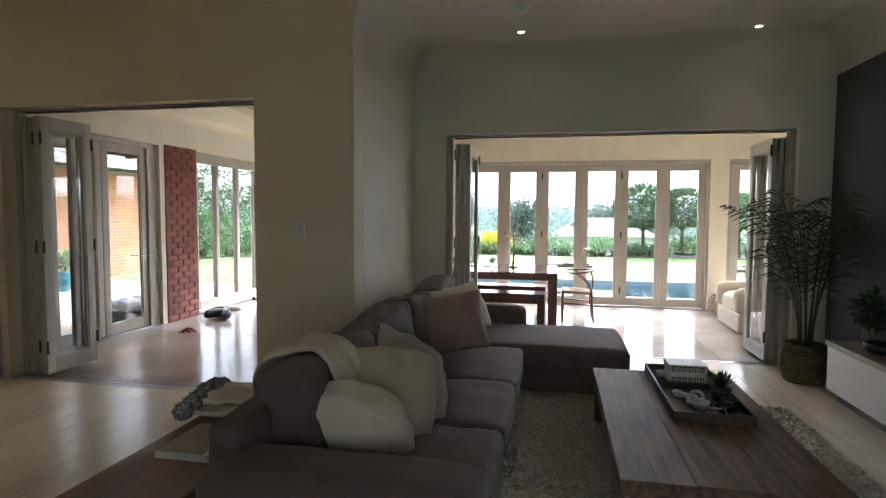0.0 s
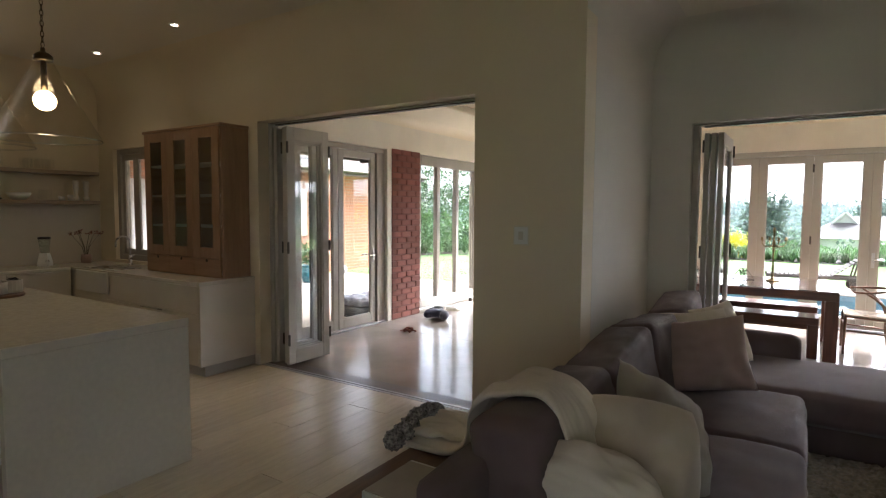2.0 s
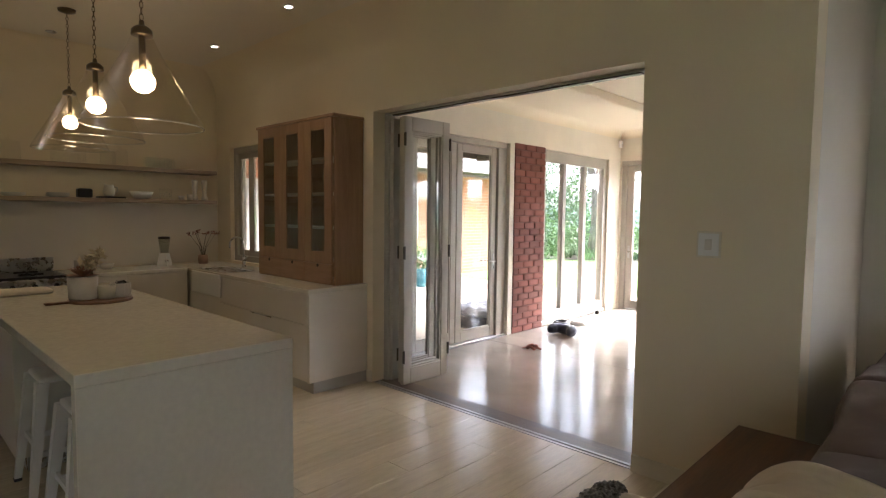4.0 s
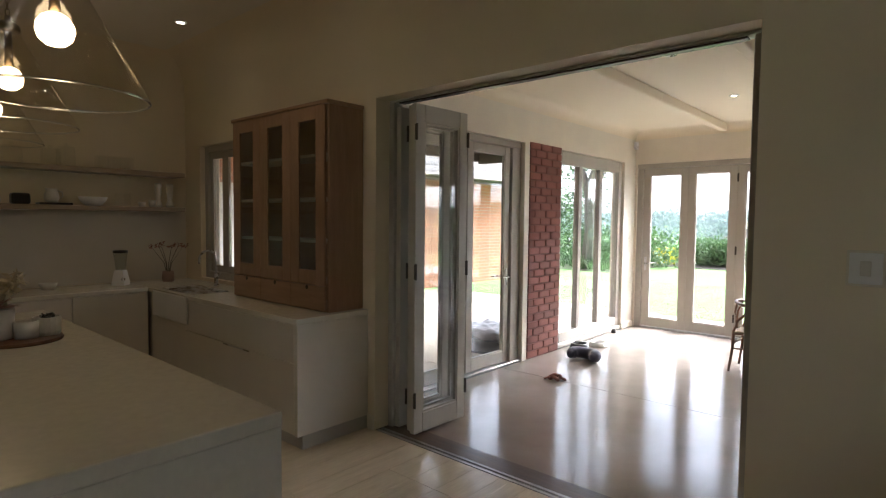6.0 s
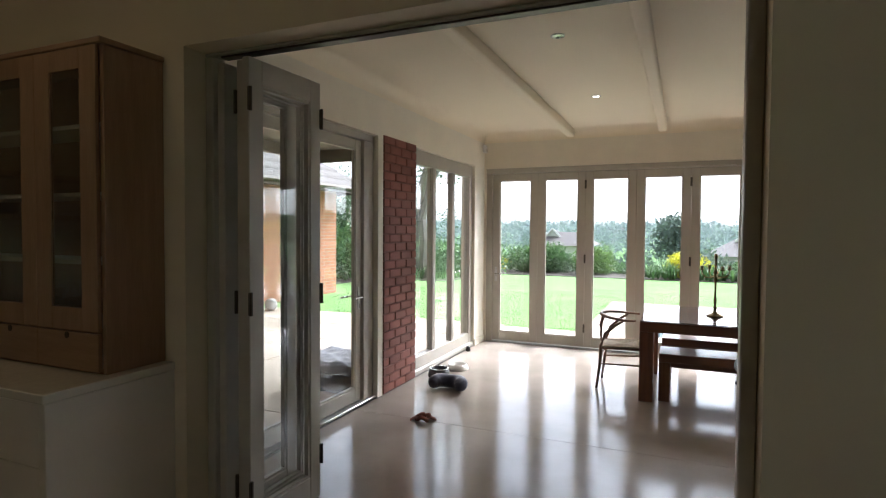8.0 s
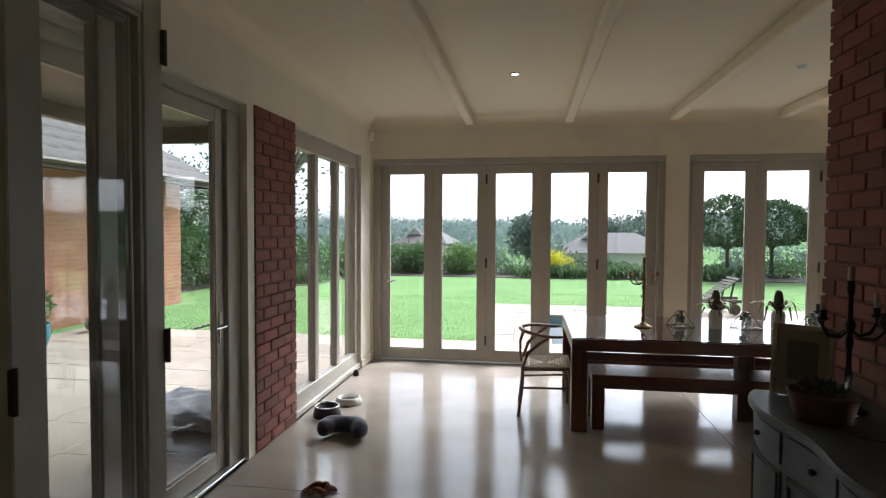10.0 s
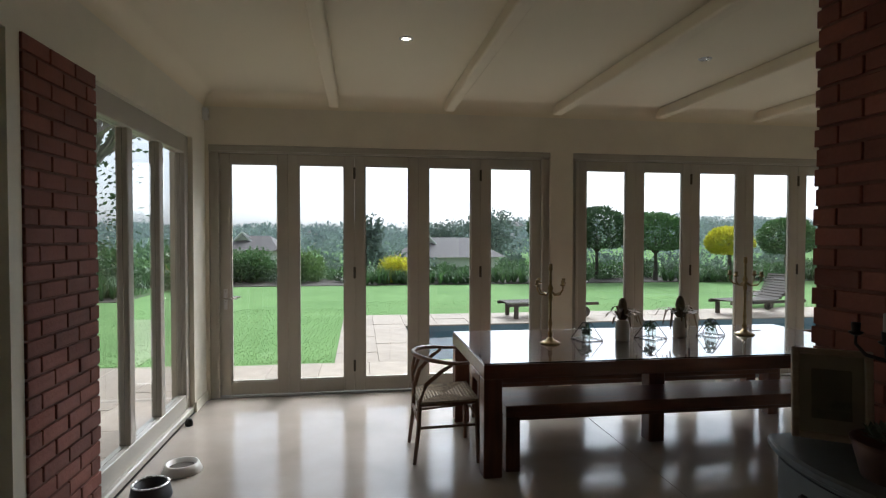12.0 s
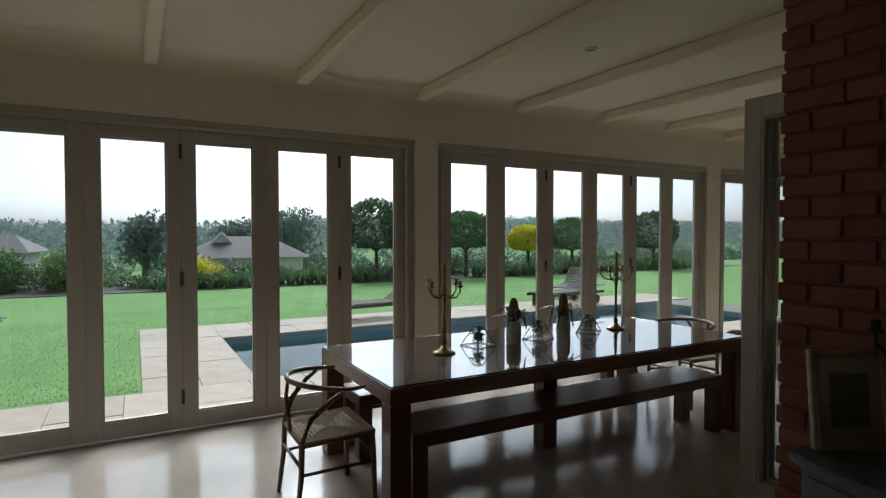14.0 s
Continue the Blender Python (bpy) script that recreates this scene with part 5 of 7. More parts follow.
# ---- small things: lounge ----
WHITE = material("white_plastic", (0.78, 0.77, 0.74), 0.35, vary=0.02, bump=0.0)
BLACK = material("black_glaze", (0.025, 0.025, 0.028), 0.3, vary=0.1, scale=10, bump=0.05)
BASKET = material("woven_seagrass", (0.26, 0.18, 0.10), 0.9, vary=0.25, scale=30, bump=0.6, bump_scale=120)
PAPER = material("off_white_paper", (0.70, 0.67, 0.60), 0.7, vary=0.03, scale=5, bump=0.03)
CERAMIC = material("cream_ceramic", (0.66, 0.62, 0.55), 0.35, vary=0.06, scale=10, bump=0.05)
TERRACOTTA = material("dark_terracotta", (0.12, 0.055, 0.036), 0.8, vary=0.12, scale=8, bump=0.2)
BRASS = material("aged_brass", (0.42, 0.31, 0.15), 0.34, 1.0, vary=0.2, scale=18, bump=0.12)
IRON = material("blackened_iron", (0.045, 0.04, 0.036), 0.5, 0.7, vary=0.15, scale=20, bump=0.2)
WAX = material("old_candle_wax", (0.42, 0.33, 0.26), 0.5, vary=0.06, bump=0.05)
BLUEPAINT = material("grey_blue_chalk_paint", (0.12, 0.138, 0.15), 0.5, vary=0.14, scale=7, bump=0.15, bump_scale=40)
FABRICNAVY = material("navy_grey_plush", (0.055, 0.055, 0.085), 0.95, vary=0.1, scale=9, bump=0.4, bump_scale=260, sheen=0.4)
PALM = leaf_material("palm_green", (0.05, 0.085, 0.03), (0.022, 0.045, 0.018), 0.45)
ALOE = leaf_material("dusty_succulent_green", (0.10, 0.13, 0.08), (0.05, 0.07, 0.05), 0.5)

# light switch
sw = thing("light_switch", (-1.247, 4.48, 1.42), "square white light switch on the wall", "light switch")
part("surround", boxes(((-0.064, -0.008, -0.072), (0.064, -0.0004, 0.072)), bev=0.003), TRIM, sw, "cream surround")
part("plate", boxes(((-0.054, -0.014, -0.062), (0.054, -0.0082, 0.062)), bev=0.003, seg=2), WHITE, sw)
part("rocker", boxes(((-0.018, -0.020, -0.03), (0.018, -0.0142, 0.03)), bev=0.002), CERAMIC, sw)
sm = thing("smoke_detector", (0.47, 5.13, ZC), "round white ceiling smoke detector", "smoke detector")
part("base", lathe([(0, -0.012), (0.075, -0.012), (0.08, 0), (0, 0)], 28), WHITE, sm, smooth=True)
part("cover", lathe([(0, -0.04), (0.045, -0.038), (0.062, -0.026), (0.065, -0.013), (0, -0.013)], 28), WHITE, sm, smooth=True)

# throw over the sofa back and seat
def cloth(points, across, n, m, thick, seed, ripple):
    """A strip of cloth along a spine of points, with folds, as a thin solid."""
    pts = [Vector(p) for p in points]
    seg = []
    for k in range(n + 1):
        f = k / n * (len(pts) - 1)
        i = min(int(f), len(pts) - 2)
        t = f - i
        p0, p1, p2, p3 = pts[max(i - 1, 0)], pts[i], pts[i + 1], pts[min(i + 2, len(pts) - 1)]
        seg.append(0.5 * ((2 * p1) + (p2 - p0) * t + (2 * p0 - 5 * p1 + 4 * p2 - p3) * t * t + (3 * p1 - p0 - 3 * p2 + p3) * t ** 3))
    bm = bmesh.new()
    grid = []
    for k, p in enumerate(seg):
        d = (seg[min(k + 1, n)] - seg[max(k - 1, 0)]).normalized()
        a = Vector(across(k / n))
        up = a.cross(d).normalized()
        if up.z < 0:
            up = -up
        row = []
        for j in range(m + 1):
            v = j / m - 0.5
            q = p + a * v + up * (ripple * (1.3 * noise.noise((v * 5 + seed, k / n * 7, seed)) + 0.45 * noise.noise((v * 13, k / n * 9 + seed, 2))))
            row.append(q)
        grid.append(row)
    top = [[bm.verts.new(q + Vector((0, 0, thick))) for q in r] for r in grid]
    bot = [[bm.verts.new(q) for q in r] for r in grid]
    for k in range(n):
        for j in range(m):
            bm.faces.new((top[k][j], top[k][j + 1], top[k + 1][j + 1], top[k + 1][j]))
            bm.faces.new((bot[k][j], bot[k + 1][j], bot[k + 1][j + 1], bot[k][j + 1]))
    for k in range(n):
        for j in (0, m):
            bm.faces.new((top[k][j], top[k + 1][j], bot[k + 1][j], bot[k][j]))
    for j in range(m):
        for k in (0, n):
            bm.faces.new((top[k][j], top[k][j + 1], bot[k][j + 1], bot[k][j]))
    bmesh.ops.recalc_face_normals(bm, faces=bm.faces)
    return bm


throw = thing("throw_blanket", LOUNGE, "off-white knitted throw draped over the sofa", "blanket")
part("cloth", cloth([(-1.03, 2.90, 0.522), (-0.80, 2.90, 0.525), (-0.66, 2.86, 0.62), (-0.60, 2.82, 0.77), (-0.50, 2.78, 0.875), (-0.37, 2.75, 0.905), (-0.24, 2.72, 0.90), (-0.145, 2.69, 0.80), (-0.10, 2.66, 0.66), (-0.05, 2.62, 0.53)],
     lambda f: (0.04 * f, 0.35 - 0.08 * f, 0.02 - 0.05 * f), 90, 36, 0.024, 3, 0.020), OFFWHITE, throw, smooth=True)
part("folded_end", cloth([(-1.06, 2.93, 0.552), (-0.87, 2.95, 0.562), (-0.70, 2.95, 0.57), (-0.62, 2.93, 0.62)], lambda f: (0.05, 0.30, 0.01), 40, 26, 0.022, 8, 0.014), OFFWHITE, throw, "folded end of the throw", True)
bm = bmesh.new()
bmesh.ops.create_icosphere(bm, subdivisions=5, radius=1.0)
for v in bm.verts:
    q = v.co.copy()
    f = 1 + 0.16 * noise.noise(q * 1.5 + Vector((4, 0, 1))) + 0.05 * noise.noise(q * 4.0) - 0.06 * max(0, noise.noise(Vector((q.x * 2, q.y * 6 + q.z * 5, 3))))
    v.co = Vector((q.x * 0.25, q.y * 0.14, q.z * 0.185)) * f
part("bunched_end", bm, OFFWHITE, throw, "bunched soft end of the throw", True, pose(-0.07, 2.565, 0.615, 8, 20, 12))
TASSEL = material("grey_cream_wool", (0.50, 0.46, 0.40), 0.95, vary=0.3, scale=60, second=(0.10, 0.095, 0.09), bump=1.0, bump_scale=90)
for k, (x, y, z) in enumerate(((-1.03, 2.69, 0.553), (-1.03, 2.76, 0.565), (-1.05, 2.84, 0.565), (-1.07, 2.93, 0.575), (-1.05, 3.06, 0.565), (-1.06, 3.0, 0.58))):
    bm = bmesh.new()
    bmesh.ops.create_icosphere(bm, subdivisions=4, radius=0.048)
    for v in bm.verts:
        v.co *= 1 + 0.22 * noise.noise(v.co * 90 + Vector((k, 0, 0))) + 0.15 * noise.noise(v.co * 210)
    part("pompom", bm, TASSEL, throw, "grey and cream wool pompom", at=pose(x, y, z))

bk = thing("large_book", (-0.79, 2.51, 0.47), "large pale hardback book lying on the console", "book")
part("cover", boxes(((-0.125, -0.165, 0.0), (0.125, 0.165, 0.004)), ((-0.125, -0.165, 0.026), (0.125, 0.165, 0.030)), ((-0.128, -0.165, 0.0), (-0.125, 0.165, 0.030))), PAPER, bk)
part("pages", boxes(((-0.124, -0.16, 0.0045), (0.12, 0.16, 0.0255))), PAPER, bk)
bk2 = thing("large_book", (-0.80, 2.50, 0.50), "thin pale magazine on top of the book", "book")
part("cover", boxes(((-0.11, -0.15, 0.0005), (0.11, 0.15, 0.008)), bev=0.001), BEIGE, bk2)

# tray and its contents on the coffee table
TZ = 0.41
tray = thing("serving_tray", (1.655, 3.98, TZ), "dark wooden serving tray with metal handles", "tray")
TRAYW = wood("dark_tray_wood", (0.10, 0.055, 0.035), (0.05, 0.028, 0.02), 0.45, "Y")
part("bottom", boxes(((-0.20, -0.50, 0.0), (0.20, 0.50, 0.012))), TRAYW, tray)
for a, b in (((-0.212, -0.512, 0), (-0.20, 0.512, 0.055)), ((0.20, -0.512, 0), (0.212, 0.512, 0.055)), ((-0.20, -0.512, 0), (0.20, -0.50, 0.055)), ((-0.20, 0.50, 0), (0.20, 0.512, 0.055)), ((-0.20, 0.08, 0.012), (0.20, 0.09, 0.05))):
    part("rim", boxes((a, b), bev=0.002), TRAYW, tray)
for s in (-1, 1):
    part("handle", add_tube(bmesh.new(), [(-0.06, s * 0.508, 0.056), (-0.05, s * 0.508, 0.085), (0.05, s * 0.508, 0.085), (0.06, s * 0.508, 0.056)], 0.005, 8), STEEL, tray, "bright metal handle", True)
kb = thing("patterned_box", (1.66, 4.22, TZ + 0.0125), "grey box with a dark key-pattern border", "box")
part("body", boxes(((-0.115, -0.09, 0.0), (0.115, 0.09, 0.085)), bev=0.003), CERAMIC, kb)
part("lid", boxes(((-0.12, -0.095, 0.086), (0.12, 0.095, 0.135)), bev=0.003), CERAMIC, kb)
for k in range(6):
    x = -0.10 + k * 0.035
    for z in (0.092, 0.02):
        part("key_motif", boxes(((x, -0.0975, z), (x + 0.022, -0.0952, z + 0.006)), ((x, -0.0975, z + 0.006), (x + 0.005, -0.0952, z + 0.034)), ((x + 0.005, -0.0975, z + 0.028), (x + 0.024, -0.0952, z + 0.034)), ((x + 0.019, -0.0975, z + 0.014), (x + 0.024, -0.0952, z + 0.028))), BLACK, kb, "dark key-pattern motif")
sp = thing("potted_succulent", (1.79, 3.86, TZ + 0.0125), "spiky succulent in a small black pot", "plant")
part("pot", lathe([(0, 0), (0.05, 0), (0.062, 0.09), (0.056, 0.09), (0.052, 0.07), (0, 0.07)], 20), BLACK, sp, smooth=True)
bm = bmesh.new()
rg = random.Random(5)
for k in range(46):
    a, e = k * 2.4, 0.2 + 1.1 * (k / 46)
    d = Vector((math.cos(a) * math.cos(e), math.sin(a) * math.cos(e), math.sin(e)))
    w = d.cross(Vector((0, 0, 1))).normalized() * 0.011
    b0 = Vector((0, 0, 0.075))
    bm.faces.new([bm.verts.new(p) for p in (b0 - w * 0.4, b0 + d * 0.06 - w, b0 + d * 0.115, b0 + d * 0.06 + w, b0 + w * 0.4)])
part("leaves", bm, ALOE, sp)
for k, (x, y, r, h, m, lab) in enumerate(((1.62, 3.66, 0.055, 0.05, CERAMIC, "small pale ceramic bowl on the tray"), (1.74, 3.60, 0.05, 0.06, BLACK, "small black candle tumbler on the tray"), (1.80, 3.72, 0.045, 0.05, BLACK, "small black candle tumbler on the tray"), (1.53, 4.30, 0.04, 0.04, CERAMIC, "small pale ceramic dish on the tray"))):
    single("small_bowl", lathe([(0, 0), (r * 0.6, 0), (r, h * 0.7), (r, h), (r - 0.005, h), (r - 0.006, h * 0.7), (r * 0.5, 0.008), (0, 0.008)], 22), m, lab, "bowl", "small dishes on the tray", pose(x, y, TZ + 0.0125), True)
cas = single("decorative_knot", add_tube(bmesh.new(), [(0.045 * math.sin(t) + 0.05 * math.sin(2 * t), 0.045 * math.cos(t) - 0.05 * math.cos(2 * t), 0.03 - 0.02 * math.sin(3 * t)) for t in [k * math.tau / 40 for k in range(41)]], 0.011, 8), CERAMIC, "pale carved decorative knot on the tray", "ornament", "", pose(1.60, 3.80, TZ + 0.012), True)

# palm in a woven basket
plm = thing("potted_palm", (3.10, 5.98, 0), "tall feathery palm in a woven seagrass basket", "plant")
bm = bmesh.new()
nn, rows = 44, 22
ring = []
for r in range(rows + 1):
    z = 0.36 * r / rows
    rad = 0.165 + 0.03 * math.sin(math.pi * min(1, r / rows * 1.15))
    ring.append([bm.verts.new(((rad + 0.007 * (1 if (k + r) % 2 else -1)) * math.cos(k * math.tau / nn), (rad + 0.007 * (1 if (k + r) % 2 else -1)) * math.sin(k * math.tau / nn), z)) for k in range(nn)])
for a, b in zip(ring, ring[1:]):
    for k in range(nn):
        bm.faces.new((a[k], a[(k + 1) % nn], b[(k + 1) % nn], b[k]))
bm.faces.new(ring[0][::-1])
part("basket", bm, BASKET, plm, "woven seagrass basket")
part("soil", lathe([(0, 0.31), (0.165, 0.31), (0.165, 0.30), (0, 0.30)], 20), SOIL, plm)
rg = random.Random(21)
for k in range(15):
    a = k * 2.399 + rg.uniform(-0.2, 0.2)
    ln, lean = rg.uniform(1.1, 1.95), rg.uniform(0.25, 0.62)
    u = Vector((math.cos(a), math.sin(a), 0))
    if u.x > 0.25:
        u = Vector((u.x * 0.35, u.y, 0))
    spine = []
    for s in range(13):
        f = s / 12
        spine.append(Vector((0.05 * math.cos(a), 0.05 * math.sin(a), 0.31)) + u * (lean * ln * f ** 1.7 * 0.75) + Vector((0, 0, ln * (f - 0.26 * f * f * f * (0.6 + lean)))))
    bm = add_tube(bmesh.new(), spine, [0.010 - 0.0065 * s / 12 for s in range(13)], 5)
    for s in range(4, 13):
        for h in (0.0, 0.5):
            f = (s + h) / 12
            if s == 12 and h:
                continue
            p = spine[s] if not h else (spine[s] + spine[s + 1]) / 2
            d = (spine[s] - spine[s - 1]).normalized()
            side = d.cross(Vector((0, 0, 1)))
            side = side.normalized() if side.length > 0.05 else Vector((1, 0, 0))
            L = 0.34 * math.sin(math.pi * min(0.97, (f - 0.25) / 0.78)) + 0.06
            for sg in (-1, 1):
                out = (side * sg + d * 0.65 + Vector((0, 0, rg.uniform(-0.15, 0.2)))).normalized()
                mid = p + out * L * 0.5 + Vector((0, 0, 0.01))
                tip = p + out * L - Vector((0, 0, 0.10 * L / 0.3))
                w = d * 0.008
                tip.x = min(tip.x, 0.325)
                mid.x = min(mid.x, 0.33)
                bm.faces.new([bm.verts.new(q) for q in (p, mid - w, tip, mid + w)])
    part("frond", bm, PALM, plm)

# on the media cabinet
vs = thing("glass_vase", (3.33, 5.35, 0.50), "clear glass vase with dark sprigs", "vase")
part("vase", lathe([(0, 0), (0.06, 0), (0.07, 0.02), (0.065, 0.16), (0.06, 0.16), (0.064, 0.025), (0, 0.012)], 24), THIN, vs, "clear glass vase", True)
bm = bmesh.new()
leaves(bm, random.Random(2), (0, 0, 0.30), (0.14, 0.14, 0.16), 160, 0.07, 0.3, 0.4, 2)
for k in range(6):
    add_tube(bm, [(0, 0, 0.02), (0.05 * math.cos(k), 0.05 * math.sin(k), 0.2), (0.09 * math.cos(k), 0.09 * math.sin(k), 0.34)], 0.003, 5)
part("sprig", bm, PALM, vs)
single("glass_bowl", lathe([(0, 0), (0.10, 0), (0.12, 0.02), (0.12, 0.07), (0.114, 0.07), (0.114, 0.022), (0, 0.012)], 26), BLACK, "round dark bowl on the media cabinet", "bowl", "", pose(3.27, 5.08, 0.50), True)

# ---- small things: kitchen ----
sink = thing("butler_sink", (-6.25, 4.10, 0), "white ceramic sink with bare front", "sink")
part("basin", boxes(((-0.36, -0.275, 0.66), (0.36, -0.258, 0.90)), bev=0.006), WHITE, sink)
part("bowl", boxes(((-0.33, -0.2, 0.916), (0.33, 0.14, 0.919)), bev=0.001), STEEL, sink, "steel sink bowl rim")
tap = thing("kitchen_tap", (-6.42, 4.36, 0.915), "curved chrome kitchen mixer tap", "tap")
part("body", lathe([(0, 0), (0.027, 0), (0.027, 0.012), (0.019, 0.02), (0.019, 0.12), (0, 0.12)], 18), STEEL, tap, smooth=True)
part("spout", add_tube(bmesh.new(), [(0, 0, 0.12), (0, 0, 0.27)] + [(0, -0.085 + 0.085 * math.cos(a), 0.27 + 0.085 * math.sin(a)) for a in [k * math.pi / 10 for k in range(1, 11)]] + [(0, -0.17, 0.23)], 0.011, 10), STEEL, tap, smooth=True)
part("lever", add_tube(bmesh.new(), [(0.018, 0, 0.09), (0.04, 0, 0.10), (0.09, 0, 0.13)], 0.006, 8), STEEL, tap, smooth=True)

rc = thing("range_cooker", (-7.05, 1.86, 0), "wide stainless steel range cooker", "cooker")
part("body", boxes(((-0.30, -0.80, 0.08), (0.30, 0.80, 0.89)), bev=0.004), STEEL, rc)
part("hob", boxes(((-0.29, -0.79, 0.891), (0.30, 0.79, 0.915)), bev=0.003), BLACK, rc)
part("backguard", boxes(((-0.305, -0.80, 0.916), (-0.27, 0.80, 1.06)), bev=0.004), STEEL, rc)
part("control_panel", boxes(((0.301, -0.80, 0.76), (0.335, 0.80, 0.885)), bev=0.004), STEEL, rc)
for k in range(9):
    part("knob", lathe([(0, 0), (0.022, 0), (0.024, 0.006), (0.019, 0.03), (0, 0.031)], 16), BLACK, rc, at=Matrix.Translation((0.3355, -0.70 + k * 0.175, 0.825)) @ Matrix.Rotation(radians(90), 4, "Y"))
for s in (-0.4, 0.4):
    d = part("oven_door", boxes(((0.301, s - 0.385, 0.18), (0.325, s + 0.385, 0.745)), bev=0.004), BLACK, rc, "black glass oven door")
    part("handle", add_tube(bmesh.new(), [(0.326, s - 0.33, 0.70), (0.37, s - 0.32, 0.70), (0.37, s + 0.32, 0.70), (0.326, s + 0.33, 0.70)], 0.011, 8), STEEL, d, smooth=True)
for sx in (-0.12, 0.14):
    for k in range(4):
        part("pan_support", boxes(((sx - 0.10, -0.62 + k * 0.38, 0.916), (sx + 0.10, -0.60 + k * 0.38, 0.935)), ((sx - 0.01, -0.71 + k * 0.38, 0.916), (sx + 0.01, -0.621 + k * 0.38, 0.935)), ((sx - 0.01, -0.599 + k * 0.38, 0.916), (sx + 0.01, -0.51 + k * 0.38, 0.935))), IRON, rc)

GJ = "things on the kitchen shelves"
SU, SL = 2.0655, 1.7005


def jar(x, y, z, r, h, lidded=True):
    j = thing("glass_jar", (x, y, z), "clear lidded glass storage jar on a shelf" if lidded else "clear drinking glass on a shelf", "jar" if lidded else "glass", GJ)
    part("body", lathe([(0, 0), (r * 0.96, 0), (r * 1.02, 0.01), (r * 1.01, h * 0.9), (r * 0.94, h)], 24), JARGLASS, j, smooth=True)
    if lidded:
        part("lid", lathe([(0, h + 0.05), (0.018, h + 0.045), (0.012, h + 0.02), (r * 0.9, h + 0.012), (r * 0.95, h + 0.001)], 20), JARGLASS, j, smooth=True)


jar(-7.23, 2.29, SU, 0.10, 0.17)
for k in range(3):
    jar(-7.22, 2.72 + k * 0.17 + (0.12 if k == 2 else 0), SU, 0.075, 0.14)
jar(-7.22, 3.30, SU, 0.075, 0.17)
for k in range(3):
    for x in (-7.17, -7.27):
        jar(x, 3.60 + k * 0.115, SU, 0.045, 0.13, False)


def plates(x, y, z, r, n, mat=CERAMIC):
    p = thing("plate_stack", (x, y, z), "low stack of cream ceramic plates", "plates", GJ)
    for k in range(n):
        part("plate", lathe([(0, 0), (r * 0.6, 0), (r, 0.014), (r, 0.018), (r * 0.6, 0.006), (0, 0.006)], 26), mat, p, smooth=True, at=pose(0, 0, k * 0.010))


for y, n in ((2.05, 5), (2.32, 3), (2.70, 4)):
    plates(-7.225, y, SL, 0.105, n)
single("black_bowl", boxes(((-0.06, -0.07, 0), (0.06, 0.07, 0.10)), bev=0.02, seg=3), BLACK, "small black square caddy on a shelf", "caddy", GJ, pose(-7.22, 2.94, SL))
single("black_slate", boxes(((-0.08, -0.13, 0), (0.08, 0.13, 0.02)), bev=0.003), BLACK, "black slate board on a shelf", "board", GJ, pose(-7.22, 3.20, SL))
jg = thing("ceramic_jug", (-7.22, 3.18, SL + 0.0205), "round cream ceramic jug on a slate", "jug", GJ)
part("body", lathe([(0, 0), (0.045, 0), (0.062, 0.04), (0.058, 0.08), (0.045, 0.11), (0.05, 0.13), (0.045, 0.13), (0.04, 0.11), (0, 0.01)], 22), CERAMIC, jg, smooth=True)
part("handle", add_tube(bmesh.new(), [(0, 0.045, 0.11), (0, 0.085, 0.10), (0, 0.09, 0.06), (0, 0.058, 0.035)], 0.007, 8), CERAMIC, jg, smooth=True)
single("serving_bowl", lathe([(0, 0), (0.06, 0), (0.105, 0.04), (0.125, 0.085), (0.12, 0.085), (0.10, 0.045), (0.055, 0.008), (0, 0.008)], 28), WHITE, "wide white serving bowl on a shelf", "bowl", GJ, pose(-7.225, 3.52, SL), True)
for k in range(2):
    jar(-7.2, 3.74 + k * 0.08, SL, 0.032, 0.13, False)
for y, h in ((3.96, 0.05), (4.06, 0.07)):
    single("ramekin", lathe([(0, 0), (0.03, 0), (0.036, h), (0.031, h), (0.027, 0.008), (0, 0.008)], 18), CERAMIC, "small cream ceramic ramekin on a shelf", "bowl", GJ, pose(-7.2, y, SL), True)
for y in (4.12, 4.24):
    single("pepper_mill", lathe([(0, 0), (0.038, 0), (0.038, 0.03), (0.022, 0.07), (0.026, 0.12), (0.034, 0.16), (0.03, 0.20), (0.038, 0.22), (0.03, 0.25), (0, 0.255)], 18), CERAMIC, "tall turned pale mill on a shelf", "mill", GJ, pose(-7.2, y, SL), True)

bl = thing("blender", (-7.12, 3.72, 0.915), "cream kitchen blender with glass jug", "blender")
part("base", lathe([(0, 0), (0.085, 0), (0.085, 0.03), (0.06, 0.14), (0.055, 0.15), (0, 0.15)], 4), WHITE, bl)
part("dial", lathe([(0, 0), (0.02, 0), (0.018, 0.012), (0, 0.013)], 14), STEEL, bl, at=Matrix.Translation((0.058, 0, 0.06)) @ Matrix.Rotation(radians(80), 4, "Y"))
part("jug", lathe([(0, 0.151), (0.045, 0.151), (0.065, 0.32), (0.06, 0.32), (0.04, 0.16), (0, 0.158)], 20), THIN, bl, smooth=True)
part("lid", lathe([(0, 0.321), (0.066, 0.321), (0.066, 0.345), (0, 0.35)], 20), BLACK, bl, smooth=True)
fv = thing("branch_vase", (-7.15, 4.19, 0.915), "small blush vase with bare flowering branches", "vase")
part("vase", lathe([(0, 0), (0.055, 0), (0.06, 0.05), (0.055, 0.11), (0.048, 0.11), (0.05, 0.02), (0, 0.01)], 20), BLUSH, fv, smooth=True)
bm = bmesh.new()
rg = random.Random(8)
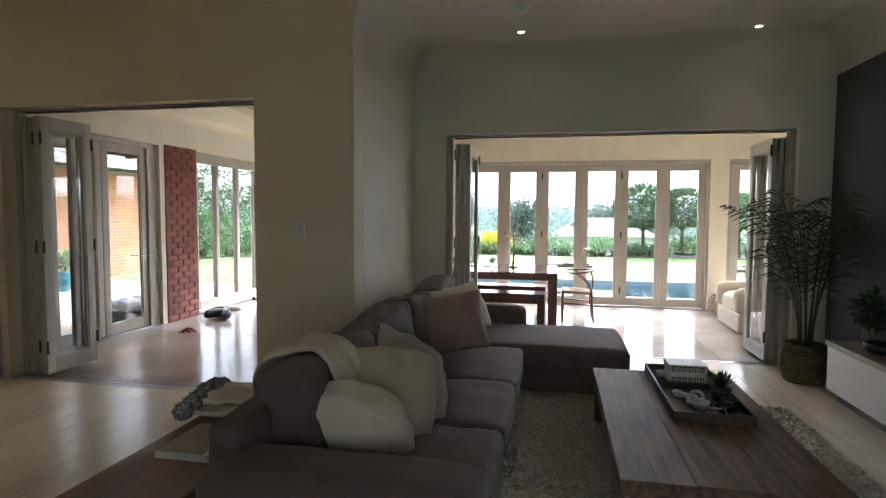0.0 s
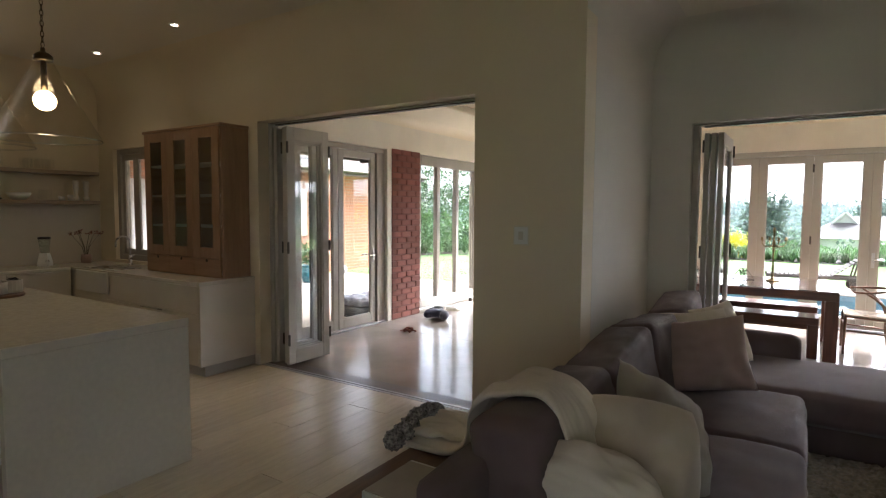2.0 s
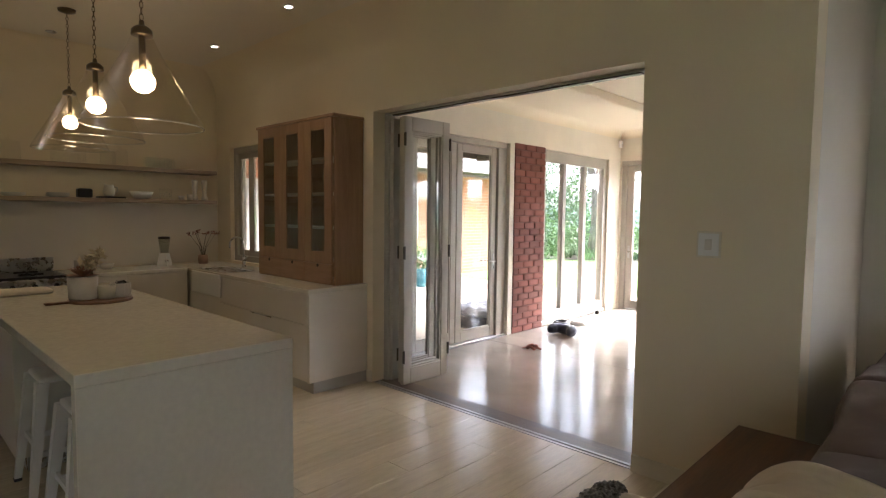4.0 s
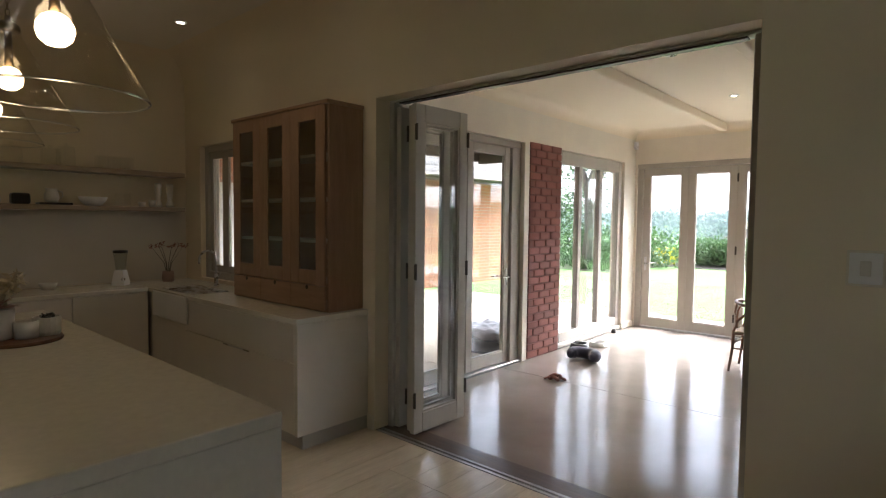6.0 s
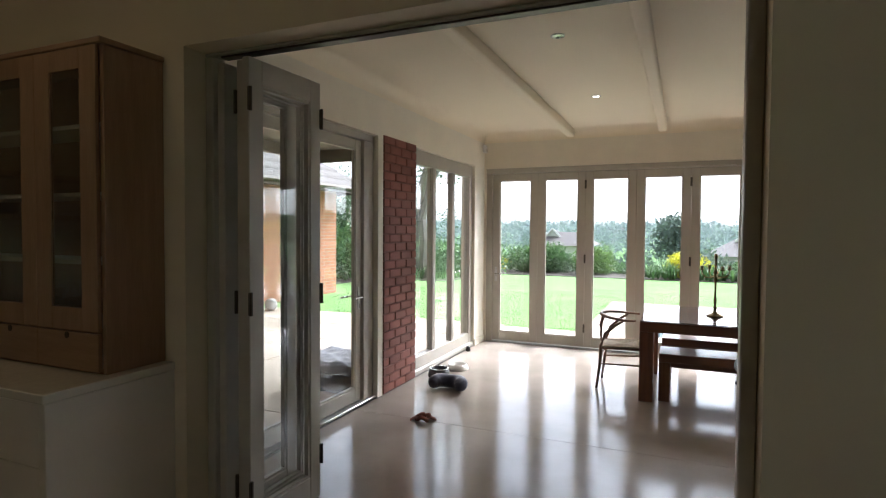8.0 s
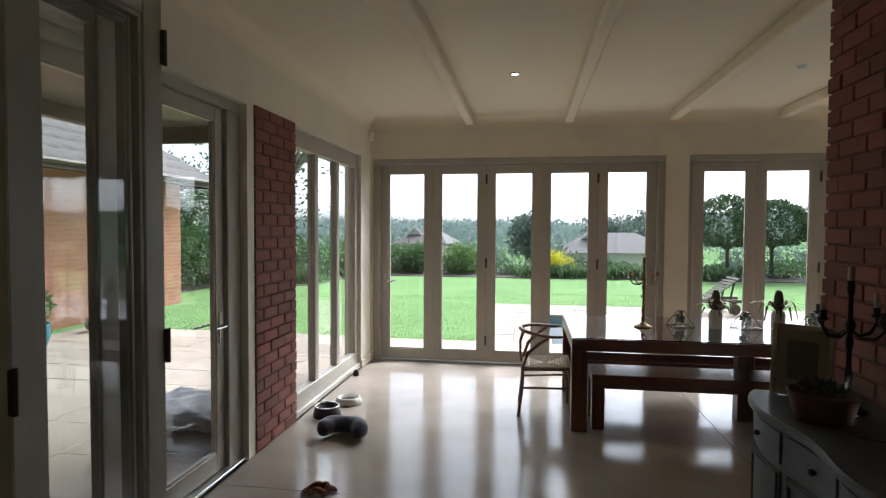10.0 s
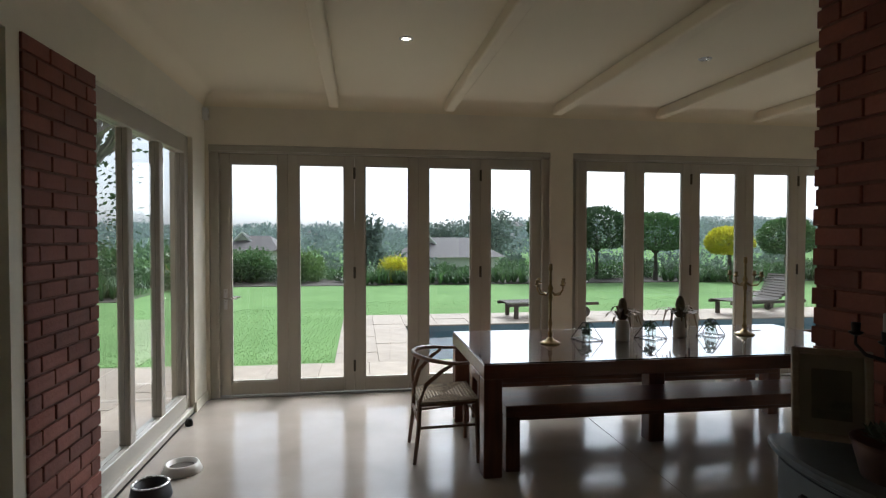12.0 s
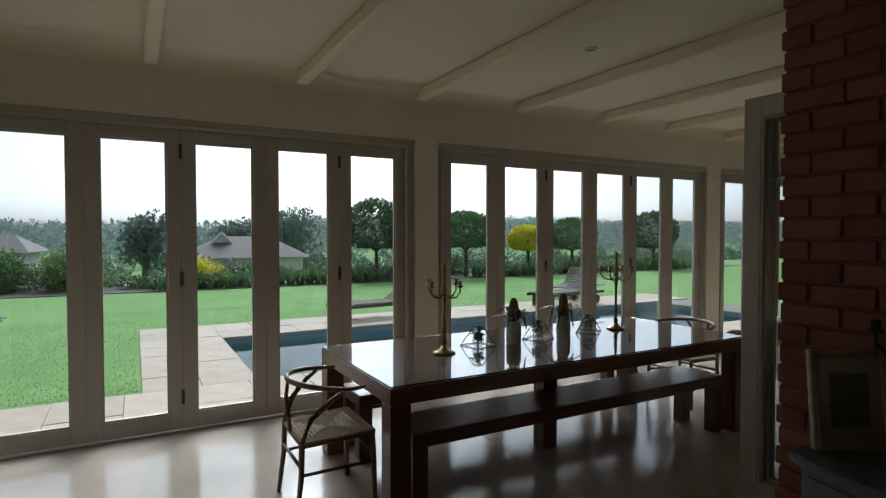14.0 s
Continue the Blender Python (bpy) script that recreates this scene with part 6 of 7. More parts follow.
BLOOM = leaf_material("dusty_pink_blooms", (0.42, 0.23, 0.19), (0.30, 0.15, 0.12))
for k in range(6):
    a = k * 1.1
    tip = Vector((0.10 * math.cos(a), 0.17 * math.sin(a), 0.36 + 0.06 * rg.random()))
    add_tube(bm, [(0, 0, 0.02), (0.02 * math.cos(a), 0.04 * math.sin(a), 0.2), tip], [0.004, 0.003, 0.002], 5)
    blooms = bmesh.new()
    leaves(blooms, rg, tip, (0.035, 0.05, 0.03), 16, 0.03, 0.2, 0.3, k)
    part("bloom", blooms, BLOOM, fv)
part("branch", bm, BARK, fv)
single("stone_pot", lathe([(0, 0), (0.05, 0), (0.052, 0.11), (0.045, 0.115), (0.042, 0.02), (0, 0.012)], 20), CERAMIC, "pale ceramic utensil pot on the worktop", "pot", "", pose(-7.16, 2.86, 0.915), True)
single("mortar_bowl", lathe([(0, 0), (0.05, 0), (0.075, 0.06), (0.068, 0.06), (0.04, 0.015), (0, 0.012)], 20), CERAMIC, "pale stone mortar on the worktop", "bowl", "", pose(-7.16, 3.12, 0.915), True)

# board with planter and jars on the island
bd = thing("serving_board", (-4.72, 2.42, 0.92), "round wooden serving board with handle", "board")
BOARDW = wood("acacia_board", (0.22, 0.11, 0.055), (0.13, 0.06, 0.03), 0.45, "X")
part("disc", lathe([(0, 0), (0.20, 0), (0.205, 0.008), (0.20, 0.018), (0, 0.018)], 36), BOARDW, bd)
part("handle", boxes(((-0.02, -0.34, 0.001), (0.03, -0.19, 0.017)), bev=0.005), BOARDW, bd)
pl = thing("protea_planter", (-4.76, 2.32, 0.9385), "ribbed cream planter with protea blooms", "planter")
part("pot", lathe([(0, 0), (0.085, 0), (0.09, 0.01), (0.095, 0.16), (0.088, 0.16), (0.082, 0.13), (0, 0.13)], 28), CERAMIC, pl, smooth=True)
bm = bmesh.new()
for ring_, (cnt, el, L) in enumerate(((26, 0.15, 0.13), (20, 0.6, 0.12), (12, 1.05, 0.10))):
    for k in range(cnt):
        a = k * math.tau / cnt + ring_
        d = Vector((math.cos(a) * math.cos(el), math.sin(a) * math.cos(el), math.sin(el)))
        w = Vector((-math.sin(a), math.cos(a), 0)) * 0.014
        b0 = Vector((0, 0, 0.155))
        bm.faces.new([bm.verts.new(p) for p in (b0, b0 + d * L * 0.6 - w, b0 + d * L, b0 + d * L * 0.6 + w)])
part("protea", bm, leaf_material("protea_pink", (0.42, 0.25, 0.18), (0.28, 0.14, 0.10)), pl)
bm = bmesh.new()
for c in ((0.03, 0.06, 0.27), (0.04, 0.09, 0.31), (0.02, 0.03, 0.24)):
    leaves(bm, rg, c, (0.045, 0.05, 0.045), 40, 0.055, 0.3, 0.3, 1)
add_tube(bm, [(0, 0, 0.14), (0.02, 0.05, 0.24), (0.04, 0.09, 0.33)], 0.003, 5)
part("orchid", bm, leaf_material("cream_petals", (0.68, 0.60, 0.42), (0.56, 0.48, 0.32)), pl)
single("candle_pot", lathe([(0, 0), (0.055, 0), (0.058, 0.09), (0.05, 0.09), (0.048, 0.06), (0, 0.06)], 20), CERAMIC, "small cream ceramic pot on the board", "pot", "pots on the island board", pose(-4.69, 2.45, 0.9385), True)
rp2 = thing("ribbed_pot", (-4.72, 2.55, 0.9385), "ribbed cream pot filled with dark capsules", "pot", "pots on the island board")
part("pot", lathe([(0, 0), (0.062, 0), (0.068, 0.02), (0.068, 0.10), (0.06, 0.10), (0.058, 0.08), (0, 0.08)], 16), CERAMIC, rp2)
bm = bmesh.new()
for k in range(14):
    leaves(bm, rg, (rg.uniform(-0.035, 0.035), rg.uniform(-0.035, 0.035), 0.10), (0.012, 0.012, 0.012), 14, 0.016, 0.5, 0.2, k)
part("capsules", bm, BLACK, rp2)
tw = thing("folded_towel", (-5.45, 2.05, 0.92), "white folded kitchen towel on the island", "towel")
part("cloth", soft_box((0.22, 0.42, 0.035), 0.015, 0.004, 0.003, 6, 10), OFFWHITE, tw, smooth=True, at=pose(0, 0, 0.018))


def stool(m):
    s = thing("bar_stool", m, "white pressed-metal bar stool under the island", "stool", "bar stools at the island")
    part("seat", boxes(((-0.15, -0.15, 0.63), (0.15, 0.15, 0.665)), bev=0.018, seg=3), WHITE, s)
    for sx in (-1, 1):
        for sy in (-1, 1):
            bm = bmesh.new()
            a, b = Vector((sx * 0.135, sy * 0.135, 0.64)), Vector((sx * 0.205, sy * 0.205, 0.015))
            vs_ = []
            for p, w in ((a, 0.03), (b, 0.017)):
                vs_.append([bm.verts.new(p + Vector((dx * w, dy * w, 0))) for dx, dy in ((-1, -1), (1, -1), (1, 1), (-1, 1))])
            for k in range(4):
                bm.faces.new((vs_[0][k], vs_[0][(k + 1) % 4], vs_[1][(k + 1) % 4], vs_[1][k]))
            bm.faces.new(vs_[0][::-1])
            bm.faces.new(vs_[1])
            bmesh.ops.recalc_face_normals(bm, faces=bm.faces)
            lg = part("leg", bm, WHITE, s)
            part("foot", boxes(((b.x - 0.019, b.y - 0.019, 0), (b.x + 0.019, b.y + 0.019, 0.02)), bev=0.003), BLACK, lg, "black rubber foot")
    for sg in (-1, 1):
        part("rung", boxes(((-0.165, sg * 0.165 - 0.008, 0.27), (0.165, sg * 0.165 + 0.008, 0.30))), WHITE, s)
        part("rung", boxes(((sg * 0.165 - 0.008, -0.165, 0.24), (sg * 0.165 + 0.008, 0.165, 0.27))), WHITE, s)
    return s


st = stool(pose(-3.92, 2.02, 0))
copy_thing(st, pose(-3.20, 2.02, 0))


# ---- small things: sunroom ----
def candelabrum(m, h, mat, label, candles=False, reach=0.135):
    c = thing("candelabra", m, label, "candelabra", "candelabra on the table and sideboard")
    part("base", lathe([(0, 0), (0.078, 0), (0.08, 0.006), (0.06, 0.018), (0.03, 0.03), (0.018, 0.05), (0, 0.052)], 28), mat, c, smooth=True)
    k = h - 0.16
    part("stem", lathe([(0, 0.05), (0.014, 0.052), (0.02, 0.08), (0.011, 0.10), (0.016, 0.16), (0.010, 0.20), (0.010, k - 0.14), (0.017, k - 0.10), (0.011, k - 0.07), (0.022, k - 0.03), (0.010, k), (0.010, h - 0.06), (0.016, h - 0.045), (0.014, h), (0, h)], 16), mat, c, smooth=True)
    for i in range(4):
        a = i * math.pi / 2 + 0.4
        u = Vector((math.cos(a), math.sin(a), 0))
        pts = [Vector((0, 0, k - 0.05)) + u * r + Vector((0, 0, z)) for r, z in ((0.008, 0.0), (reach * 0.35, -0.03), (reach * 0.78, -0.02), (reach, 0.015), (reach, 0.045))]
        arm = part("arm", add_tube(bmesh.new(), pts, [0.006, 0.007, 0.007, 0.006, 0.006], 8), mat, c, smooth=True)
        e = pts[-1]
        part("cup", lathe([(0, 0), (0.01, 0), (0.022, 0.008), (0.024, 0.012), (0.013, 0.016), (0.015, 0.045), (0.011, 0.045), (0, 0.03)], 14, (e.x, e.y)), mat, arm, smooth=True, at=pose(0, 0, e.z))
        if candles and i % 2 == 0:
            part("candle", lathe([(0, 0), (0.011, 0), (0.011, 0.07), (0.004, 0.075), (0, 0.075)], 12, (e.x, e.y)), WAX, arm, "stub of pale candle", at=pose(0, 0, e.z + 0.032))
    if candles:
        part("candle", lathe([(0, h), (0.013, h), (0.013, h + 0.06), (0, h + 0.064)], 12), WAX, c, "stub of pale candle")
    return c


TT = 0.7605
candelabrum(pose(-1.59, 8.53, TT), 0.62, BRASS, "tall brass five-arm candelabra on the table")
candelabrum(pose(0.18, 8.68, TT), 0.66, BRASS, "slender brass five-arm candelabra on the table")


def terrarium(x, y, rz):
    t = thing("glass_terrarium", pose(x, y, TT, 0, 0, rz), "small geometric wire terrarium with air plant", "terrarium", "terrariums on the table")
    v = [Vector(p) for p in ((-0.09, -0.09, 0.004), (0.09, -0.09, 0.004), (0.09, 0.09, 0.004), (-0.09, 0.09, 0.004))]
    top = [Vector((p.x * 0.25, p.y * 0.25, 0.14)) for p in v]
    bm = bmesh.new()
    for k in range(4):
        for a, b in ((v[k], v[(k + 1) % 4]), (v[k], top[k]), (top[k], top[(k + 1) % 4])):
            add_tube(bm, [a, b], 0.0034, 5)
    part("wire_frame", bm, DARKMETAL, t)
    part("jar", lathe([(0, 0.006), (0.042, 0.006), (0.045, 0.06), (0.04, 0.095), (0.036, 0.095), (0.04, 0.06), (0.038, 0.011), (0, 0.010)], 20), THIN, t, smooth=True)
    bm = bmesh.new()
    leaves(bm, random.Random(int(rz)), (0, 0, 0.09), (0.045, 0.045, 0.045), 46, 0.035, 0.3, 0.3, rz)
    part("air_plant", bm, PALM, t)


for x, y, r in ((-1.25, 8.63, 10), (-0.70, 8.63, 25), (-0.14, 8.67, 40)):
    terrarium(x, y, r)


def banksia_vase(x, y, seed):
    rg = random.Random(seed)
    v = thing("banksia_vase", (x, y, TT), "white bottle vase with a dried banksia head", "vase", "vases on the table")
    part("vase", lathe([(0, 0), (0.052, 0), (0.056, 0.01), (0.056, 0.13), (0.045, 0.155), (0.035, 0.165), (0.030, 0.165), (0.028, 0.15), (0, 0.14)], 24), CERAMIC, v, "matt white ceramic vase", True)
    bm = bmesh.new()
    for r in range(16):
        for k in range(14):
            z = 0.19 + 0.14 * r / 15
            rad = 0.036 * math.sin(math.pi * (0.12 + 0.80 * r / 15)) ** 0.6
            a = k * math.tau / 14 + r * 0.22
            p = Vector((rad * math.cos(a), rad * math.sin(a), z))
            o = Vector((math.cos(a), math.sin(a), 0.4)) * 0.012
            w = Vector((-math.sin(a), math.cos(a), 0)) * 0.006
            bm.faces.new([bm.verts.new(q) for q in (p - w, p + w, p + o)])
            bm.faces.new([bm.verts.new(q) for q in (p - w - Vector((0, 0, 0.006)), p + w - Vector((0, 0, 0.006)), p + w + Vector((0, 0, 0.008)), p - w + Vector((0, 0, 0.008)))])
    add_tube(bm, [(0, 0, 0.10), (0, 0, 0.325)], [0.012, 0.028], 10)
    part("banksia_head", bm, material("dried_banksia_brown", (0.36, 0.28, 0.19), 0.95, vary=0.2, scale=30, bump=0.5), v)
    bm = bmesh.new()
    for k in range(17):
        a = k * math.tau / 17 + rg.uniform(-0.2, 0.2)
        u = Vector((math.cos(a), math.sin(a), 0))
        w = Vector((-u.y, u.x, 0)) * 0.020
        r, h, dr = rg.uniform(0.12, 0.23), rg.uniform(0.02, 0.09), rg.uniform(0.0, 0.13)
        prev = None
        for i, (rr, zz) in enumerate(((0.01, 0.16), (r * 0.45, 0.18 + h), (r * 0.8, 0.18 + h * 0.8), (r, 0.17 + h - dr))):
            p = u * rr + Vector((0, 0, zz))
            cur = (bm.verts.new(p - w * (1 - 0.25 * i)), bm.verts.new(p + w * (1 - 0.25 * i)))
            if prev:
                bm.faces.new((prev[0], prev[1], cur[1], cur[0]))
            prev = cur
    part("dried_leaves", bm, leaf_material("dried_tan_leaves", (0.20, 0.14, 0.085), (0.11, 0.075, 0.045)), v)


banksia_vase(-0.97, 8.58, 1)
banksia_vase(-0.43, 8.65, 2)

# painted sideboard with a serpentine front against the brick wall
sb = thing("sideboard", (-1.085, 5.62, 0), "grey-blue painted sideboard with serpentine front", "sideboard")


def front(y, base):
    return -base + 0.020 * math.cos(y / 0.66 * math.pi * 2.0) - (0.05 * max(0, (abs(y) - 0.5) / 0.16) ** 2 * -1 if abs(y) > 0.5 else 0)


def serpentine(base, z0, z1, y0, y1, lip=0.0):
    bm = bmesh.new()
    nseg = 48
    cols = []
    for k in range(nseg + 1):
        y = y0 + (y1 - y0) * k / nseg
        x = front(y, base)
        zz = [(x + lip, z0), (x, z0 + lip * 0.7), (x, z1 - lip * 0.7), (x + lip, z1)] if lip else [(x, z0), (x, z1)]
        cols.append([bm.verts.new((0.0, y, z0))] + [bm.verts.new((a, y, b)) for a, b in zz] + [bm.verts.new((0.0, y, z1))])
    m = len(cols[0])
    for a, b in zip(cols, cols[1:]):
        for i in range(m):
            bm.faces.new((a[i], a[(i + 1) % m], b[(i + 1) % m], b[i]))
    bm.faces.new(cols[0])
    bm.faces.new(cols[-1][::-1])
    bmesh.ops.recalc_face_normals(bm, faces=bm.faces)
    return bm


part("top", serpentine(0.51, 0.815, 0.85, -0.66, 0.66, 0.012), BLUEPAINT, sb)
part("carcass", serpentine(0.47, 0.12, 0.814, -0.63, 0.63), BLUEPAINT, sb)
part("apron", serpentine(0.475, 0.08, 0.119, -0.60, 0.60), BLUEPAINT, sb)
for y in (-0.58, 0.58):
    for x in (-0.42, -0.05):
        part("foot", lathe([(0, 0), (0.022, 0), (0.03, 0.03), (0.035, 0.079), (0, 0.079)], 14), BLUEPAINT, sb, at=pose(x, y, 0))
for k in range(3):
    yc = -0.41 + k * 0.41
    d = part("door", serpentine(0.478, 0.17, 0.63, yc - 0.185, yc + 0.185), BLUEPAINT, sb)
    for za, zb, ya, yb in ((0.18, 0.62, -0.175, -0.155), (0.18, 0.62, 0.155, 0.175), (0.18, 0.20, -0.155, 0.155), (0.60, 0.62, -0.155, 0.155)):
        part("moulding", serpentine(0.488, za, zb, yc + ya, yc + yb), BLUEPAINT, d)
    dr = part("drawer_front", serpentine(0.480, 0.66, 0.79, yc - 0.185, yc + 0.185), BLUEPAINT, sb)
    part("knob", lathe([(0, 0), (0.008, 0), (0.014, 0.012), (0.010, 0.022), (0, 0.024)], 12), IRON, dr, at=Matrix.Translation((front(yc, 0.481), yc, 0.725)) @ Matrix.Rotation(radians(-90), 4, "Y"))
SBZ = 0.8505
pf = thing("picture_frame", pose(-1.355, 6.17, SBZ + 0.004, -8, 0, -34), "pale framed picture leaning on the sideboard", "picture frame")
FRAMEW = wood("brown_frame_wood", (0.48, 0.39, 0.29), (0.34, 0.27, 0.20), 0.5, "X")
for a, b in (((-0.125, -0.012, 0), (-0.10, 0.012, 0.33)), ((0.10, -0.012, 0), (0.125, 0.012, 0.33)), ((-0.10, -0.012, 0), (0.10, 0.012, 0.025)), ((-0.10, -0.012, 0.305), (0.10, 0.012, 0.33))):
    part("moulding", boxes((a, b), bev=0.004), FRAMEW, pf)
part("mount", boxes(((-0.10, -0.002, 0.025), (0.10, 0.008, 0.305))), material("aged_mount_card", (0.42, 0.37, 0.30), 0.8, vary=0.06), pf)
part("print", boxes(((-0.062, -0.0035, 0.075), (0.062, -0.0022, 0.255))), material("faded_botanical_print", (0.16, 0.17, 0.13), 0.6, vary=0.35, scale=18, bump=0, second=(0.24, 0.22, 0.17)), pf)
g = part("pane", boxes(((-0.099, -0.007, 0.026), (0.099, -0.005, 0.304))), GLASS, pf)
g.visible_shadow = False
tp = thing("terracotta_bowl", (-1.41, 5.86, SBZ), "dark terracotta bowl planted with succulents", "planter")
part("bowl", lathe([(0, 0), (0.10, 0), (0.125, 0.10), (0.13, 0.115), (0.12, 0.115), (0.115, 0.095), (0, 0.09)], 28), TERRACOTTA, tp, smooth=True)
for k in range(9):
    bm = bmesh.new()
    a = k * 0.7
    c = Vector((0.07 * math.cos(a), 0.07 * math.sin(a), 0.12)) if k else Vector((0, 0, 0.13))
    for j in range(14):
        b_ = j * 2.4
        e = 0.2 + 0.09 * j
        d = Vector((math.cos(b_) * math.cos(e), math.sin(b_) * math.cos(e), math.sin(e)))
        w = d.cross(Vector((0, 0, 1))).normalized() * 0.010
        bm.faces.new([bm.verts.new(q) for q in (c, c + d * 0.025 - w, c + d * 0.042, c + d * 0.025 + w)])
    part("succulent", bm, ALOE, tp)
candelabrum(pose(-1.245, 6.0, SBZ), 0.56, IRON, "dark iron candelabra with candle stubs", True, 0.145)
cl = thing("glass_cloche", (-1.30, 5.72, SBZ), "clear glass cloche with a knob", "cloche")
part("dome", lathe([(0.10, 0), (0.10, 0.15), (0.085, 0.20), (0.05, 0.235), (0.012, 0.25), (0.010, 0.262), (0.022, 0.28), (0.018, 0.30), (0, 0.305)], 28), THIN, cl, smooth=True)
part("base", lathe([(0, 0), (0.098, 0), (0.098, 0.004), (0, 0.004)], 28), BLACK, cl)

# things on the sunroom floor
dbw = thing("dog_bowl", (-4.31, 7.97, 0), "dark grey dog bowl with steel rim", "dog bowl", "dog bowls")
part("bowl", lathe([(0, 0), (0.118, 0), (0.122, 0.01), (0.105, 0.085), (0.095, 0.09), (0.088, 0.03), (0, 0.025)], 30), material("dark_bowl_plastic", (0.05, 0.05, 0.055), 0.5, vary=0.1, bump=0.05), dbw, smooth=True)
part("rim", lathe([(0.098, 0.086), (0.108, 0.088), (0.106, 0.093), (0.094, 0.094), (0.092, 0.088)], 30), STEEL, dbw, smooth=True)
db2 = thing("dog_bowl", (-4.24, 8.34, 0), "white dog bowl with dark food in it", "dog bowl", "dog bowls")
part("bowl", lathe([(0, 0), (0.125, 0), (0.128, 0.01), (0.105, 0.06), (0.095, 0.062), (0.085, 0.02), (0, 0.018)], 30), CERAMIC, db2, smooth=True)
part("food", lathe([(0, 0.036), (0.07, 0.034), (0.09, 0.03), (0, 0.02)], 20), SOIL, db2)
npl = thing("neck_pillow", (-4.02, 7.50, 0), "navy-grey plush neck pillow on the floor", "pillow")
arc = [radians(-25 + 230 * k / 26) for k in range(27)]
part("body", add_tube(bmesh.new(), [(0.14 * math.cos(a) + 0.01, 0.13 * math.sin(a) - 0.02, 0.074 + 0.006 * math.sin(3 * a)) for a in arc], [0.025 + 0.042 * min(1, math.sin(math.pi * (k + 1.2) / 28.4) * 2.1) for k in range(27)], 16), FABRICNAVY, npl, smooth=True)
toy = thing("dog_toy", (-3.853, 6.60, 0), "small red-brown chewed rope dog toy", "dog toy")
TOYM = material("red_brown_rope", (0.30, 0.10, 0.06), 0.9, vary=0.2, scale=40, bump=0.6, bump_scale=120)
part("rope", add_tube(bmesh.new(), [(0.05 * math.sin(t) * (1 + 0.3 * math.sin(3 * t)), 0.045 * math.cos(t), 0.03 + 0.015 * math.sin(2.5 * t)) for t in [k * math.tau / 30 for k in range(31)]], 0.018, 8), TOYM, toy, smooth=True)
bm = bmesh.new()
for s, a0 in ((1, 0.3), (-1, 2.4)):
    for k in range(9):
        a = a0 + k * 0.16
        add_tube(bm, [(0.05 * math.cos(a0), 0.05 * math.sin(a0), 0.03), (0.11 * math.cos(a), 0.11 * math.sin(a), 0.010)], [0.008, 0.004], 5)
part("frayed_ends", bm, TOYM, toy)
ds = thing("door_stop", (-4.47, 9.29, 0), "small dark door stop by the window", "door stop")
part("body", lathe([(0, 0), (0.03, 0), (0.032, 0.02), (0.026, 0.05), (0.016, 0.062), (0, 0.064)], 16), IRON, ds, smooth=True)
al = thing("alarm_sensor", (-4.50, 9.97, 2.745), "small white alarm sensor high in the corner", "sensor")
part("case", boxes(((-0.02, -0.03, -0.055), (0.03, 0.045, 0.055)), bev=0.012, seg=2), WHITE, al)
part("lens", boxes(((0.031, -0.02, -0.045), (0.036, 0.03, -0.005)), bev=0.004), CERAMIC, al)

# slip-covered armchair and side table at the far end
ac = thing("armchair", (3.60, 8.66, 0), "white slip-covered armchair with rounded arms", "armchair")
part("seat", soft_box((0.80, 0.70, 0.26), 0.07, 0.03, 0.006, 31, 10), OFFWHITE, ac, smooth=True, at=pose(0, 0, 0.33))
part("backrest", soft_box((0.22, 0.84, 0.62), 0.09, 0.03, 0.006, 32, 10), OFFWHITE, ac, smooth=True, at=pose(0.40, 0, 0.52, 0, 8, 0))
for s in (-1, 1):
    part("arm", soft_box((0.86, 0.18, 0.34), 0.08, 0.02, 0.006, 33 + s, 10), OFFWHITE, ac, smooth=True, at=pose(-0.02, s * 0.42, 0.41))
part("skirt", boxes(((-0.42, -0.49, 0.0), (0.48, 0.49, 0.25)), bev=0.02, seg=2), OFFWHITE, ac)
bx = thing("storage_basket", Matrix.Translation((3.38, 9.62, 0)) @ Matrix.Scale(0.8, 4), "white storage basket with a dark throw over it", "basket")
part("basket", lathe([(0, 0), (0.15, 0), (0.18, 0.36), (0.17, 0.36), (0.145, 0.01), (0, 0.01)], 24), OFFWHITE, bx, smooth=True)
part("dark_throw", cloth([(-0.24, 0, 0.10), (-0.21, 0, 0.28), (-0.12, 0, 0.38), (0.05, 0, 0.40), (0.14, 0, 0.37)], lambda f: (0, 0.26, 0), 20, 12, 0.01, 9, 0.012), SOFA, bx, smooth=True)

# ---- outside things ----
bed = thing("dog_bed", (-5.22, 7.35, -0.045), "grey dog bed with quilted blanket outside the door", "dog bed")
part("base", soft_box((0.72, 0.62, 0.20), 0.09, 0.01, 0.006, 41, 10), material("dark_grey_canvas", (0.05, 0.05, 0.055), 0.9, vary=0.1, bump=0.3), bed, smooth=True, at=pose(0, 0, 0.10))
bm = soft_box((0.70, 0.60, 0.12), 0.05, 0.02, 0.0, 42, 26)
for v in bm.verts:
    q = v.co
    v.co.z += 0.035 * noise.noise((q.x * 6, q.y * 6, 1)) + 0.03 * noise.noise((q.x * 13, q.y * 11, 4)) + 0.10 * max(0, q.x * 0.4 + q.y * 0.9)
part("blanket", bm, material("pale_grey_fleece", (0.30, 0.31, 0.34), 0.95, vary=0.12, scale=9, bump=0.5, bump_scale=120), bed, smooth=True, at=pose(0, 0, 0.245))
pt = thing("blue_pot", (-9.0, 9.72, -0.045), "glazed turquoise garden pot with a plant", "planter")
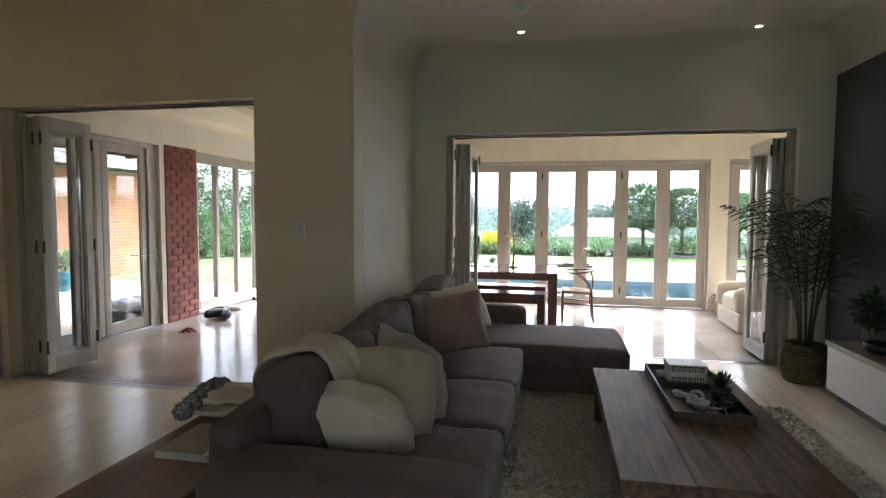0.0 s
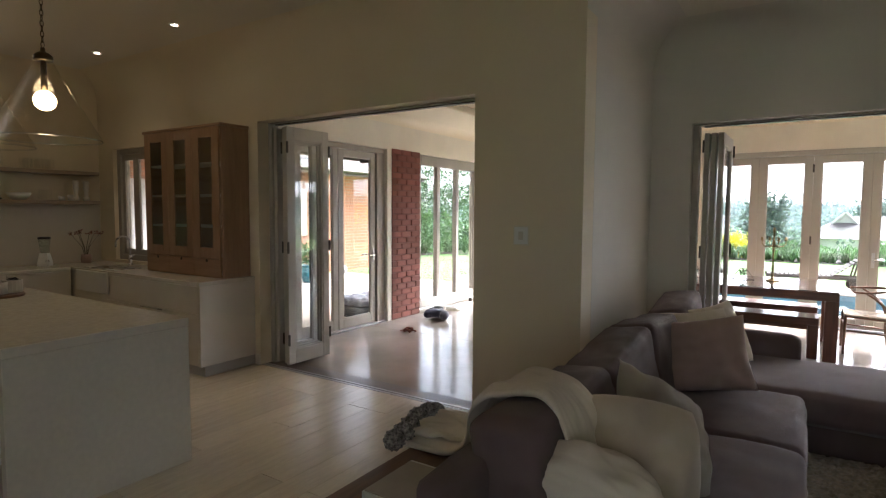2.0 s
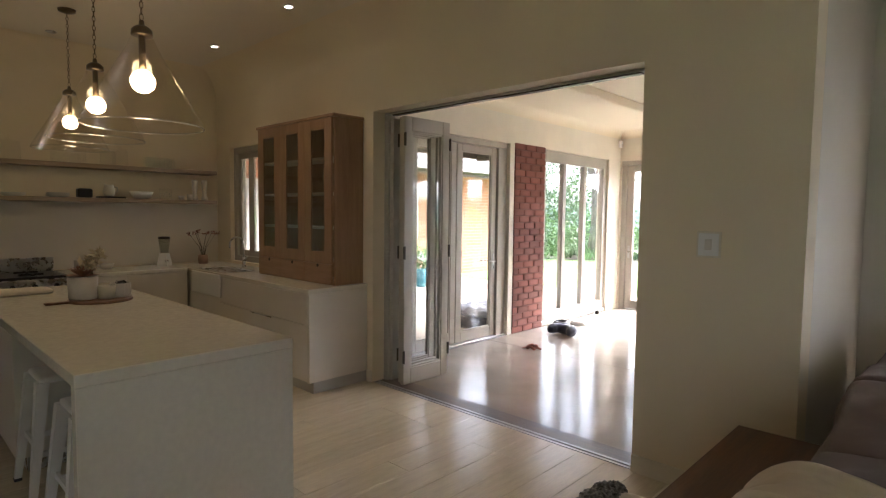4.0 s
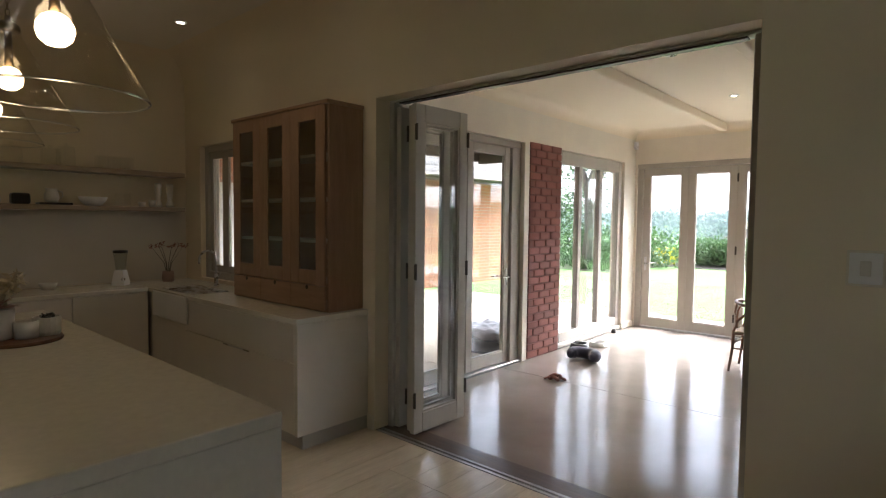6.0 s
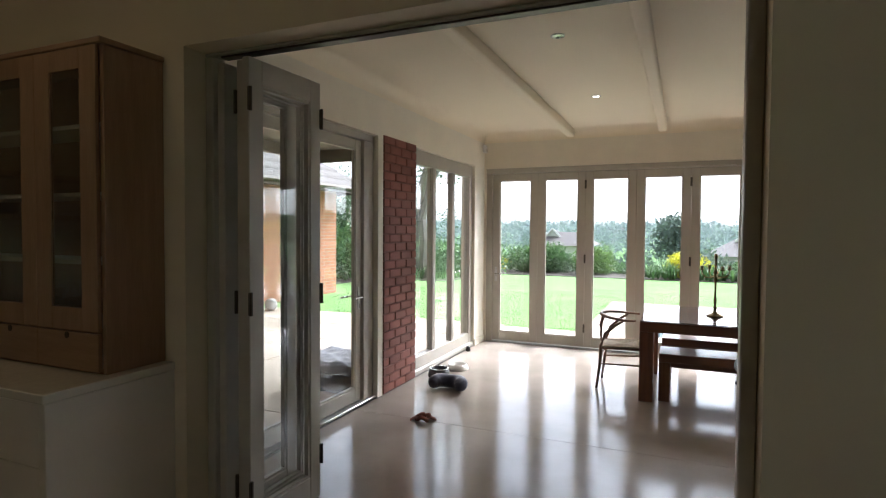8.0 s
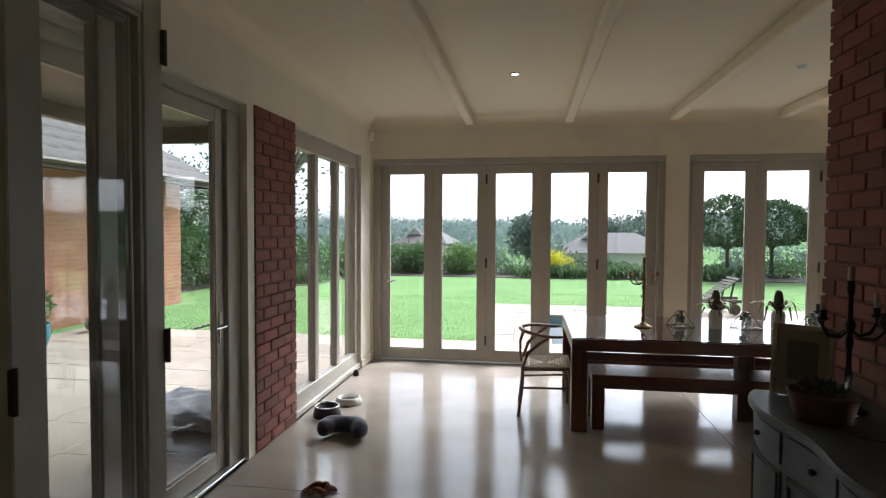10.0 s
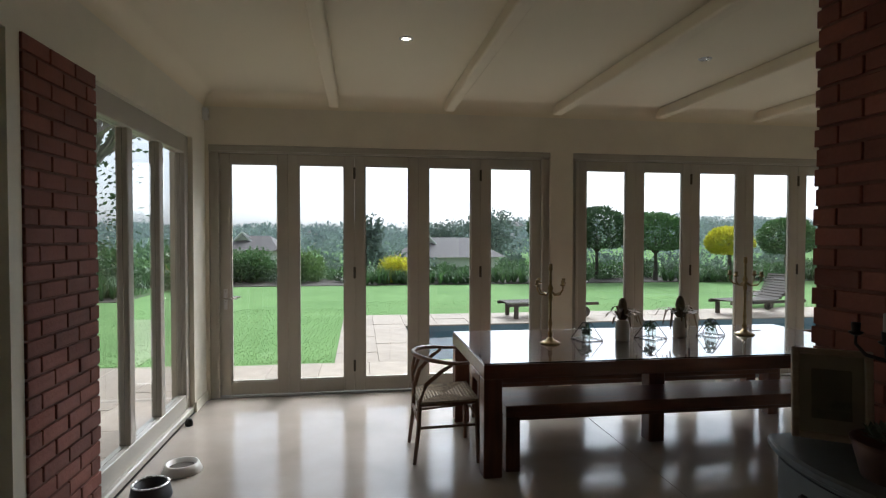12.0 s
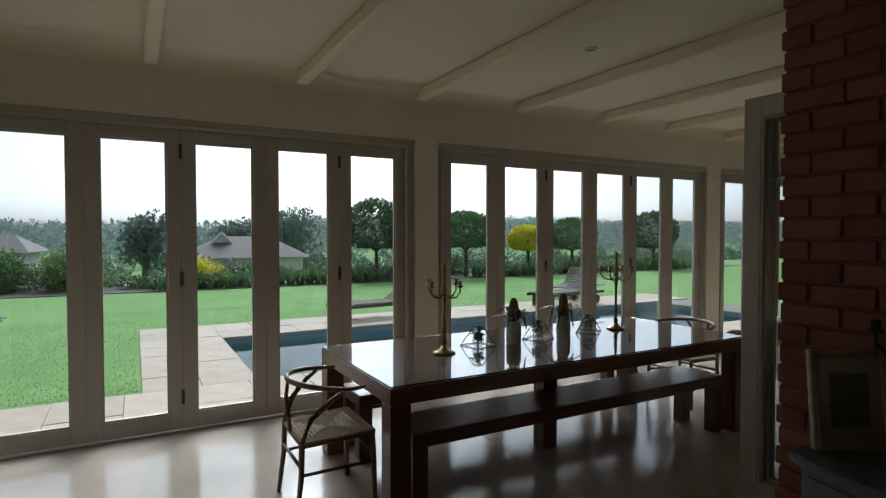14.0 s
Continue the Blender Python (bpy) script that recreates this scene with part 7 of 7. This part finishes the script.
part("pot", lathe([(0, 0), (0.14, 0), (0.22, 0.28), (0.2, 0.36), (0.23, 0.40), (0.20, 0.40), (0.18, 0.34), (0, 0.32)], 24), material("turquoise_glaze", (0.03, 0.22, 0.30), 0.2, vary=0.1, bump=0.05), pt, smooth=True)
bm = bmesh.new()
leaves(bm, random.Random(6), (0, 0, 0.62), (0.28, 0.28, 0.28), 260, 0.10, 0.3, 0.4, 6)
part("leaves", bm, LEAF["mid"], pt)
single("stone_ball", lathe([(0, 0), (0.06, 0.01), (0.11, 0.05), (0.13, 0.12), (0.11, 0.19), (0.06, 0.235), (0, 0.245)], 20), material("pale_stone", (0.5, 0.47, 0.42), 0.9, vary=0.1, bump=0.3), "round pale stone ball on the terrace", "ornament", "", pose(-9.5, 11.35, -0.045), True)
TEAK = wood("weathered_teak", (0.115, 0.09, 0.07), (0.07, 0.052, 0.042), 0.8, "X")


def lounger(m, raised):
    lo = thing("sun_lounger", m, "weathered slatted teak sun lounger" + (" with raised back" if raised else " lying flat"), "sun lounger", "sun loungers by the pool")
    L = 1.95
    for s in (-1, 1):
        part("side_rail", boxes(((-L / 2, s * 0.30 - 0.02, 0.24), (L / 2, s * 0.30 + 0.02, 0.30)), bev=0.003), TEAK, lo)
        part("front_leg", boxes(((-L / 2 + 0.16, s * 0.27 - 0.03, 0), (-L / 2 + 0.24, s * 0.27 + 0.03, 0.239)), bev=0.003), TEAK, lo)
        part("back_leg", boxes(((L / 2 - 0.35, s * 0.27 - 0.03, 0.05), (L / 2 - 0.27, s * 0.27 + 0.03, 0.239)), bev=0.003), TEAK, lo)
        part("wheel", lathe([(0, -0.02), (0.10, -0.02), (0.11, 0), (0.10, 0.02), (0, 0.02)], 18), TEAK, lo, at=pose(L / 2 - 0.31, s * 0.34, 0.11, 90, 0, 0))
    n = 22
    for k in range(n):
        x = -L / 2 + 0.03 + k * (L - 0.06) / n
        z, ry = 0.301, 0
        mm = pose(x, 0, z)
        if raised and x > 0.25:
            d = x - 0.25
            mm = pose(0.25 + d * math.cos(radians(38)), 0, z + d * math.sin(radians(38)), 0, -38, 0)
        part("slat", boxes(((0, -0.29, 0), (0.062, 0.29, 0.016)), bev=0.002), TEAK, lo, at=mm)
    if raised:
        for s in (-1, 1):
            part("back_strut", boxes(((-0.015, -0.015, 0), (0.015, 0.015, 0.40))), TEAK, lo, at=pose(0.62, s * 0.2, 0.28, 0, 12, 0))
    return lo


lounger(pose(0.75, 15.35, -0.045, 0, 0, 4), True)
lounger(pose(5.3, 15.1, -0.045, 0, 0, 8), True)
lounger(pose(6.6, 16.4, -0.065, 0, 0, 30), True)


# ---- many small pieces: boards, slabs, bricks, paving ----
def shared(name, bm, mat):
    return link_mesh(name, bm, mat)


def place(name, me, parent, loc):
    ob = new(name, me)
    ob.parent = parent
    ob.location = loc
    return ob


# oak boards, each 0.2 m wide, running towards the garden
W = 0.198
board = {L: shared("board", boxes(((0.0012, 0.0012, -0.012), (W - 0.0012, L - 0.0012, 0.0)), bev=0.0012), PLANK) for L in (0.6, 1.2, 1.8, 2.4)}
lens = (1.8, 2.4, 1.2, 2.4, 1.8)
rb = random.Random(4)
rest = bmesh.new()
for i in range(56):
    x0 = -7.56 + i * W
    if x0 + W > 3.46:
        break
    end = 4.488 if x0 + W / 2 < -0.79 else 6.498
    y, k = -2.5 - rb.choice((0.0, 0.6, 1.2, 1.8)), i
    while y < end - 0.05:
        L = lens[k % 5]
        k += 1
        left = end - y
        if L <= left and x0 > -4.4 and y + L > 0.6 and y > -2.5:
            place("floor_board", board[L], floor_main, (x0, y, 0))
        else:
            add_box(rest, (x0 + 0.0012, max(y, -2.5) + 0.0012, -0.012), (x0 + W - 0.0012, min(y + L, end) - 0.0012, 0.0))
        y += L
tagged(part("floor_boards_beyond", rest, PLANK, floor_main), kind="stuff")

# concrete bays with saw-cut joints
ex_ = (-4.52, -1.07, 2.55, 6.6)
for x0, x1 in zip(ex_, ex_[1:]):
    for y0, y1 in ((4.722, 6.62), (6.62, 10.055)):
        if y0 < 6 and x0 > -2:
            continue
        part("concrete_bay", boxes(((x0 + 0.003, y0 + 0.003, -0.014), ((-1.036 if y0 < 6 else x1) - 0.003, y1 - 0.003, 0.0))), CONCRETE, floor_sun)
part("concrete_bay", boxes(((-0.78, 6.602, -0.014), (6.6, 6.617, 0.0))), CONCRETE, floor_sun)

# face brick: the pillar by the window and the return wall
BW, BH, J = 0.222, 0.073, 0.0128


def brick_face(parent, plane, depth, y0, y1, z0, z1, facing, seed):
    """Stretcher bond on a wall whose face looks along x; the bed of mortar is set back."""
    rr = random.Random(seed)
    cache = {}
    rows = int((z1 - z0) / (BH + J))
    for r in range(rows):
        z = z0 + r * (BH + J) + J
        y = y0 - (BW + J) * (0.5 if r % 2 else 0.0)
        while y < y1 - 0.01:
            a, b = max(y, y0), min(y + BW, y1)
            if b - a > 0.03:
                L = round(b - a, 3)
                if L not in cache:
                    cache[L] = shared("brick", boxes(((-depth / 2, 0, 0), (depth / 2, L, BH)), bev=0.003), BRICK)
                place("brick", cache[L], parent, (plane - facing * depth / 2 + rr.uniform(-0.0025, 0.0025), a, z + rr.uniform(-0.001, 0.001)))
            y += BW + J


pillar = structure("wall_brick_pillar", boxes(((-4.559, 7.098, 0.0), (-4.522, 7.788, 2.484))), MORTAR, "red face-brick pillar between door and window")
brick_face(pillar, -4.508, 0.05, 7.098, 7.785, 0.0, 2.49, 1, 1)
brickwall = structure("wall_brick_return", boxes(((-1.066, 4.702, 0.0), (-1.036, 6.568, 2.958))), MORTAR, "red face-brick return wall in the sunroom")
brick_face(brickwall, -1.078, 0.04, 4.705, 6.582, 0.0, 2.955, -1, 2)

# paving stones
slab = {}
rp = random.Random(9)


def pave(x0, x1, y0, y1, w, d, shift=True):
    nx, ny = max(1, round((x1 - x0) / w)), max(1, round((y1 - y0) / d))
    w, d = (x1 - x0) / nx, (y1 - y0) / ny
    for j in range(ny):
        for i in range(nx):
            key = (round(w, 3), round(d, 3))
            if key not in slab:
                slab[key] = shared("paving_stone", boxes(((0.0025, 0.0025, -0.03), (w - 0.0025, d - 0.0025, 0.0)), bev=0.003), PAVER)
            place("paving_stone", slab[key], terrace, (x0 + i * w, y0 + j * d, -0.045 + rp.uniform(-0.003, 0.003)))


pave(-9.9, -4.73, 5.2, 11.75, 0.62, 0.62)
pave(-4.73, 9.0, 10.26, POOL[2] - 0.1, 0.6, 0.7)
pave(-3.38, POOL[0] + 0.03, POOL[2] - 0.1, 15.9, 0.57, 0.6)
pave(POOL[0] + 0.03, POOL[1] + 1.2, POOL[3], 15.9, 0.6, 0.7)
